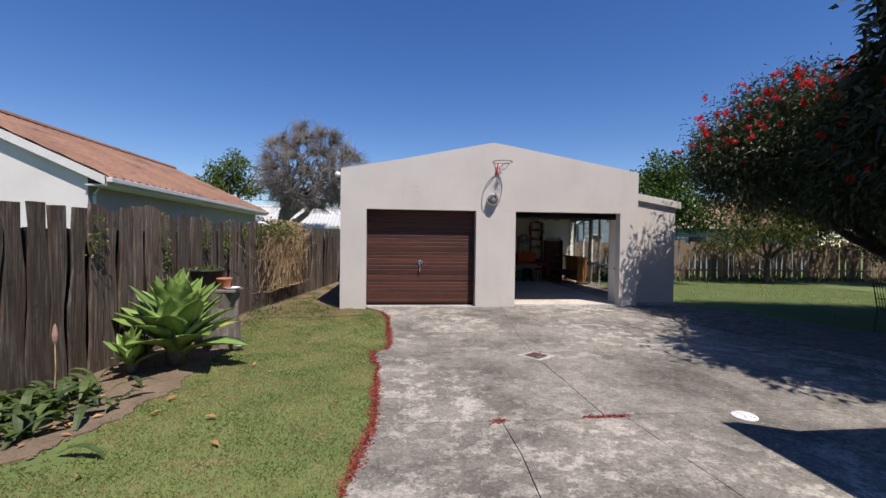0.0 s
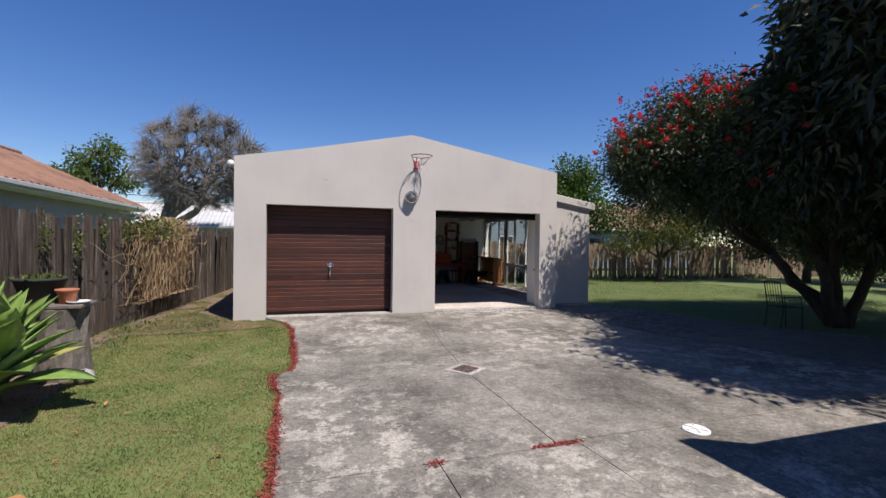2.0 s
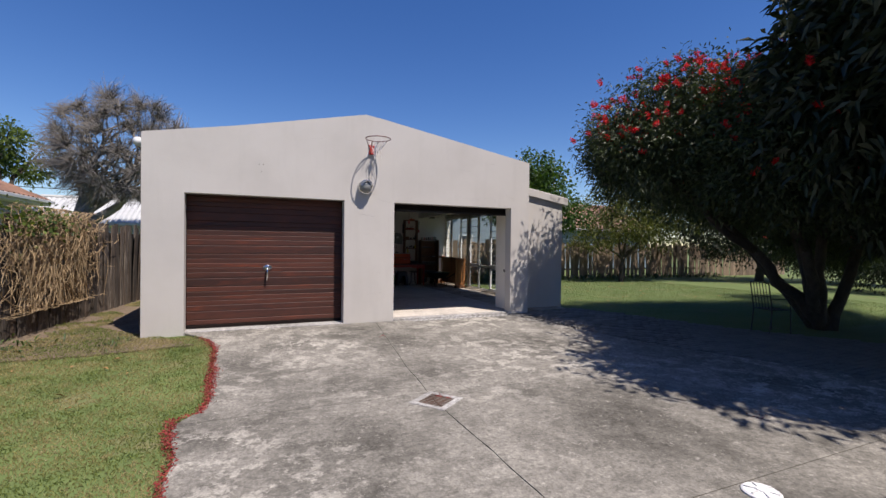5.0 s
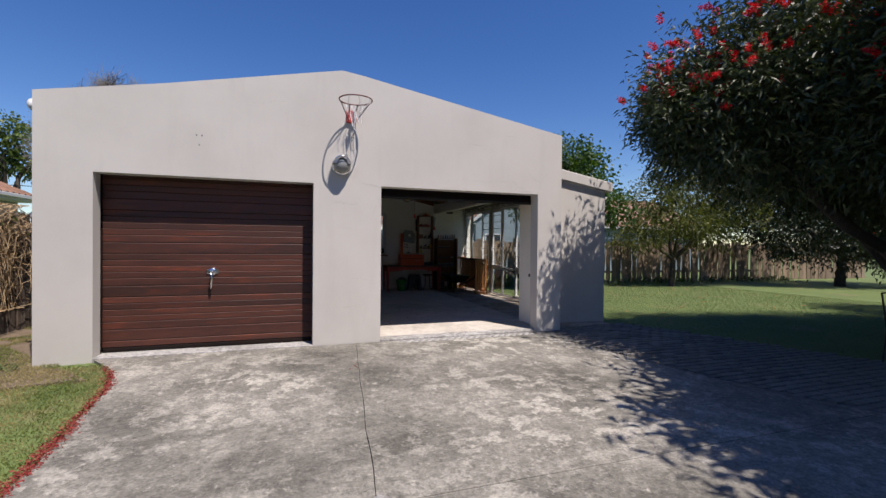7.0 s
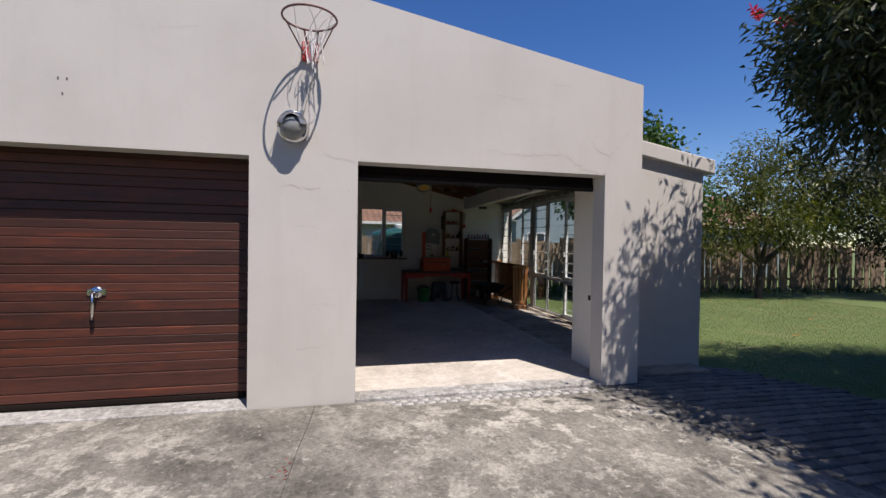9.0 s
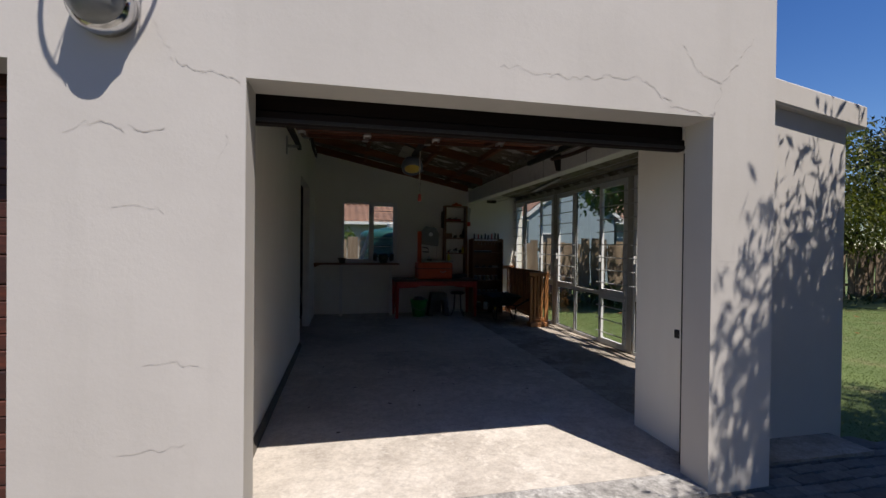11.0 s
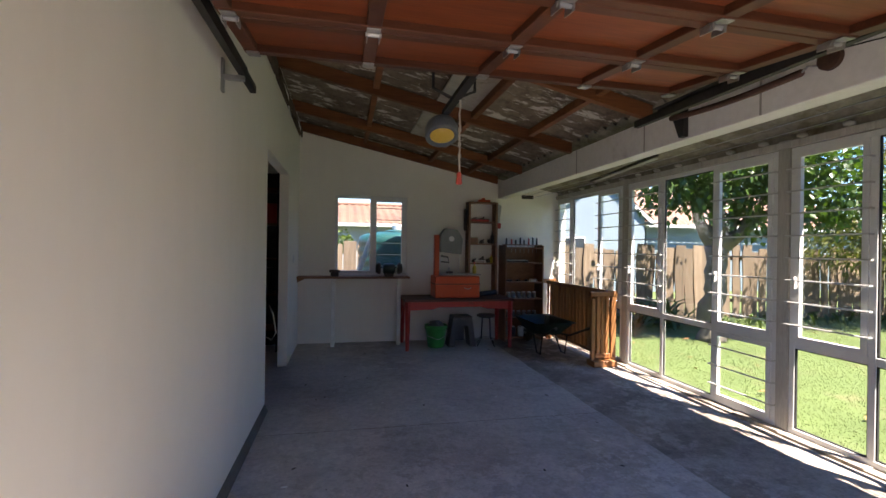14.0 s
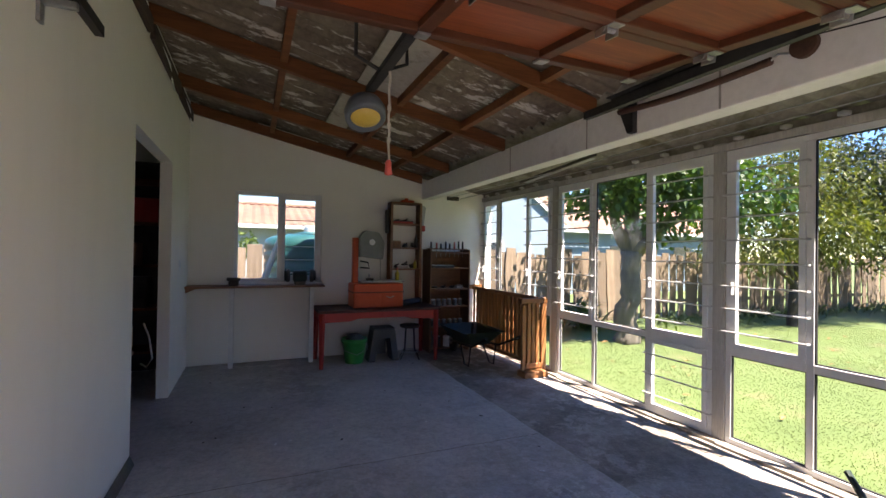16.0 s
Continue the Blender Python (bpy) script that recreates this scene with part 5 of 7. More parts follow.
def hoop_and_lamp():
    h = thing("basketball_hoop", "rusty basketball ring with a torn white net on the gable", "basketball hoop")
    c = Vector((2.285, 9.65, 3.42))
    bm = bmesh.new()
    add_tube(bm, torus_pts(c, 0.215, 30), 0.009, 8, False)
    part("ring", bm, M["hoop"], h, smooth=True)
    part("plate", box(2.20, 2.34, 9.975, 9.998, 3.20, 3.37, 0.004), M["red_paint"], h, "faded red backing plate")
    for s in (-1, 1):
        part("brace", tube([(c.x + s * 0.05, 9.98, 3.23), (c.x + s * 0.19, 9.72, c.z - 0.01)], 0.007, 6), M["hoop"], h)
        part("brace", tube([(c.x + s * 0.04, 9.98, 3.34), (c.x + s * 0.06, 9.84, c.z)], 0.008, 6), M["hoop"], h)
    rng = np.random.default_rng(3)
    bm = bmesh.new()
    n = 12
    for k in range(n):
        a = k * math.tau / n
        for s in (-1, 1):
            pts = []
            for q in range(6):
                t = q / 5
                r = 0.212 - 0.13 * t ** 0.7
                b = a + s * t * 0.75
                pts.append(c + Vector((r * math.cos(b), r * math.sin(b) + 0.10 * t, -0.17 * t)))
            if rng.random() < 0.34:
                add_tube(bm, pts, 0.0028, 4)
    for k in range(26):
        p = c + Vector((0.02 + rng.normal() * 0.04, 0.20 + rng.normal() * 0.04, -0.08 + rng.normal() * 0.03))
        add_tube(bm, [p, p + Vector((rng.normal() * 0.03, rng.normal() * 0.03, -0.12 - 0.1 * rng.random()))], 0.004, 4)
    part("net", bm, M["net"], h, "torn white net")
    l = thing("wall_light", "round chrome bulkhead lamp on a conduit below the hoop", "wall lamp")
    m = pose(2.135, 9.985, 2.59, 90, 0, 0)
    part("housing", lathe([(0.125, -0.012), (0.13, 0.03), (0.125, 0.06), (0.10, 0.085)], 28, m), M["chrome"], l, smooth=True)
    bm = lathe([(0.112, 0.055), (0.105, 0.10), (0.075, 0.145), (0.03, 0.165), (0.005, 0.168)], 28, m)
    part("lens", bm, M["lamp_glass"], l, "frosted glass dome", True)
    bm = bmesh.new()
    seg = [m @ Vector((0.118 * math.cos(a), 0.118 * math.sin(a), 0.07 + 0.075 * max(0, math.sin(a)))) for a in np.linspace(0, math.pi, 14)]
    add_tube(bm, seg, 0.012, 6)
    part("visor", bm, M["chrome"], l, smooth=True)
    bm = bmesh.new()
    V = [(0.13 * math.cos(a), 0.13 * math.sin(a)) for a in np.linspace(0.15, math.pi - 0.15, 14)]
    for r0, r1 in (((0.13, 0.06), (0.10, 0.15)),):
        prev = None
        for cx, cy in V:
            a = bm.verts.new(m @ Vector((cx, cy, 0.04)))
            b = bm.verts.new(m @ Vector((cx * 0.95, cy * 0.95, 0.13)))
            d = bm.verts.new(m @ Vector((cx * 0.55, cy * 0.75, 0.165)))
            if prev:
                bm.faces.new((prev[0], a, b, prev[1]))
                bm.faces.new((prev[1], b, d, prev[2]))
            prev = (a, b, d)
    part("hood", bm, M["galv"], l, smooth=True)
    part("conduit", tube([(2.20, 9.985, 2.70), (2.26, 9.985, 2.95), (2.30, 9.985, 3.10)], 0.010, 8), M["plaster_out"], l)
    part("gland", tube([(2.185, 9.985, 2.67), (2.21, 9.985, 2.76)], 0.018, 8), M["galv"], l)
    d = thing("eave_light", "white floodlight dish on the garage corner", "flood light")
    bm = lathe([(0.02, -0.03), (0.055, -0.005), (0.075, 0.025), (0.078, 0.032)], 20, pose(-1.40, 10.22, 3.11, -60, 25, 0))
    part("dish", bm, M["white_plastic"], d, smooth=True)
    part("arm", tube([(-1.30, 10.35, 3.02), (-1.40, 10.27, 3.08)], 0.014, 6), M["galv"], d)


hoop_and_lamp()


def cracks():
    """Fine cracks and patched scars in the front plaster."""
    rng = np.random.default_rng(15)
    wall = bpy.data.objects["wall_south"]

    def crack(x0, z0, dx, dz, n, w=0.0016):
        n *= 3
        w *= 0.8
        bm = bmesh.new()
        prev = None
        for k in range(n):
            x = x0 + dx * k / (n - 1) + 0.022 * noise.noise(Vector((x0 * 9 + k * 0.22, z0 * 7, 0))) + rng.normal() * 0.0008
            z = z0 + dz * k / (n - 1) + 0.034 * noise.noise(Vector((z0 * 9 + k * 0.22, x0 * 7, 4))) + rng.normal() * 0.0010
            ww = w * rng.uniform(0.35, 1.2)
            a, b = bm.verts.new((x, FY - 0.0022, z - ww)), bm.verts.new((x + ww * 0.4, FY - 0.0022, z + ww))
            if prev:
                bm.faces.new((prev[0], prev[1], b, a))
            prev = (a, b)
        part("crack", bm, M["crack"], wall)

    for c in ((5.241, 2.345, 0.064, 0.20, 10, 0.0026), (5.305, 2.545, 0.11, 0.14, 8, 0.0024), (5.415, 2.685, 0.11, 0.15, 7, 0.002), (5.305, 2.545, -0.135, 0.03, 7, 0.0026), (5.17, 2.573, -0.135, 0.175, 9, 0.002),
              (5.241, 2.35, -0.28, 0.052, 10, 0.0022), (4.961, 2.402, -0.175, 0.116, 8, 0.0022), (4.786, 2.518, -0.255, 0.0, 8, 0.0016), (4.531, 2.517, -0.31, -0.033, 9, 0.0018), (4.22, 2.484, -0.29, 0.041, 9, 0.0014),
              (2.673, 2.337, -0.148, 0.015, 6, 0.0022), (2.525, 2.352, -0.126, 0.045, 6, 0.002), (2.40, 2.397, -0.10, 0.20, 8, 0.0014), (2.366, 2.074, -0.154, 0.008, 6, 0.002), (2.212, 2.082, -0.10, 0.02, 5, 0.002), (2.112, 2.102, -0.14, -0.05, 6, 0.0014),
              (2.36, 1.72, -0.2, 0.01, 7, 0.0012), (2.50, 1.03, -0.22, 0.0, 7, 0.0012), (2.44, 0.66, -0.25, -0.02, 7, 0.0012), (2.62, 2.08, -0.04, -0.16, 6, 0.002), (4.05, 3.05, 0.28, 0.0, 8, 0.0018),
              (4.6, 3.22, 0.22, 0.02, 8, 0.0016), (3.35, 3.2, 0.04, 0.35, 10, 0.0014), (2.42, 3.0, 0.02, 0.45, 12, 0.0018), (1.0, 3.35, 0.4, 0.06, 10, 0.001), (5.3, 1.5, 0.3, 0.02, 9, 0.001), (5.32, 1.0, 0.28, -0.03, 8, 0.001)):
        crack(*c)
    for x, z in ((0.35, 2.86), (0.41, 2.86), (0.38, 2.74)):
        part("screw_hole", box(x, x + 0.012, FY - 0.003, FY + 0.01, z, z + 0.02), M["grime"], wall)


cracks()


# ---- workshop at the back of the garage ----
def worktable():
    t = thing("work_table", "old red painted wooden table with straight legs", "table")
    x0, x1, y0, y1, zt = 4.10, 5.74, 16.36, 17.05, 0.90
    part("tabletop", box(x0 - 0.02, x1 + 0.02, y0 - 0.02, y1, zt - 0.035, zt, 0.006), M["door_wood"], t, "worn dark red top")
    for x in (x0 + 0.03, x1 - 0.03):
        for y in (y0 + 0.03, y1 - 0.05):
            bm = bmesh.new()
            add_tube(bm, [(x, y, FL), (x, y, zt - 0.18), (x, y, zt - 0.036)], [0.026, 0.040, 0.042], 4)
            part("leg", bm, M["red_paint"], t)
    bm = prism([(x0 + 0.07, zt - 0.04), (x0 + 0.07, zt - 0.16), (x0 + 0.40, zt - 0.15), (x0 + 0.50, zt - 0.12), (x1 - 0.50, zt - 0.12), (x1 - 0.40, zt - 0.15), (x1 - 0.07, zt - 0.16), (x1 - 0.07, zt - 0.04)], "y", y0 + 0.02, y0 + 0.045)
    part("apron", bm, M["red_paint"], t)
    for x in (x0 + 0.03, x1 - 0.03):
        part("apron", box(x - 0.012, x + 0.012, y0 + 0.07, y1 - 0.09, zt - 0.15, zt - 0.04), M["red_paint"], t)


worktable()


def bandsaw():
    s = thing("band_saw", "small orange bench band saw with a grey wheel housing", "band saw")
    x0, x1, y0, y1, z = 4.56, 5.26, 16.52, 16.90, 0.90
    part("base", box(x0, x1, y0, y1, z, z + 0.33, 0.012), M["orange_paint"], s)
    for a, b in ((x0 + 0.03, x0 + 0.37), (x0 + 0.40, x1 - 0.03)):
        part("door", box(a, b, y0 - 0.008, y0 - 0.001, z + 0.03, z + 0.19, 0.004), M["orange_paint"], s)
    part("rim", box(x0 - 0.006, x1 + 0.006, y0 - 0.006, y1 + 0.006, z + 0.205, z + 0.218), M["door_wood"], s)
    part("handle", tube([(x1 - 0.25, y0 - 0.012, z + 0.155), (x1 - 0.20, y0 - 0.03, z + 0.135), (x1 - 0.14, y0 - 0.012, z + 0.155)], 0.007, 6), M["galv"], s)
    part("table", box(x0 + 0.10, x1 + 0.02, y0 + 0.02, y1 - 0.02, z + 0.345, z + 0.365, 0.004), M["galv"], s, "steel saw table")
    part("column", box(x0 + 0.01, x0 + 0.085, y0 + 0.12, y0 + 0.22, z + 0.33, z + 0.96, 0.008), M["orange_paint"], s)
    bm = prism([(x0 + 0.09, z + 0.70), (x0 + 0.42, z + 0.66), (x0 + 0.44, z + 0.90), (x0 + 0.36, z + 1.04), (x0 + 0.16, z + 1.06), (x0 + 0.085, z + 0.96)], "y", y0 + 0.06, y0 + 0.22)
    bmesh.ops.bevel(bm, geom=list(bm.edges), offset=0.012, segments=2, affect="EDGES")
    part("wheel_housing", bm, M["grey_paint"], s, "grey enamelled housing")
    part("badge", lathe([(0.042, 0), (0.042, 0.006)], 20, pose(x0 + 0.26, y0 + 0.06, z + 0.90, 90)), M["white_plastic"], s)
    part("blade", box(x0 + 0.40, x0 + 0.403, y0 + 0.13, y0 + 0.15, z + 0.36, z + 0.68), M["galv"], s)
    part("guide", tube([(x0 + 0.10, y0 + 0.08, z + 0.64), (x0 + 0.20, y0 + 0.05, z + 0.62), (x0 + 0.22, y0 + 0.05, z + 0.54), (x0 + 0.10, y0 + 0.08, z + 0.55)], 0.012, 6), M["rubber"], s)
    b = thing("oil_bottle", "small yellow oil bottle on the saw", "bottle")
    part("body", lathe([(0.025, 0), (0.03, 0.01), (0.03, 0.10), (0.012, 0.13), (0.012, 0.15)], 12, pose(5.21, 16.66, 1.265)), M["yellow_plastic"], b, smooth=True)
    part("cap", lathe([(0.014, 0), (0.01, 0.03)], 10, pose(5.21, 16.66, 1.417)), M["red_plastic"], b)
    v = thing("small_clamp", "dark metal clamp on the saw table", "clamp")
    part("body", box(4.76, 4.86, 16.62, 16.68, 1.266, 1.30, 0.006), M["dark_clutter"], v)
    part("screw", tube([(4.80, 16.65, 1.30), (4.80, 16.65, 1.36)], 0.01, 6), M["galv"], v)
    p = thing("pipe_offcut", "dark pipe lying on the table", "pipe")
    part("pipe", tube([(5.28, 16.6, 0.945), (5.66, 16.95, 0.945)], 0.042, 12), M["rubber"], p, smooth=True)


bandsaw()


def bench():
    b = thing("wall_bench", "narrow brown plank bench under the window on white legs", "bench")
    part("plank", box(2.535, 4.22, 16.80, BY - 0.032, 1.175, 1.205, 0.004), M["shelf_wood"], b)
    for x in (3.06, 4.05):
        part("leg", box(x - 0.03, x + 0.03, 16.82, 16.88, FL, 1.174, 0.004), M["white_paint"], b)
    part("bracket", prism([(2.54, 1.174), (2.66, 1.174), (2.54, 1.12)], "y", 16.83, 16.87), M["shelf_wood"], b)
    v = thing("bench_vice", "small black vice clamped to the bench", "vice")
    part("body", box(3.02, 3.14, 16.82, 16.90, 1.205, 1.27, 0.01), M["dark_clutter"], v)
    part("jaw", box(3.0, 3.16, 16.81, 16.86, 1.27, 1.31, 0.006), M["dark_clutter"], v)
    part("screw", tube([(3.08, 16.86, 1.17), (3.08, 16.86, 1.10)], 0.012, 8), M["galv"], v)
    g = thing("bench_grinder", "dark green bench grinder with two wheels", "grinder")
    part("motor", lathe([(0.06, -0.09), (0.085, -0.07), (0.085, 0.07), (0.06, 0.09)], 20, pose(3.90, 16.92, 1.32, 0, 90, 0)), M["barrow_green"], g, smooth=True)
    part("foot", box(3.83, 3.97, 16.86, 16.98, 1.205, 1.25, 0.008), M["dark_clutter"], g)
    for s in (-1, 1):
        w = part("guard", lathe([(0.085, -0.022), (0.09, 0), (0.085, 0.022)], 20, pose(3.90 + s * 0.155, 16.92, 1.33, 0, 90, 0)), M["dark_clutter"], g, smooth=True)
        part("wheel", lathe([(0.07, -0.015), (0.07, 0.015)], 20, pose(3.90 + s * 0.188, 16.92, 1.33, 0, 90, 0)), M["rubber"], g)
    k = thing("flat_bar", "grey steel bar lying on the bench", "bar")
    part("bar", box(3.2, 3.75, 16.9, 16.94, 1.205, 1.222, 0.002), M["galv"], k)
    e = thing("socket_box", "cream plastic socket box on the wall by the entrance", "socket")
    part("body", box(2.531, 2.568, 10.595, 10.685, 1.565, 1.705, 0.006), M["rope"], e)
    for zz in (1.605, 1.665):
        part("socket", box(2.568, 2.571, 10.615, 10.665, zz - 0.018, zz + 0.018, 0.001), M["white_plastic"], e)
    s = thing("light_switch", "white switch plate on the wall", "switch")
    part("plate", box(2.531, 2.54, 16.35, 16.43, 1.42, 1.54, 0.003), M["white_plastic"], s)
    part("rocker", box(2.54, 2.546, 16.375, 16.405, 1.45, 1.51, 0.002), M["white_plastic"], s)


bench()


def shelves():
    rng = np.random.default_rng(71)
    t = thing("tall_shelf", "tall narrow brown ladder shelf against the back wall", "shelf")
    x0, x1, y0, y1 = 5.20, 5.66, 16.92, BY - 0.004
    for x in (x0, x1):
        part("upright", box(x - 0.018, x + 0.018, y0, y1, 0.905, 2.42, 0.003), M["shelf_wood"], t)
    for z in (1.40, 1.72, 2.08, 2.40):
        part("board", box(x0 + 0.018, x1 - 0.018, y0, y1, z, z + 0.022), M["shelf_wood"], t)
    def lump(name, label, x, y, z, sx, sy, sz, mat, sub=1):
        ob = thing(name, label, "tool")
        bm = bmesh.new()
        bmesh.ops.create_icosphere(bm, subdivisions=sub, radius=1, matrix=pose(x, y, z + sz * 0.8, 0, 0, rng.uniform(0, 90)) @ Matrix.Diagonal((sx, sy, sz, 1)))
        for v in bm.verts:
            v.co += Vector(rng.normal(size=3)) * min(sx, sz) * 0.16
            v.co.z = max(v.co.z, z)
        part("body", bm, mat, ob)
        part("grip", tube([(x, y, z + sz), (x + sx * 0.5, y - 0.02, z + sz * 1.9)], min(sx, sz) * 0.25, 6), M["dark_clutter"], ob)
    for z, n in ((1.422, 3), (1.742, 3), (2.102, 2)):
        for k in range(n):
            lump("hand_tool", "dark greasy hand tool on the shelf", x0 + 0.1 + k * 0.13, 17.0, z, 0.06, 0.05, rng.uniform(0.03, 0.06), M["dark_clutter"])
    bm = box(5.36, 5.56, 16.95, 17.05, 2.422, 2.46, 0.008)
    o = thing("spirit_level", "orange tool lying on top of the shelf", "tool")
    part("body", bm, M["orange_paint"], o)
    part("knob", box(5.42, 5.47, 16.97, 17.03, 2.46, 2.49, 0.006), M["orange_paint"], o)
    h = thing("hanging_strap", "dark leather strap hanging from the shelf", "strap")
    part("strap", box(5.12, 5.179, 16.98, 17.02, 1.95, 2.30, 0.01), M["dark_clutter"], h)
    part("hook", tube([(5.15, 17.0, 2.30), (5.15, 17.0, 2.36), (5.19, 17.0, 2.36)], 0.006, 6), M["galv"], h)
    f = thing("hand_saw", "hand saw with a pale blade hanging by the beam", "saw")
    part("blade", prism([(5.70, 2.10), (5.76, 2.05), (5.80, 2.38), (5.72, 2.42)], "y", 17.085, 17.09), M["galv"], f)
    part("handle", box(5.70, 5.79, 17.07, 17.11, 2.0, 2.09, 0.01), M["red_paint"], f)
    # bookcase with jars
    b = thing("tool_cabinet", "open brown wooden cabinet of jars and hand tools", "cabinet")
    bx0, bx1, by0, by1, zt = 5.77, 6.44, 16.78, BY - 0.004, 1.72
    part("back", box(bx0 + 0.02, bx1 - 0.02, by1 - 0.012, by1, FL + 0.03, zt - 0.03), M["shelf_wood"], b)
    for x in (bx0, bx1 - 0.022):
        part("side", box(x, x + 0.022, by0, by1, FL, zt, 0.003), M["shelf_wood"], b)
    levels = [FL + 0.05, 0.52, 0.83, 1.10, 1.42, 1.66]
    for z in levels:
        part("shelf", box(bx0 + 0.022, bx1 - 0.022, by0 + 0.005, by1 - 0.012, z, z + 0.018), M["shelf_wood"], b)
    jar = thing("glass_jar", "dusty glass jar of screws", "jar", "jars in the cabinet", at=(5.86, 16.88, 0.538))
    part("glass", lathe([(0.032, 0), (0.036, 0.01), (0.036, 0.075), (0.028, 0.09)], 14), M["jar_glass"], jar, smooth=True)
    part("lid", lathe([(0.031, 0.09), (0.031, 0.105)], 14), M["galv"], jar, "dull metal lid")
    for z in (0.538, 0.848):
        for k in range(6):
            if z > 0.6 or k:
                copy_thing(jar, pose(5.86 + k * 0.092, 16.88 + rng.normal() * 0.01, z))
    for k, (mat, lab) in enumerate(((M["yellow_plastic"], "yellow paint tin"), (M["white_plastic"], "white paint tin"), (M["dark_plastic"], "dark paint tin"))):
        c = thing("paint_tin", lab + " on the bottom shelf", "tin", "paint tins")
        x = 6.28 - k * 0.17
        part("can", lathe([(0.062, 0), (0.062, 0.15), (0.056, 0.155)], 18, pose(x, 16.9, FL + 0.068)), mat, c, smooth=True)
        part("lid", lathe([(0.05, 0.155), (0.05, 0.162)], 18, pose(x, 16.9, FL + 0.068)), M["galv"], c)
    for k in range(8):
        s = thing("screwdriver", "screwdriver standing upright in the cabinet rack", "screwdriver", "tools in the rack")
        x = 5.84 + k * 0.075 + rng.normal() * 0.008
        hgt = rng.uniform(0.07, 0.13)
        part("grip", lathe([(0.010, 0), (0.016, 0.02), (0.014, hgt), (0.006, hgt + 0.01)], 8, pose(x, 16.90, 1.72)), (M["dark_clutter"], M["red_plastic"], M["barrow_green"], M["rubber"])[k % 4], s)
        part("shaft", tube([(x, 16.90, 1.60), (x, 16.90, 1.72)], 0.004, 5), M["galv"], s)
    rack = thing("tool_rack", "slim wooden rack along the cabinet top", "rack")
    part("strip", box(bx0, bx1, 16.86, 16.94, 1.72, 1.735), M["shelf_wood"], rack)
    for z, n in ((1.118, 4), (1.438, 3)):
        for k in range(n):
            lump("hand_tool", "dark greasy hand tool in the cabinet", bx0 + 0.12 + k * 0.15, 16.92, z, 0.065, 0.05, rng.uniform(0.02, 0.035), M["dark_clutter"])
    def bottle(name, label, x, y, z, r, h, mat, cap):
        ob = thing(name, label, "bottle")
        part("body", lathe([(r * 0.9, 0), (r, 0.006), (r, h * 0.62), (r * 0.4, h * 0.82), (r * 0.4, h * 0.9)], 12, pose(x, y, z)), mat, ob, smooth=True)
        part("cap", lathe([(r * 0.46, h * 0.9), (r * 0.42, h)], 10, pose(x, y, z)), cap, ob)
    def carton(name, label, x, y, z, w, dp, h, mat, lid):
        ob = thing(name, label, "box")
        part("body", box(x, x + w, y, y + dp, z, z + h, 0.003), mat, ob)
        part("lid", box(x - 0.003, x + w + 0.003, y - 0.003, y + dp + 0.003, z + h, z + h + 0.012, 0.002), lid, ob)
    carton("tin_box", "flat dark red tin on the tall shelf", 5.24, 16.94, 2.102, 0.30, 0.12, 0.03, M["red_paint"], M["dark_clutter"])
    carton("card_box", "small brown cardboard box on the tall shelf", 5.23, 16.94, 1.742, 0.12, 0.11, 0.09, M["shelf_wood"], M["rope"])
    bottle("spray_can", "black spray can on the tall shelf", 5.60, 16.97, 1.742, 0.03, 0.20, M["rubber"], M["dark_plastic"])
    bottle("glue_bottle", "small yellow glue bottle on the tall shelf", 5.59, 16.97, 1.422, 0.026, 0.14, M["yellow_plastic"], M["red_plastic"])
    carton("screw_box", "flat pale box of screws on the tall shelf", 5.30, 16.93, 1.422, 0.16, 0.10, 0.035, M["rope"], M["white_paint"])
    carton("tool_tray", "shallow dark steel tray in the cabinet", 5.82, 16.82, 1.438, 0.36, 0.20, 0.03, M["dark_clutter"], M["galv"])
    carton("sanding_block", "pale sanding block in the cabinet", 6.24, 16.84, 1.118, 0.10, 0.07, 0.04, M["rope"], M["shelf_wood"])
    bottle("turps_bottle", "clear bottle with a blue-grey cap in the cabinet", 5.84, 16.90, FL + 0.068, 0.045, 0.24, M["jar_glass"], M["opener_grey"])
    d = structure(part("trim_rail", box(6.45, 6.83, 17.085, BY - 0.002, 1.08, 1.15, 0.003), M["cot_wood"]), "brown wooden rail on the back wall", "trim")
    structure(part("trim_skirt", box(6.45, 6.83, 17.10, BY - 0.002, FL, FL + 0.09, 0.003), M["cot_wood"]), "brown wooden skirting", "trim")


shelves()


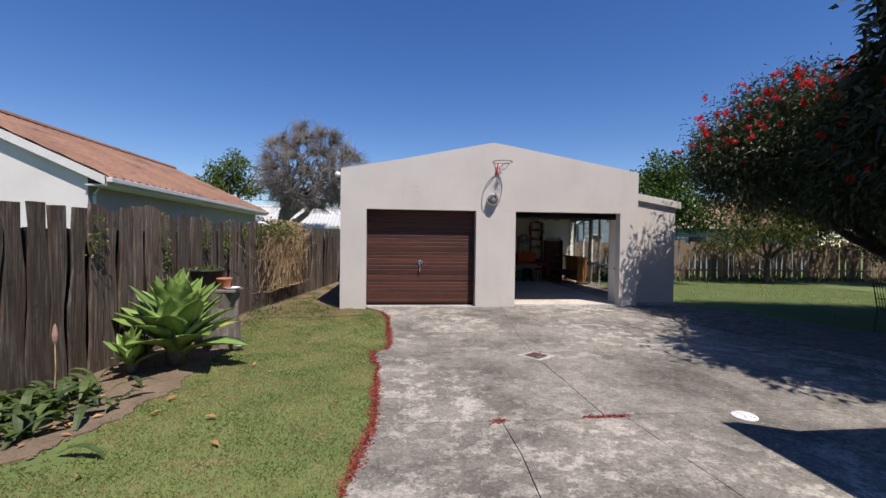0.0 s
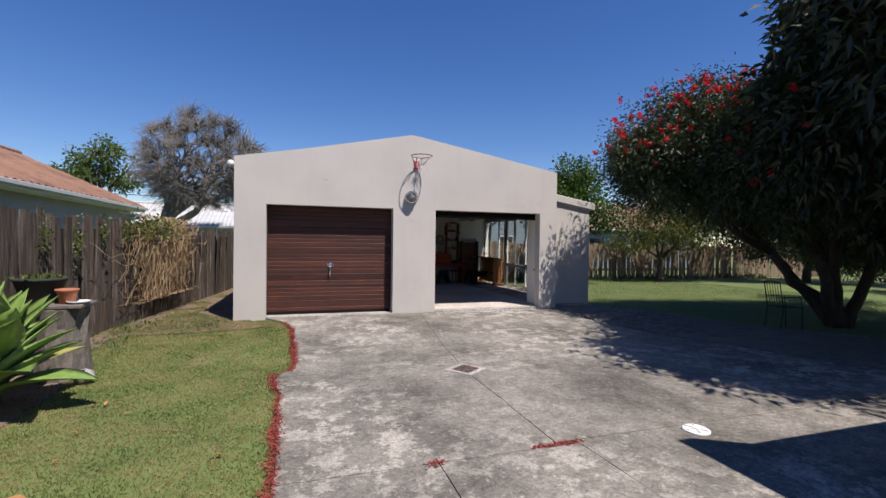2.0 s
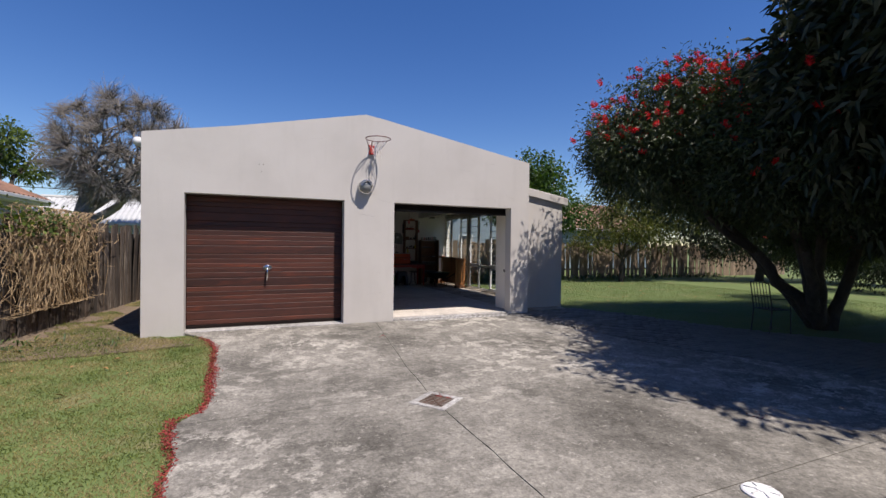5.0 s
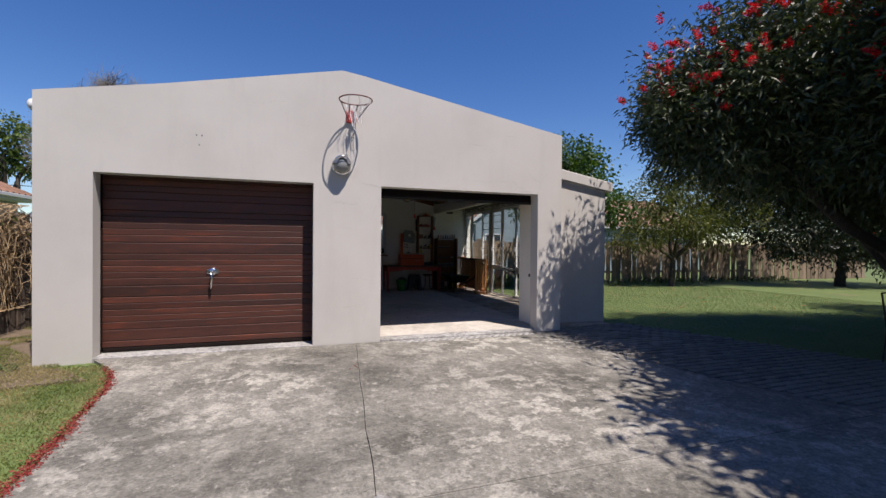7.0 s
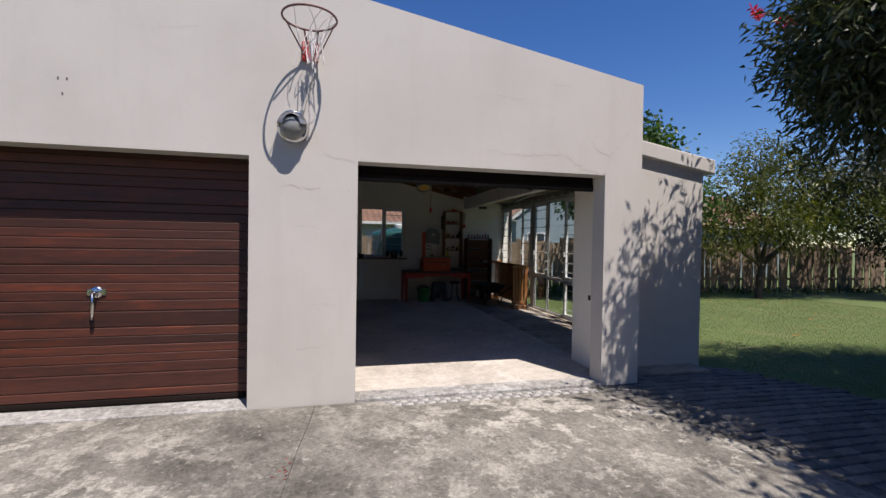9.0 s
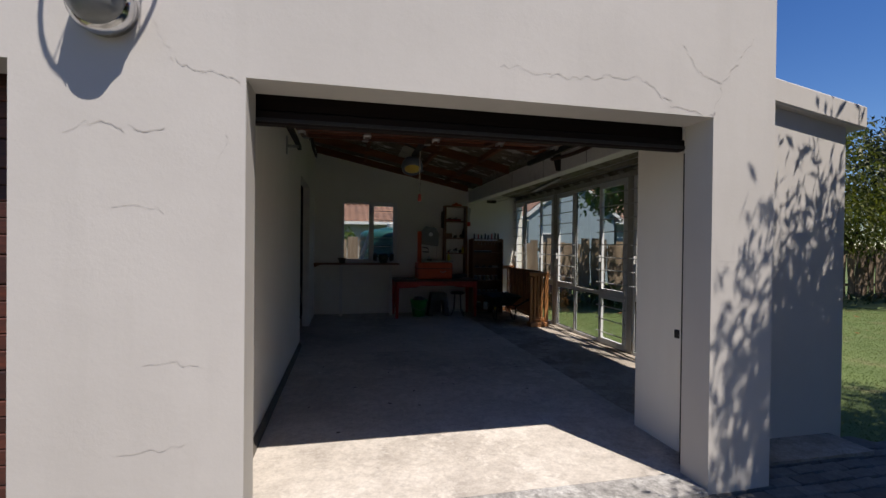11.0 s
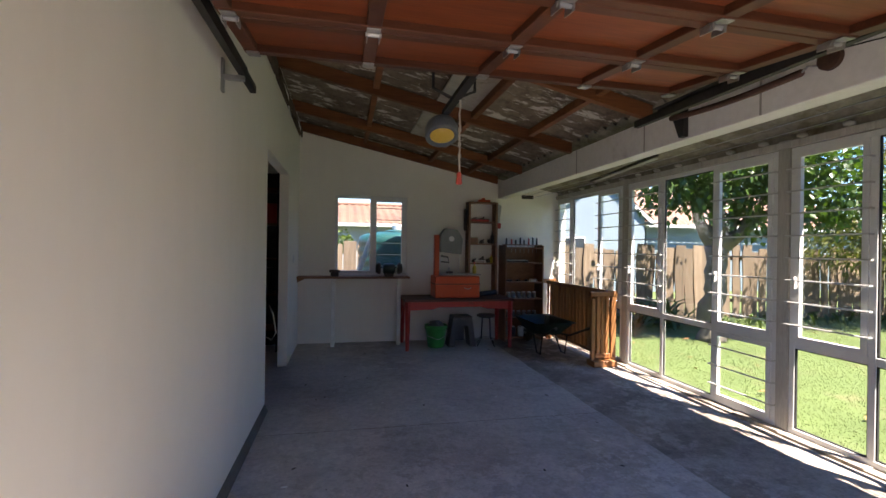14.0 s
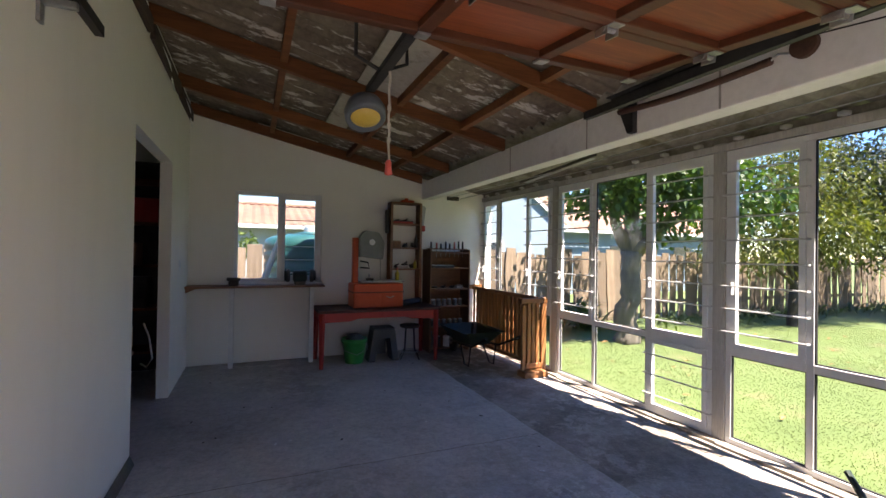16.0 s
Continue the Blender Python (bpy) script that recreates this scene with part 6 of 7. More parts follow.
def cot_panels():
    y0, y1 = 15.26, 16.98
    n = 17
    for x, shift, drop in ((6.60, 0.0, 0.0), (6.655, 0.048, 0.012)):
        c = thing("slatted_panel", "orange-brown slatted cot panel leaning by the garden window", "cot side", "cot panels")
        part("top_rail", box(x - 0.02, x + 0.02, y0, y1, 1.085 - drop, 1.135 - drop, 0.006), M["cot_wood"], c)
        part("bottom_rail", box(x - 0.02, x + 0.02, y0, y1, 0.24, 0.29, 0.006), M["cot_wood"], c)
        for y in (y0 + 0.02, y1 - 0.02):
            part("foot", box(x - 0.02, x + 0.02, y - 0.02, y + 0.02, FL - 0.005, 0.24, 0.003), M["cot_wood"], c)
        for k in range(n - (shift > 0)):
            y = y0 + 0.05 + shift + (y1 - y0 - 0.10) * k / (n - 1)
            part("slat", box(x - 0.009, x + 0.009, y - 0.026, y + 0.026, 0.29, 1.085 - drop, 0.002), M["cot_wood"], c)
    e = thing("cot_end", "orange-brown pine cot end standing on a block", "cot end")
    part("post", box(6.665, 6.735, 15.20, 15.25, 0.18, 1.12, 0.004), M["cot_wood"], e)
    part("post", box(6.38, 6.43, 15.20, 15.25, 0.22, 1.02, 0.004), M["cot_wood"], e)
    part("top_rail", box(6.36, 6.745, 15.195, 15.255, 1.05, 1.11, 0.004), M["cot_wood"], e, "pale worn top rail")
    part("bottom_rail", box(6.44, 6.66, 15.205, 15.245, 0.24, 0.30, 0.004), M["cot_wood"], e)
    for k in range(3):
        xx = 6.485 + k * 0.065
        part("slat", box(xx - 0.022, xx + 0.022, 15.215, 15.235, 0.30, 1.05, 0.002), M["cot_wood"], e)
    part("foot", box(6.36, 6.70, 15.10, 15.28, FL, FL + 0.075, 0.006), M["cot_wood"], e)


cot_panels()


def wheelbarrow():
    w = thing("wheelbarrow", "dark green wheelbarrow with black handles", "wheelbarrow")
    bm = bmesh.new()
    rings = []
    for z, a, b, c, d in ((0.42, 5.98, 6.34, 15.92, 16.42), (0.60, 5.86, 6.46, 15.74, 16.62), (0.615, 5.85, 6.47, 15.73, 16.63), (0.60, 5.88, 6.44, 15.76, 16.60), (0.435, 6.0, 6.32, 15.94, 16.40)):
        rings.append([bm.verts.new(p) for p in ((a, c, z), (b, c, z), (b, d, z), (a, d, z))])
    for a, b in zip(rings, rings[1:]):
        for k in range(4):
            bm.faces.new((a[k], a[(k + 1) % 4], b[(k + 1) % 4], b[k]))
    bm.faces.new(rings[0][::-1])
    bm.faces.new(rings[-1])
    bmesh.ops.bevel(bm, geom=[e for e in bm.edges if abs(e.verts[0].co.z - e.verts[1].co.z) > 0.05], offset=0.05, segments=2, affect="EDGES")
    part("tray", bm, M["barrow_green"], w)
    for s in (-1, 1):
        x = 6.16 + s * 0.17
        part("frame_bar", tube([(6.16 + s * 0.05, 16.75, 0.34), (x, 16.3, 0.40), (x + s * 0.03, 15.75, 0.44), (x + s * 0.08, 15.30, 0.62)], 0.016, 8), M["iron"], w)
        part("grip", tube([(x + s * 0.07, 15.38, 0.59), (x + s * 0.085, 15.26, 0.635)], 0.022, 8), M["rubber"], w)
        part("leg", tube([(x, 16.15, 0.41), (x + s * 0.02, 15.98, FL + 0.01), (x + s * 0.02, 15.86, FL + 0.01), (x + s * 0.02, 15.80, 0.43)], 0.013, 6), M["iron"], w)
    wheel = part("wheel", lathe([(0.10, -0.035), (0.16, -0.04), (0.185, 0), (0.16, 0.04), (0.10, 0.035)], 20, pose(6.16, 16.78, FL + 0.186, 0, 90, 0)), M["rubber"], w, smooth=True)
    part("hub", lathe([(0.03, -0.06), (0.09, -0.02), (0.09, 0.02), (0.03, 0.06)], 14, pose(6.16, 16.78, FL + 0.186, 0, 90, 0)), M["galv"], wheel)


wheelbarrow()


def small_things():
    b = thing("bucket", "bright green plastic bucket holding a dark bag under the table", "bucket", at=(4.60, 16.62, FL))
    b.scale = (1.12, 1.12, 1.12)
    part("body", lathe([(0.105, 0), (0.11, 0.01), (0.145, 0.27), (0.155, 0.275), (0.155, 0.30), (0.145, 0.30), (0.14, 0.285)], 24), M["green_plastic"], b, smooth=True)
    part("rim", lathe([(0.158, 0.255), (0.160, 0.275), (0.152, 0.275)], 24), M["green_plastic"], b)
    part("handle", tube([(-0.155, 0, 0.27), (-0.14, -0.09, 0.17), (0, -0.155, 0.12), (0.14, -0.09, 0.17), (0.155, 0, 0.27)], 0.005, 6), M["galv"], b)
    g = thing("cloth_bag", "dark rag heaped in the bucket", "rag", at=(4.60, 16.62, FL + 0.325))
    rng = np.random.default_rng(81)
    bm = bmesh.new()
    bmesh.ops.create_icosphere(bm, subdivisions=2, radius=0.13)
    for v in bm.verts:
        v.co = Vector((v.co.x, v.co.y, max(v.co.z * 0.6, -0.02))) + Vector(rng.normal(size=3)) * 0.012
    part("rag", bm, M["dark_plastic"], g)
    s = thing("plastic_stool", "dark grey moulded plastic step stool under the table", "stool", at=(5.0, 16.66, FL))
    s.scale = (1.12, 1.12, 1.06)
    bm = bmesh.new()
    add_box(bm, -0.135, 0.135, -0.12, 0.12, 0.40, 0.44, 0.012)
    part("seat", bm, M["dark_plastic"], s)
    for sx in (-1, 1):
        bm = prism([(sx * 0.19, 0), (sx * 0.115, 0), (sx * 0.075, 0.30), (sx * 0.075, 0.40), (sx * 0.135, 0.40)], "y", -0.12, 0.12)
        part("leg_panel", bm, M["dark_plastic"], s)
    part("front_panel", box(-0.075, 0.075, -0.115, -0.10, 0.30, 0.40), M["dark_plastic"], s)
    part("back_panel", box(-0.078, 0.078, 0.10, 0.115, 0.05, 0.40), M["dark_plastic"], s)
    t = thing("workshop_stool", "low iron stool with a round dark seat", "stool", at=(5.40, 16.62, FL))
    part("seat", lathe([(0.13, 0.44), (0.145, 0.45), (0.145, 0.475), (0.12, 0.485)], 20), M["dark_clutter"], t, smooth=True)
    for k in range(4):
        a = k * math.pi / 2 + 0.5
        part("leg", tube([(0.08 * math.cos(a), 0.08 * math.sin(a), 0.44), (0.10 * math.cos(a), 0.10 * math.sin(a), 0.12), (0.19 * math.cos(a), 0.19 * math.sin(a), 0.0)], 0.010, 6), M["iron"], t)
    bm = bmesh.new()
    add_tube(bm, torus_pts((0, 0, 0.10), 0.125, 20), 0.008, 6, False)
    part("foot_ring", bm, M["galv"], t)
    w = thing("garden_hose", "short green hose end by the window sill", "hose")
    part("hose", tube([(6.60, 11.92, FL + 0.02), (6.66, 12.0, FL + 0.10), (6.72, 12.1, FL + 0.19)], 0.02, 8), M["barrow_green"], w)
    # store seen through the inner doorway
    r = thing("storage_rack", "dark steel rack with boxes in the unlit bay", "rack")
    for x in (0.95, 1.60, 2.28):
        for y in (16.62, 17.06):
            part("upright", box(x, x + 0.04, y, y + 0.04, FL, 2.75), M["iron"], r)
    for z in (0.45, 0.95, 1.45, 1.95, 2.45):
        part("shelf", box(0.95, 2.32, 16.62, 17.10, z, z + 0.025), M["rafter"], r)
    # Added dark sheet hides the pale wall; its colour stands in for the bay's darkness.
    part("back_panel", box(0.95, 2.32, 17.102, 17.112, FL, 2.75), M["dark_clutter"], r)
    rng = np.random.default_rng(91)
    for z in (0.475, 0.975, 1.475, 1.975):
        x = 1.0
        while x < 2.0:
            w, h = rng.uniform(0.2, 0.4), rng.uniform(0.2, 0.4)
            bx = thing("storage_box", "dark cardboard box on the rack", "box", "boxes on the rack")
            part("body", box(x, min(x + w, 2.27), 16.66, 17.0, z, z + h, 0.006), (M["dark_clutter"], M["rubber"], M["red_paint"], M["shelf_wood"])[int(rng.integers(0, 4))], bx)
            part("flap", box(x, min(x + w, 2.27), 16.66, 16.82, z + h, z + h + 0.006), M["dark_clutter"], bx)
            x += w + 0.04
    rp = thing("rope_coil", "pale rope loop hanging in the doorway", "rope")
    part("rope", tube([(2.36, 15.55, 0.95), (2.42, 15.45, 0.85), (2.46, 15.40, 0.65), (2.40, 15.48, 0.55), (2.33, 15.60, 0.56)], 0.009, 8), M["rope"], rp, smooth=True)
    ch = thing("wooden_chest", "old brown wooden chest inside the doorway", "chest")
    part("body", box(1.75, 2.22, 15.05, 15.76, FL, 0.62, 0.008), M["shelf_wood"], ch)
    part("lid", box(1.73, 2.24, 15.03, 15.77, 0.622, 0.66, 0.006), M["shelf_wood"], ch)


small_things()


def floor_marks():
    rng = np.random.default_rng(91)
    pts = [(2.54 + k * 0.075, 13.70 + 0.012 * noise.noise(Vector((k * 0.4, 2, 0))) - 0.002 * k / 4) for k in range(41)]
    V, F = [], []
    for k, (x, y) in enumerate(pts):
        w = 0.0025 + 0.002 * abs(noise.noise(Vector((k * 0.7, 8, 0))))
        V += [(x, y - w, FL + 0.0015), (x, y + w, FL + 0.0015)]
    for k in range(len(pts) - 1):
        F.append((2 * k, 2 * k + 2, 2 * k + 3, 2 * k + 1))
    structure(raw("floor_joint", V, F, M["grime"]), "thin dirty cast joint across the garage floor", "joint")
    chip = bpy.data.meshes.new("floor_chip")
    chip.from_pydata([(-0.02, -0.006, 0), (0.018, -0.009, 0), (0.022, 0.006, 0), (-0.012, 0.010, 0), (0.0, 0.0, 0.007)], [], [(0, 1, 4), (1, 2, 4), (2, 3, 4), (3, 0, 4)])
    pale = chip.copy()
    chip.materials.append(M["dark_clutter"])
    pale.materials.append(M["white_paint"])
    for k in range(46):
        white = k % 5 == 0
        ob = tagged(new("floor_chip", pale if white else chip), "small pale chip of plaster on the floor" if white else "small dark crumb of dirt on the floor", "debris", "crumbs on the floor")
        s = rng.uniform(0.3, 1.1)
        ob.matrix_basis = pose(rng.uniform(2.7, 5.4), rng.uniform(11.2, 16.6), FL, 0, 0, rng.uniform(0, 360)) @ Matrix.Diagonal((s, s, s, 1))


floor_marks()


# ---- neighbouring houses ----
def gable_house(name, label, x0, x1, xr, y0, y1, ze, zr, wall, gable, roof, over=0.35, pitch=0.30):
    """A house whose ridge runs along y at xr; eaves at x0 and x1."""
    h = thing(name, label, "house")
    slope0, slope1 = (zr - ze) / (xr - x0), (zr - ze) / (x1 - xr)
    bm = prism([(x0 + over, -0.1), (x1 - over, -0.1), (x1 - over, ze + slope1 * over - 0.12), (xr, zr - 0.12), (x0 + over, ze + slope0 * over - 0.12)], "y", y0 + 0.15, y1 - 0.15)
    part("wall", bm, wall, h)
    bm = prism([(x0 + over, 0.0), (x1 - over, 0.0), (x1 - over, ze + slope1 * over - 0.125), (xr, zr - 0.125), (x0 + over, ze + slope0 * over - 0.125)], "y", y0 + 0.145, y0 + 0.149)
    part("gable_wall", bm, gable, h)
    for xa in (x0, x1):
        V, F = [], []
        n = int(abs(y1 - y0) / (pitch / 6))
        rows = 14
        for r in range(rows + 1):
            t = r / rows
            for k in range(n + 1):
                y = y0 + (y1 - y0) * k / n
                V.append((xa + (xr - xa) * t, y, ze + (zr - ze) * t + 0.022 * math.sin(y * math.tau / pitch) + 0.02 * (r % 2)))
        for r in range(rows):
            for k in range(n):
                F.append((r * (n + 1) + k, r * (n + 1) + k + 1, (r + 1) * (n + 1) + k + 1, (r + 1) * (n + 1) + k))
        raw("roof", V, F, roof, h)
        s = 1 if xa == x1 else -1
        part("gutter", box(min(xa, xa + s * 0.11), max(xa, xa + s * 0.11), y0, y1, ze - 0.13, ze - 0.03, 0.01), M["gutter"], h)
        part("fascia", box(min(xa - s * 0.03, xa - s * 0.005), max(xa - s * 0.03, xa - s * 0.005), y0, y1, ze - 0.20, ze - 0.02), M["gutter"], h)
        part("soffit", box(min(xa - s * over, xa - s * 0.03), max(xa - s * over, xa - s * 0.03), y0 + 0.05, y1 - 0.05, ze - 0.20, ze - 0.17), M["gutter"], h)
        for yy in (y0, y1 - 0.03):
            bm = prism([(xa, ze - 0.20), (xa, ze - 0.02), (xr, zr - 0.02), (xr, zr - 0.20)], "y", yy, yy + 0.03)
            part("barge_board", bm, M["gutter"], h)
    part("ridge", tube([(xr, y0, zr + 0.02), (xr, y1, zr + 0.02)], 0.09, 8), roof, h)
    return h


# Body walls take the darker, bluer plaster; only the thin gable skin is white.
left_house = gable_house("neighbour_house", "neighbouring house with a white gable, greyer sides and a faded terracotta roof behind the fence", -14.0, -6.0, -10.0, 9.7, 20.9, 2.90, 4.72, M["house_grey"], M["house_white"], M["tile_roof"], 0.45)
part("downpipe", tube([(-6.2, 9.95, 2.80), (-6.42, 10.0, 2.55), (-6.42, 10.0, 0.0)], 0.035, 8), M["gutter"], left_house)
back_house = gable_house("garden_house", "pale blue house with a white barge board beyond the garden fence", 10.3, 14.9, 12.6, 25.0, 31.0, 2.85, 4.6, M["house_blue"], M["house_blue"], M["tile_brown"], 0.3)
w = part("window", box(11.2, 12.0, 25.10, 25.14, 1.35, 2.1), M["window_dark"], back_house)
part("frame", box(11.15, 12.05, 25.12, 25.142, 1.30, 2.15), M["frame_white"], back_house)


def long_house(name, label, x0, x1, y0, ye, zr, ze, wall, roof, pitch=0.30, doors=()):
    """A house whose ridge runs along x; the near slope rises from y0 to the ridge."""
    h = thing(name, label, "house")
    yr = (y0 + ye) / 2
    part("wall", prism([(y0 + 0.35, -0.1), (ye - 0.35, -0.1), (ye - 0.35, ze), (yr, zr - 0.12), (y0 + 0.35, ze)], "x", x0 + 0.2, x1 - 0.2), wall, h)
    for yy in (y0, ye):
        V, F = [], []
        n = int((x1 - x0) / (pitch / 5))
        rows = 10
        for r in range(rows + 1):
            t = r / rows
            for k in range(n + 1):
                x = x0 + (x1 - x0) * k / n
                V.append((x, yy + (yr - yy) * t, ze + (zr - ze) * t + 0.025 * math.sin(x * math.tau / pitch) + 0.025 * (r % 2)))
        for r in range(rows):
            for k in range(n):
                F.append((r * (n + 1) + k, r * (n + 1) + k + 1, (r + 1) * (n + 1) + k + 1, (r + 1) * (n + 1) + k))
        raw("roof", V, F, roof, h)
    part("ridge", tube([(x0, yr, zr + 0.02), (x1, yr, zr + 0.02)], 0.09, 8), roof, h)
    part("gutter", box(x0, x1, y0 - 0.10, y0, ze - 0.14, ze - 0.02, 0.01), M["gutter"], h)
    for x in (x0, x1 - 0.03):
        part("barge_board", prism([(y0, ze - 0.2), (y0, ze), (yr, zr), (ye, ze), (ye, ze - 0.2), (yr, zr - 0.2)], "x", x, x + 0.03), M["gutter"], h)
    for d in doors:
        part("window", box(d, d + 1.1, y0 + 0.32, y0 + 0.349, 1.1, 2.1), M["window_dark"], h)
    return h


long_house("brown_roof_house", "low house with a brown tiled roof beyond the garden fence", 15.0, 27.0, 25.5, 33.5, 4.7, 2.75, M["house_blue"], M["tile_brown"], doors=(18, 22))
long_house("red_roof_house", "house with a pale red tiled roof behind the garage", -1.5, 9.0, 26.5, 34.0, 3.55, 2.55, M["house_grey"], M["tile_roof"], doors=(1.0, 5.0))
long_house("white_roof_shed", "low shed with a white corrugated roof behind the fence", -9.5, -3.2, 27.5, 33.0, 3.75, 2.45, M["house_white"], M["white_sheet"], 0.22)


def water_tank():
    t = thing("water_tank", "dark green plastic rain tank behind the back window", "water tank", at=(4.40, 18.95, 0.0))
    t.scale = (1, 1, 0.93)
    prof = [(0.90, 0.0), (0.92, 0.05)]
    for k in range(9):
        z = 0.15 + k * 0.2
        prof += [(0.92, z), (0.895, z + 0.05), (0.92, z + 0.10)]
    prof += [(0.90, 2.0), (0.80, 2.06), (0.30, 2.16)]
    part("body", lathe(prof, 40), M["tank"], t, smooth=True)
    part("lid", lathe([(0.25, 2.16), (0.25, 2.26), (0.22, 2.28)], 24), M["white_plastic"], t, "white screw lid")
    f = thing("rear_fence", "rough timber panels behind the garage", "fence")
    for k in range(22):
        x = 0.4 + k * 0.31
        part("plank", box(x, x + 0.29, 20.3, 20.33, -0.05, 1.74 + 0.05 * math.sin(k * 2.3), 0.004), M["fence_back"], f)
    b = thing("leaning_pole", "pale timber pole leaning on the tank", "pole")
    part("pole", tube([(3.05, 18.2, 0.03), (3.75, 18.05, 2.0)], 0.05, 8), M["post_timber"], b)
    h = round_tree("rear_hedge", "small green shrub behind the rear fence", (2.0, 21.6, 0), 1.2, 0.08, [(0, 0, 1.75, 0.9, 0.4, 0.25), (1.0, 0, 1.8, 0.6, 0.3, 0.2)], 40, 24, 0.12, 0.12, 0.07, M["leaf_vine"], 36)


water_tank()


# ---- patio of the house, whose roof throws the near shadow ----
def patio():
    p = thing("patio_roof", "flat patio roof on the house side with a pale fascia", "roof")
    bm = bmesh.new()
    add_prism(bm, [(3.57, 2.32), (3.72, 2.32), (4.12, 2.10), (9.0, 2.10), (9.0, -3.0), (3.57, -3.0)], "z", 2.66, 2.72)
    part("sheet", bm, M["gutter"], p)
    part("fascia", box(4.15, 9.0, 2.075, 2.099, 2.52, 2.66), M["gutter"], p)
    part("fascia", box(3.575, 3.60, -3.0, 2.0, 2.52, 2.659), M["gutter"], p)
    for x, y in ((4.35, 1.9), (8.6, 1.9)):
        part("post", box(x - 0.06, x + 0.06, y - 0.06, y + 0.06, 0.0, 2.659, 0.006), M["gutter"], p)
    w = thing("patio_wall", "low grey plastered garden wall with a rounded end", "garden wall")
    bm = box(3.86, 8.9, 2.30, 2.55, -0.1, 1.10)
    bmesh.ops.bevel(bm, geom=list(bm.edges), offset=0.04, segments=3, affect="EDGES")
    part("wall", bm, M["plaster_out"], w)
    part("pipe", tube([(3.83, 2.6, 0.60), (8.8, 2.6, 0.60)], 0.022, 10), M["white_plastic"], w, "white water pipe")
    # Unseen house added behind the camera; it blocks low sky and deepens ground shade.
    h = thing("main_house", "unseen plain plastered house with a tiled roof, added to block low sky", "house")
    part("wall", box(-5.0, 13.0, -9.6, -3.2, -0.1, 2.9), M["plaster_out"], h)
    part("side_wall", box(9.05, 9.25, -3.2, 1.6, -0.1, 2.64), M["plaster_out"], h)
    part("roof", prism([(-9.9, 2.9), (-2.9, 2.9), (-2.9, 2.98), (-6.4, 4.9), (-9.9, 2.98)], "x", -5.3, 13.3), M["tile_roof"], h)


patio()

# ---- things on the drive and lawn ----
d = thing("drain_grate", "iron drain grating set in a pale concrete surround in the drive", "drain", at=(1.97, 6.075, gz(1.97, 6.075) + 0.004), turn=37)
d.matrix_basis = d.matrix_basis @ Matrix.Diagonal((0.74, 0.80, 1.0, 1.0))
for a, b, c, e in ((-0.27, 0.27, -0.25, -0.17), (-0.27, 0.27, 0.17, 0.25), (-0.27, -0.19, -0.17, 0.17), (0.19, 0.27, -0.17, 0.17)):
    part("surround", box(a, b, c, e, -0.04, 0.008, 0.004), M["sill"], d)
part("pit", box(-0.19, 0.19, -0.17, 0.17, -0.045, -0.012), M["rubber"], d)
for k in range(7):
    x = -0.165 + k * 0.055
    part("bar", box(x - 0.012, x + 0.012, -0.168, 0.168, -0.010, 0.004, 0.002), M["rust_steel"], d)
for y in (-0.085, 0.0, 0.085):
    part("cross_bar", box(-0.188, 0.188, y - 0.010, y + 0.010, -0.012, 0.002), M["rust_steel"], d)
c = thing("white_cover", "round white plastic cover on the drive", "cover", at=(3.27, 3.77, gz(3.27, 3.77) + 0.004))
part("disc", lathe([(0.112, 0), (0.112, 0.010), (0.100, 0.018), (0.095, 0.015), (0.03, 0.02), (0.03, 0.028)], 28), M["white_plastic"], c, smooth=False)
for k in range(6):
    part("rib", box(0.03, 0.094, -0.006, 0.006, 0.018, 0.025, 0, pose(0, 0, 0, 0, 0, k * 60)), M["gutter"], c)


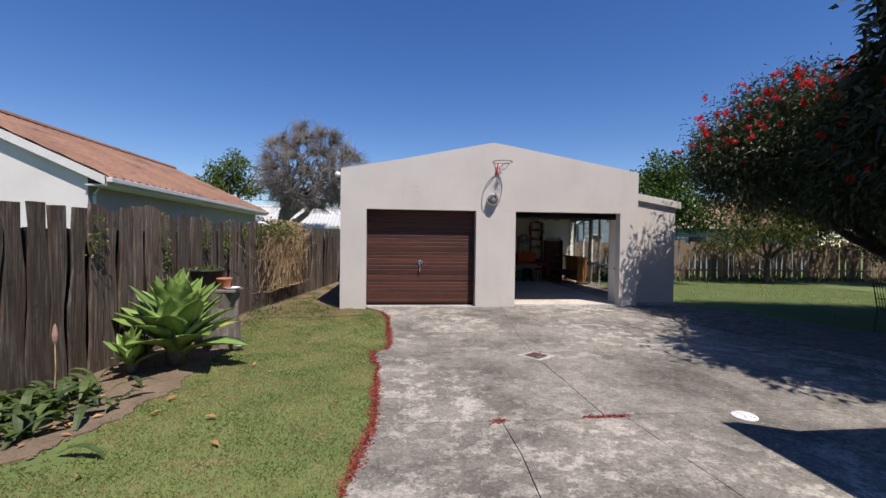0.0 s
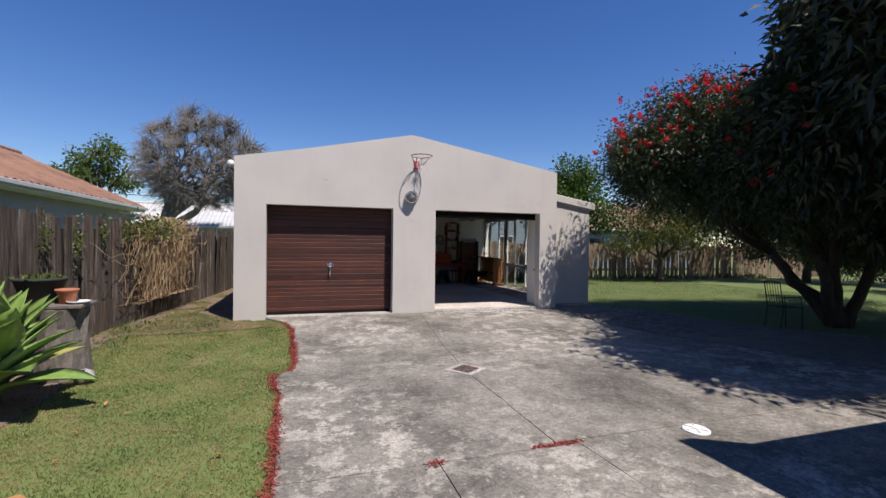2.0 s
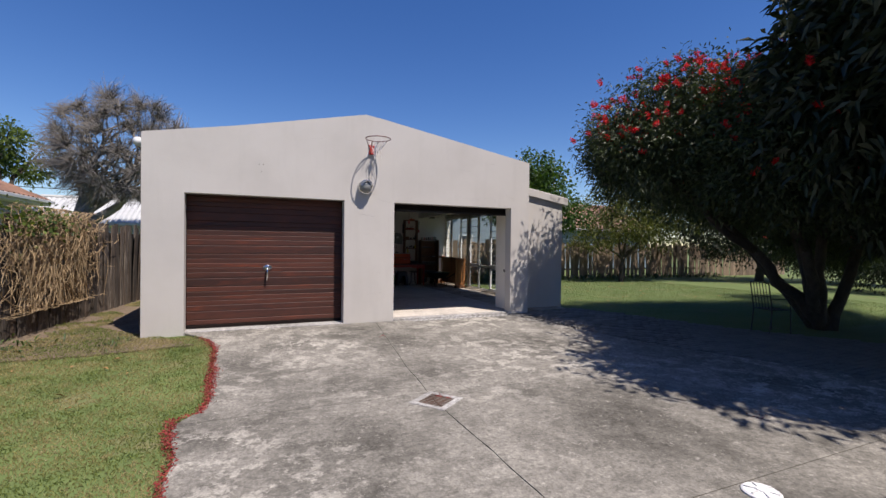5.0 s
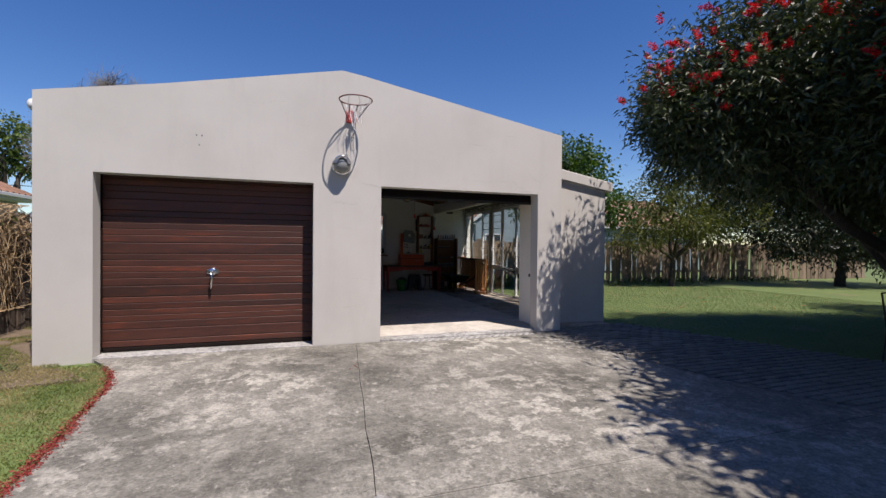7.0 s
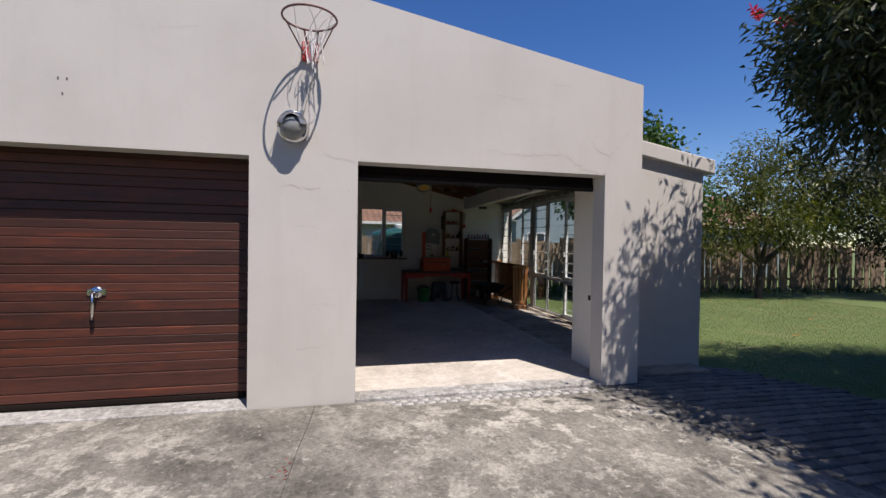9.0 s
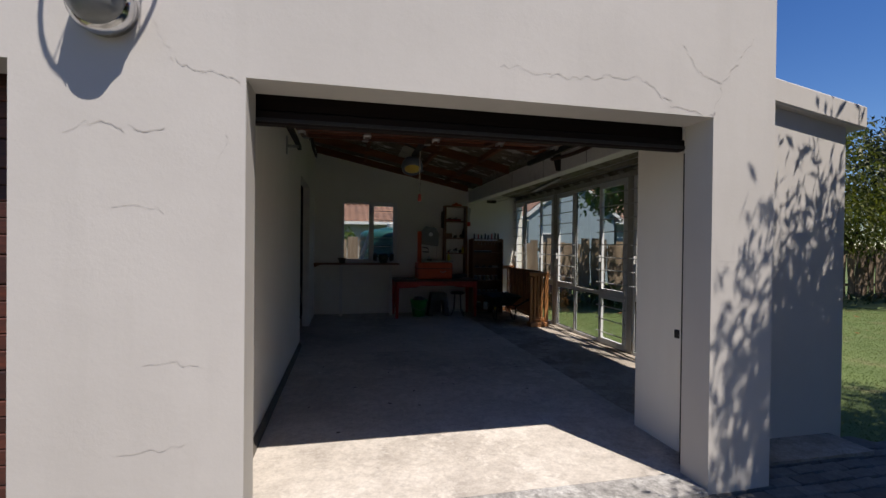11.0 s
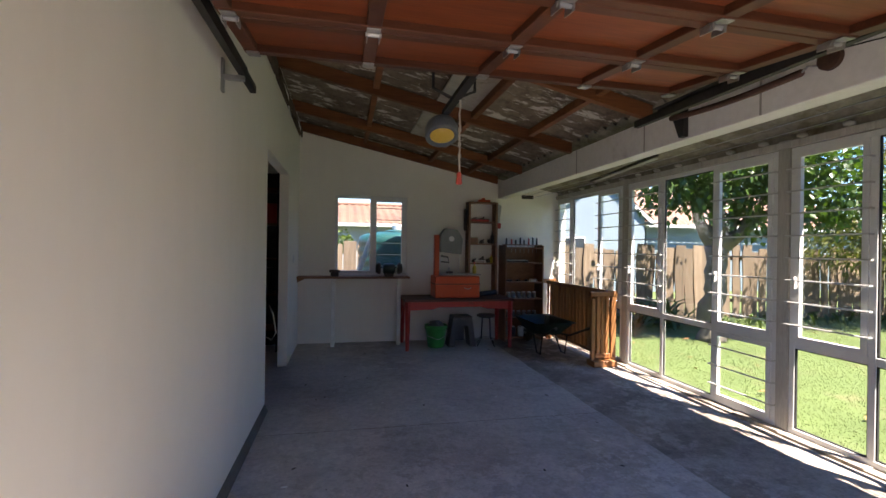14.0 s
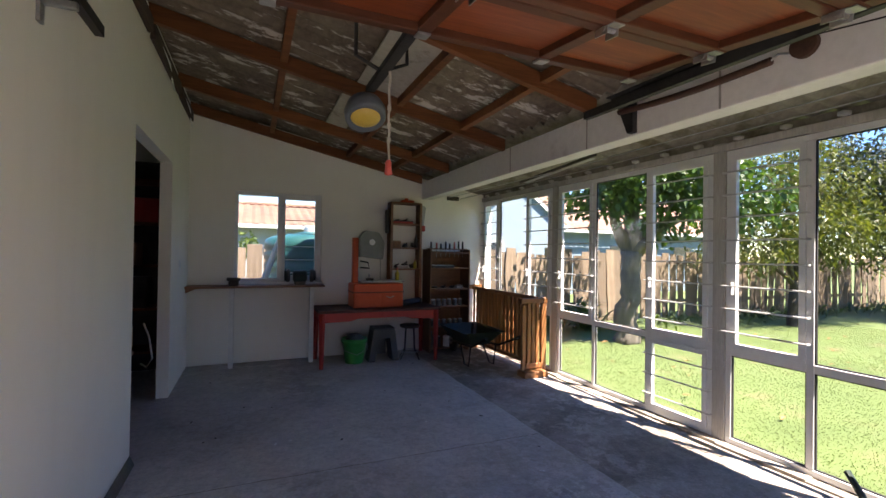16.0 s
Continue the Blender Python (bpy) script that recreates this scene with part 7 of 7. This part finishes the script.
def agave(name, at, scale, count, seed, label):
    rng = np.random.default_rng(seed)
    plant = thing(name, label, "agave", at=at)
    n = 10
    for k in range(count):
        f = (k + 0.5) / count
        az = k * 2.39996 + rng.normal() * 0.12
        el = radians(20 + 66 * f ** 0.72 + rng.normal() * 4)
        L = scale * (0.84 - 0.06 * f) * rng.uniform(0.88, 1.08)
        W = scale * 0.37 * rng.uniform(0.9, 1.1)
        curl = -0.38 * (1 - f) + rng.normal() * 0.05
        V, F = [], []
        p = np.array([0.0, 0.0, 0.0])
        for i in range(n + 1):
            t = i / n
            a = el + curl * (t - 0.2) * 1.4 + (0.35 * (1 - f) if t < 0.3 else 0.0)
            if i:
                p = p + np.array([math.cos(a), 0, math.sin(a)]) * L / n
            w = W * (0.42 + 1.25 * t - 0.15 * t * t if t < 0.5 else 1.0) * max(0.0, 1 - max(0, (t - 0.45) / 0.55) ** 1.9)
            th = 0.020 * scale * (1.25 - t)
            nrm = np.array([-math.sin(a), 0, math.cos(a)])
            for s, lift in ((-1, 0.20), (-0.5, 0.045), (0, 0.0), (0.5, 0.045), (1, 0.20)):
                V.append(p + np.array([0, s * w * 0.5, 0]) + nrm * lift * w * 0.55)
            V.append(p - nrm * th * 1.8)
        for i in range(n):
            a0, b0 = i * 6, (i + 1) * 6
            for q in range(4):
                F.append((a0 + q, a0 + q + 1, b0 + q + 1, b0 + q))
            F.append((a0 + 4, a0 + 5, b0 + 5, b0 + 4))
            F.append((a0 + 5, a0, b0, b0 + 5))
        ca, sa = math.cos(az), math.sin(az)
        r0 = 0.05 * scale * (1 - f)
        V = [(v[0] * ca - v[1] * sa + r0 * ca, v[0] * sa + v[1] * ca + r0 * sa, v[2] + 0.10 * scale + 0.22 * scale * f) for v in V]
        old = f < 0.12 and rng.random() < 0.3
        raw("leaf", V, F, M["agave_old"] if old else M["agave"], plant, "yellowing leaf" if old else "", True)
    part("stem", lathe([(0.10 * scale, -0.02), (0.13 * scale, 0.15 * scale), (0.09 * scale, 0.30 * scale)], 14), M["log_wood"], plant, smooth=True)
    return plant


agave("agave", (-2.86, 5.95, 0.02), 1.08, 46, 101, "large rosette of broad grey-green agave leaves by the fence")
agave("agave", (-3.22, 5.62, 0.0), 0.52, 18, 102, "young agave rosette beside the large one")


def strap_plant(name, label, at, count, L, W, seed, spread=0.25):
    rng = np.random.default_rng(seed)
    plant = thing(name, label, "plant", at=at)
    V, F = [], []
    for k in range(count):
        az, el = rng.uniform(0, math.tau), radians(rng.uniform(25, 80))
        p = np.array([rng.normal() * spread, rng.normal() * spread * 1.6, 0.0])
        l = L * rng.uniform(0.6, 1.2)
        base = len(V)
        for i in range(6):
            t = i / 5
            a = el - 1.5 * t * t
            if i:
                p = p + np.array([math.cos(a) * math.cos(az), math.cos(a) * math.sin(az), math.sin(a)]) * l / 5
            w = W * (0.5 + 1.4 * t if t < 0.4 else 1.06) * (1 - max(0, (t - 0.5) / 0.5) ** 2)
            s = np.array([-math.sin(az), math.cos(az), 0]) * w * 0.5
            V += [p - s, p + np.array([0, 0, -0.12 * w]), p + s]
        for i in range(5):
            o = base + i * 3
            F += [(o, o + 1, o + 4, o + 3), (o + 1, o + 2, o + 5, o + 4)]
    raw("leaves", V, F, M["leaf_plant"], plant)
    return plant


strap_plant("border_plant", "low clump of strappy green leaves in the soil bed", (-3.40, 4.15, 0.0), 90, 0.42, 0.07, 111)
strap_plant("border_plant", "low clump of strappy green leaves in the soil bed", (-3.25, 4.55, 0.0), 50, 0.34, 0.06, 112)
strap_plant("border_plant", "low clump of strappy green leaves in the soil bed", (-3.45, 3.55, 0.0), 60, 0.40, 0.07, 113)
strap_plant("weed_tuft", "small tuft of weeds by the log", (-2.75, 7.35, 0.0), 40, 0.16, 0.02, 114, 0.1)
strap_plant("weed_tuft", "small tuft of weeds along the fence foot", (-2.85, 8.6, 0.02), 60, 0.15, 0.02, 115, 0.2)
strap_plant("weed_tuft", "small tuft of weeds by the garage corner", (-1.6, 9.7, 0.08), 30, 0.14, 0.02, 116, 0.12)
strap_plant("weed_tuft", "bright weeds at the fence foot", (-2.9, 9.9, 0.06), 80, 0.18, 0.025, 117, 0.25)
strap_plant("garden_lily", "long-leaved green plant by the garden fence", (10.2, 18.7, 0.0), 80, 0.95, 0.09, 118, 0.2)
strap_plant("garden_lily", "long-leaved green plant by the garden fence", (9.0, 18.9, 0.0), 50, 0.7, 0.08, 119, 0.2)
for k in range(9):
    strap_plant("bed_plant", "low green plant in the bed along the garden fence", (12.2 + k * 1.35, 18.75 - k * 0.06, 0.0), 36, 0.45, 0.06, 120 + k, 0.28)
stalk = thing("flower_stalk", "dry pinkish flower spike among the border plants", "flower", at=(-3.3, 4.5, 0))
part("stem", tube([(0, 0, 0), (0.02, 0.0, 0.35), (0.0, 0.02, 0.62)], 0.006, 6), M["dry_vine"], stalk)
part("spike", lathe([(0.006, 0.58), (0.022, 0.63), (0.026, 0.68), (0.017, 0.75), (0.005, 0.79)], 10, pose(0, 0.02, 0)), M["dry_flower"], stalk)


def log_and_pots():
    l = thing("log", "grey weathered log seat behind the agave", "log")
    rng = np.random.default_rng(131)
    bm = lathe([(0.27, 0.0), (0.25, 0.3), (0.235, 0.6), (0.24, 0.82), (0.20, 0.835)], 18, pose(-2.72, 7.05, -0.02))
    for v in bm.verts:
        v.co += Vector((rng.normal() * 0.018, rng.normal() * 0.018, 0))
    part("stump", bm, M["log_wood"], l)
    part("slab", box(-3.12, -2.46, 6.82, 7.28, 0.81, 0.86, 0.012), M["log_wood"], l)
    p = thing("plant_pot", "terracotta flower pot on the log", "pot", at=(-2.66, 7.0, 0.86))
    part("body", lathe([(0.07, 0), (0.10, 0.14), (0.115, 0.145), (0.115, 0.17), (0.10, 0.17), (0.095, 0.15)], 20), M["terracotta"], p, smooth=True)
    part("soil", lathe([(0.09, 0.14), (0.09, 0.15)], 16), M["soil"], p)
    b = thing("plant_trough", "black plastic planter with seedlings on a post", "planter", at=(-2.97, 7.12, 0.86))
    part("tub", lathe([(0.16, 0), (0.24, 0.26), (0.255, 0.265), (0.255, 0.29), (0.23, 0.29)], 24), M["rubber"], b, smooth=True)
    part("soil", lathe([(0.22, 0.25), (0.22, 0.27)], 20), M["soil"], b)
    n = 120
    r = np.random.default_rng(132)
    P = np.stack([r.normal(size=n) * 0.1, r.normal(size=n) * 0.1, np.full(n, 0.27)], axis=1)
    leaf_mesh("seedlings", P, rand_dirs(r, n) * 0.5 + np.array([0, 0, 0.8]), 0.09, 0.03, M["leaf_vine"], b, r)
    s = thing("grey_stone", "pale grey stone beside the log", "stone", at=(-2.40, 6.75, 0.06))
    bm = bmesh.new()
    bmesh.ops.create_icosphere(bm, subdivisions=2, radius=0.1)
    for v in bm.verts:
        v.co = Vector((v.co.x * 1.1, v.co.y, v.co.z * 0.7)) + Vector(rng.normal(size=3)) * 0.012
    part("stone", bm, M["sill"], s)
    w = thing("white_dish", "white dish resting on the log", "dish", at=(-2.54, 6.98, 0.86))
    part("dish", lathe([(0.07, 0), (0.12, 0.03), (0.11, 0.032), (0.065, 0.01)], 20), M["white_plastic"], w, smooth=True)


log_and_pots()


def vines():
    rng = np.random.default_rng(141)
    v = thing("dry_vine", "dry tangled vine hanging over the fence", "vine")
    bm = bmesh.new()
    for k in range(900):
        y = 11.75 + rng.normal() * 0.55
        z = 1.98 - abs(rng.normal()) * 0.35
        off = 0.06 + abs(rng.normal()) * 0.07
        dy, dz = rng.normal() * 0.5, -0.3 + rng.normal() * 0.4
        pts = []
        for i in range(int(rng.integers(7, 14))):
            pts.append(Vector((-4.325 + 0.115 * y + off, y, max(z, 0.45))))
            dy = dy * 0.80 + rng.normal() * 0.55
            dz = dz * 0.80 - 0.13 + rng.normal() * 0.5
            off = min(max(off + rng.normal() * 0.03, 0.05), 0.30)
            y, z = y + dy * 0.10, min(z + dz * 0.11, 2.1)
        add_tube(bm, pts, 0.0048, 3, False)
    part("stem_mat", bm, M["dry_vine"], v)
    n = 620
    y = 11.1 + rng.normal(size=n) * 0.60
    P = np.stack([-4.325 + 0.115 * y + 0.08 + np.abs(rng.normal(size=n)) * 0.12, y, 1.95 + rng.normal(size=n) * 0.12 - np.abs(rng.normal(size=n)) * 0.12], axis=1)
    leaf_mesh("leaves", P, rand_dirs(rng, n), 0.075, 0.05, M["leaf_vine"], v, rng)
    c = thing("fence_creeper", "small-leaved green creeper growing through the fence", "creeper")
    spots = [(5.6, 1.62, 0.28), (6.9, 1.45, 0.40), (8.0, 1.65, 0.25), (8.7, 1.55, 0.28), (9.4, 1.75, 0.22), (10.1, 1.72, 0.25)]
    Q = []
    for y, z, h in spots:
        m = 110
        Q.append(np.stack([-4.325 + 0.115 * y + 0.045 + np.abs(rng.normal(size=m)) * 0.035, y + rng.normal(size=m) * 0.07, z + rng.normal(size=m) * h * 0.6], axis=1))
    Q = np.concatenate(Q)
    Q[:, 2] = np.minimum(Q[:, 2], 2.15)
    leaf_mesh("leaves", Q, rand_dirs(rng, len(Q)) + np.array([0.6, -0.2, 0]), 0.042, 0.030, M["leaf_vine"], c, rng)
    p = thing("leaning_pole", "grey-green wooden pole behind the garage corner", "pole")
    part("pole", tube([(-2.15, 17.0, 0.03), (-1.98, 17.0, 2.0), (-1.75, 17.0, 3.75)], [0.07, 0.065, 0.055], 9), M["post_timber"], p)
    pw = thing("power_lines", "thin overhead wires beyond the houses", "wire")
    for k, z in enumerate((6.2, 5.7, 4.8)):
        part("wire", tube([(-30, 33, z), (0, 36, z - 0.3), (40, 38, z + 0.6)], 0.02, 4), M["iron"], pw)


vines()


def garden_chair(at, turn):
    c = thing("garden_chair", "black wrought-iron garden chair under the tree", "chair", "chairs under the tree", at=at, turn=turn)
    for sx in (-0.2, 0.2):
        part("front_leg", tube([(sx, -0.2, 0.0), (sx, -0.19, 0.43)], 0.011, 6), M["iron"], c)
        part("back_leg", tube([(sx, 0.24, 0.0), (sx, 0.19, 0.43), (sx, 0.27, 0.92)], 0.011, 6), M["iron"], c)
        part("arm", tube([(sx, 0.22, 0.64), (sx, -0.16, 0.64), (sx, -0.19, 0.43)], 0.010, 6), M["iron"], c)
    for k in range(6):
        y = -0.19 + k * 0.076
        part("seat_slat", box(-0.2, 0.2, y - 0.02, y + 0.02, 0.43, 0.442), M["iron"], c)
    part("back_rail", tube([(-0.2, 0.27, 0.92), (0, 0.285, 0.95), (0.2, 0.27, 0.92)], 0.011, 6), M["iron"], c)
    for k in range(5):
        x = -0.13 + k * 0.065
        part("back_bar", tube([(x, 0.19, 0.44), (x, 0.275, 0.93)], 0.006, 5), M["iron"], c)
    return c


chair = garden_chair((9.15, 7.15, gz(9.15, 7.15) + 0.006), 75)
for at, turn in (((11.0, 5.7, -0.02), 200), ((12.3, 6.2, -0.02), -40), ((12.0, 5.0, -0.03), 150)):
    copy_thing(chair, pose(*at, 0, 0, turn))
t = thing("garden_table", "dark iron garden table under the tree", "table", at=(11.6, 5.9, -0.03))
part("tabletop", lathe([(0.45, 0.70), (0.47, 0.71), (0.47, 0.73), (0.45, 0.735)], 28), M["iron"], t)
for k in range(4):
    a = k * math.pi / 2 + 0.6
    part("leg", tube([(0.12 * math.cos(a), 0.12 * math.sin(a), 0.70), (0.08 * math.cos(a), 0.08 * math.sin(a), 0.35), (0.33 * math.cos(a), 0.33 * math.sin(a), 0.0)], 0.013, 6), M["iron"], t)

# ---- small pieces: fallen leaves, petals, pavers, grass ----
def litter():
    rng = np.random.default_rng(151)
    V = [(-0.04, 0, 0.004), (0, -0.018, 0.012), (0.05, 0, 0.006), (0, 0.02, 0.016)]
    me = bpy.data.meshes.new("dead_leaf")
    me.from_pydata(V, [], [(0, 1, 2), (0, 2, 3)])
    me.materials.append(M["dead_leaf"])
    spots = [(rng.uniform(-3.0, -0.6), rng.uniform(3.0, 9.0)) for _ in range(26)] + [(rng.uniform(-3.5, -2.7), rng.uniform(3.6, 6.2)) for _ in range(34)] + [(rng.uniform(8, 16), rng.uniform(11, 18)) for _ in range(60)]
    for x, y in spots:
        ob = tagged(new("dead_leaf", me), "curled brown fallen leaf", "leaf", "fallen leaves")
        s = rng.uniform(0.7, 1.5)
        ob.matrix_basis = pose(x, y, gz(x, y) - 0.012 + 0.012, rng.normal() * 10, rng.normal() * 10, rng.uniform(0, 360)) @ Matrix.Diagonal((s, s, s, 1))
    # red stamens washed against the lawn edge and into the joints
    P = []
    def strew(x, y, n, sx, sy):
        P.append(np.stack([x + rng.normal(size=n) * sx, y + rng.normal(size=n) * sy], axis=1))
    for y in np.arange(2.2, 9.6, 0.04):
        dens = 0.5 + 0.5 * math.sin(y * 3.1) * math.sin(y * 1.3 + 1)
        strew(drive_left(y) - 0.02, y, int(14 + 26 * dens), 0.016 + 0.018 * dens, 0.03)
    for x in np.arange(1.75, 2.15, 0.03):
        strew(x, 3.86, 22, 0.02, 0.014)
    strew(0.92, 3.84, 60, 0.035, 0.02)
    strew(2.06, 6.20, 45, 0.025, 0.03)
    strew(2.13, 6.12, 30, 0.02, 0.03)
    strew(4.6, 4.6, 16, 0.05, 0.05)
    strew(0.9, 3.82, 40, 0.04, 0.03)
    strew(2.2, 8.9, 16, 0.02, 0.05)
    P = np.concatenate(P)
    z = np.array([gz(x, y) for x, y in P]) + 0.008
    base = np.column_stack([P, z])
    D = rand_dirs(rng, len(base)) * np.array([1, 1, 0.18]) + np.array([0, 0, 0.1])
    red = leaf_mesh("fallen_stamens", base, D, 0.028, 0.010, M["petal_dust"], None, rng, 0.0)
    tagged(red, "fallen red flower stamens drifted along the lawn edge", "petals", "", "stuff")


litter()


def clods():
    """Crumbs of soil in the bed and along the passage."""
    rng = np.random.default_rng(155)
    V, F = [], []
    for k in range(1500):
        y = rng.uniform(2.2, 9.0) if k < 1000 else rng.uniform(9.4, 13.0)
        a = -4.325 + 0.115 * y + 0.08
        x = rng.uniform(a, bed_edge(y) + 0.05) if k < 1000 else rng.uniform(a, -1.4)
        r = 0.008 + 0.022 * rng.random() ** 3
        z = gz(x, y) - 0.012 if k < 1000 else gz(x, y) - 0.006
        o = len(V)
        ring = [(x + r * math.cos(q) * rng.uniform(0.7, 1.3), y + r * math.sin(q) * rng.uniform(0.7, 1.3), z - 0.004) for q in (0.2, 1.5, 2.8, 4.0, 5.2)]
        V += ring + [(x + rng.normal() * r * 0.2, y, z + r * rng.uniform(0.5, 1.0))]
        F += [(o + i, o + (i + 1) % 5, o + 5) for i in range(5)]
    tagged(raw("soil_clods", V, F, M["soil"]), "loose brown crumbs of soil in the bed", "soil", "", "stuff")


clods()


def grass(name, label, count, region, height, width, seed, keep, material=None):
    rng = np.random.default_rng(seed)
    x = rng.uniform(region[0], region[1], count)
    y = rng.uniform(region[2], region[3], count)
    ok = np.array([keep(a, b) for a, b in zip(x, y)])
    x, y = x[ok], y[ok]
    z = np.array([gz(a, b) for a, b in zip(x, y)]) - np.where(x < 0, np.interp(y, [8.5, 9.5], [0.035, 0.010]), 0.035 if x.min() < 0 else 0.030)
    P = np.column_stack([x, y, z])
    D = rng.normal(size=(len(x), 3)) * 0.55 + np.array([0, 0, 1.0])
    g = leaf_mesh(name, P, D, height, width, material or M["grass"], None, rng, 0.25)
    return tagged(g, label, "grass", "", "stuff")


def left_lawn(x, y):
    bed = bed_edge(y)
    edge = drive_left(y) + 0.02
    if y > 9.2:
        if x < min(edge, -1.35 if y > 10 else 9) and (y < 9.75 + 0.2 * noise.noise(Vector((x * 3, y * 3, 1.0))) or noise.noise(Vector((x * 1.6, y * 1.1, 9.0))) > 0.02 + 0.5 * smooth01(-2.6, -1.8, x)):
            return True
        edge = min(edge, -0.45 - 0.8 * (y - 9.2))
    return bed - 0.05 + 0.10 * math.sin(x * 23 + y * 17) < x < edge and noise.noise(Vector((x * 1.3, y * 1.3, 3.0))) > -0.62 + 0.25 * math.sin(x * 31) * math.sin(y * 27)


def right_lawn(x, y):
    return x > (lawn_line(y) if y < 10.7 else 7.05) and y < 19.0


grass("lawn_grass", "short mown grass blades beside the drive", 190000, (-3.4, 0.0, 1.8, 15.5), 0.042, 0.0075, 161, left_lawn)
grass("garden_grass", "short mown grass blades on the back lawn", 170000, (7.0, 17.0, 7.0, 19.0), 0.022, 0.007, 162, right_lawn, M["grass_far"])


def pavers():
    rng = np.random.default_rng(171)
    field = tagged(new("pavement"), "small grey cobble pavers between drive and lawn", "paving", "", "structure")
    me_all = []
    for _ in range(5):
        bm = box(-0.100, 0.100, -0.0505, 0.0505, -0.03, 0.012, 0.007)
        bmesh.ops.recalc_face_normals(bm, faces=bm.faces)
        for v in bm.verts:
            v.co += Vector(rng.normal(size=3)) * 0.0025
        me = bpy.data.meshes.new("paver")
        bm.to_mesh(me)
        bm.free()
        me.materials.append(M["paver"])
        me_all.append(me)
    cells = []
    for r in range(110):
        y = -1.2 + r * 0.107
        for k in range(60):
            x = 4.9 + k * 0.207 + (r % 2) * 0.1035
            if paving_line(y) + 0.06 < x < lawn_line(y) - 0.02 and y < 10.46 and (x < 5.7 or y < 10.46) and (y > 2.75):
                cells.append((x, y))
    cells.sort(key=lambda c: (c[0] - 5.2) ** 2 + (c[1] - 9.6) ** 2)
    for x, y in cells[:300]:
        ob = new("paver", me_all[int(rng.integers(0, 5))])
        ob.parent = field
        ob.matrix_basis = pose(x, y, gz(x, y) - 0.006 + rng.normal() * 0.002, rng.normal() * 1.0, rng.normal() * 1.0, rng.normal() * 1.5)
    V, F = [], []
    src = me_all[0]
    sv = np.array([v.co[:] for v in src.vertices])
    sf = [tuple(p.vertices) for p in src.polygons]
    for x, y in cells[300:]:
        o = len(V)
        V += list(sv + np.array([x, y, gz(x, y) - 0.006 + rng.normal() * 0.002]))
        F += [tuple(i + o for i in f) for f in sf]
    tagged(raw("paver_rest", V, F, M["paver"], field), "", "", "", "stuff")
    # strip of cobbles in front of the open bay
    row = tagged(new("pavement_strip"), "row of small pale cobbles before the threshold", "paving", "", "structure")
    pale = [me.copy() for me in me_all]
    for me in pale:
        me.materials[0] = M["sill"]
    for r in range(2):
        for k in range(20):
            x = 3.02 + k * 0.105 + r * 0.05
            ob = new("paver", pale[k % 5])
            ob.parent = row
            ob.matrix_basis = pose(x, 9.945 - r * 0.075, gz(x, 9.93) + 0.002 + rng.normal() * 0.002, 0, 0, rng.normal() * 5) @ Matrix.Diagonal((0.48, 0.7, 0.8, 1))


pavers()
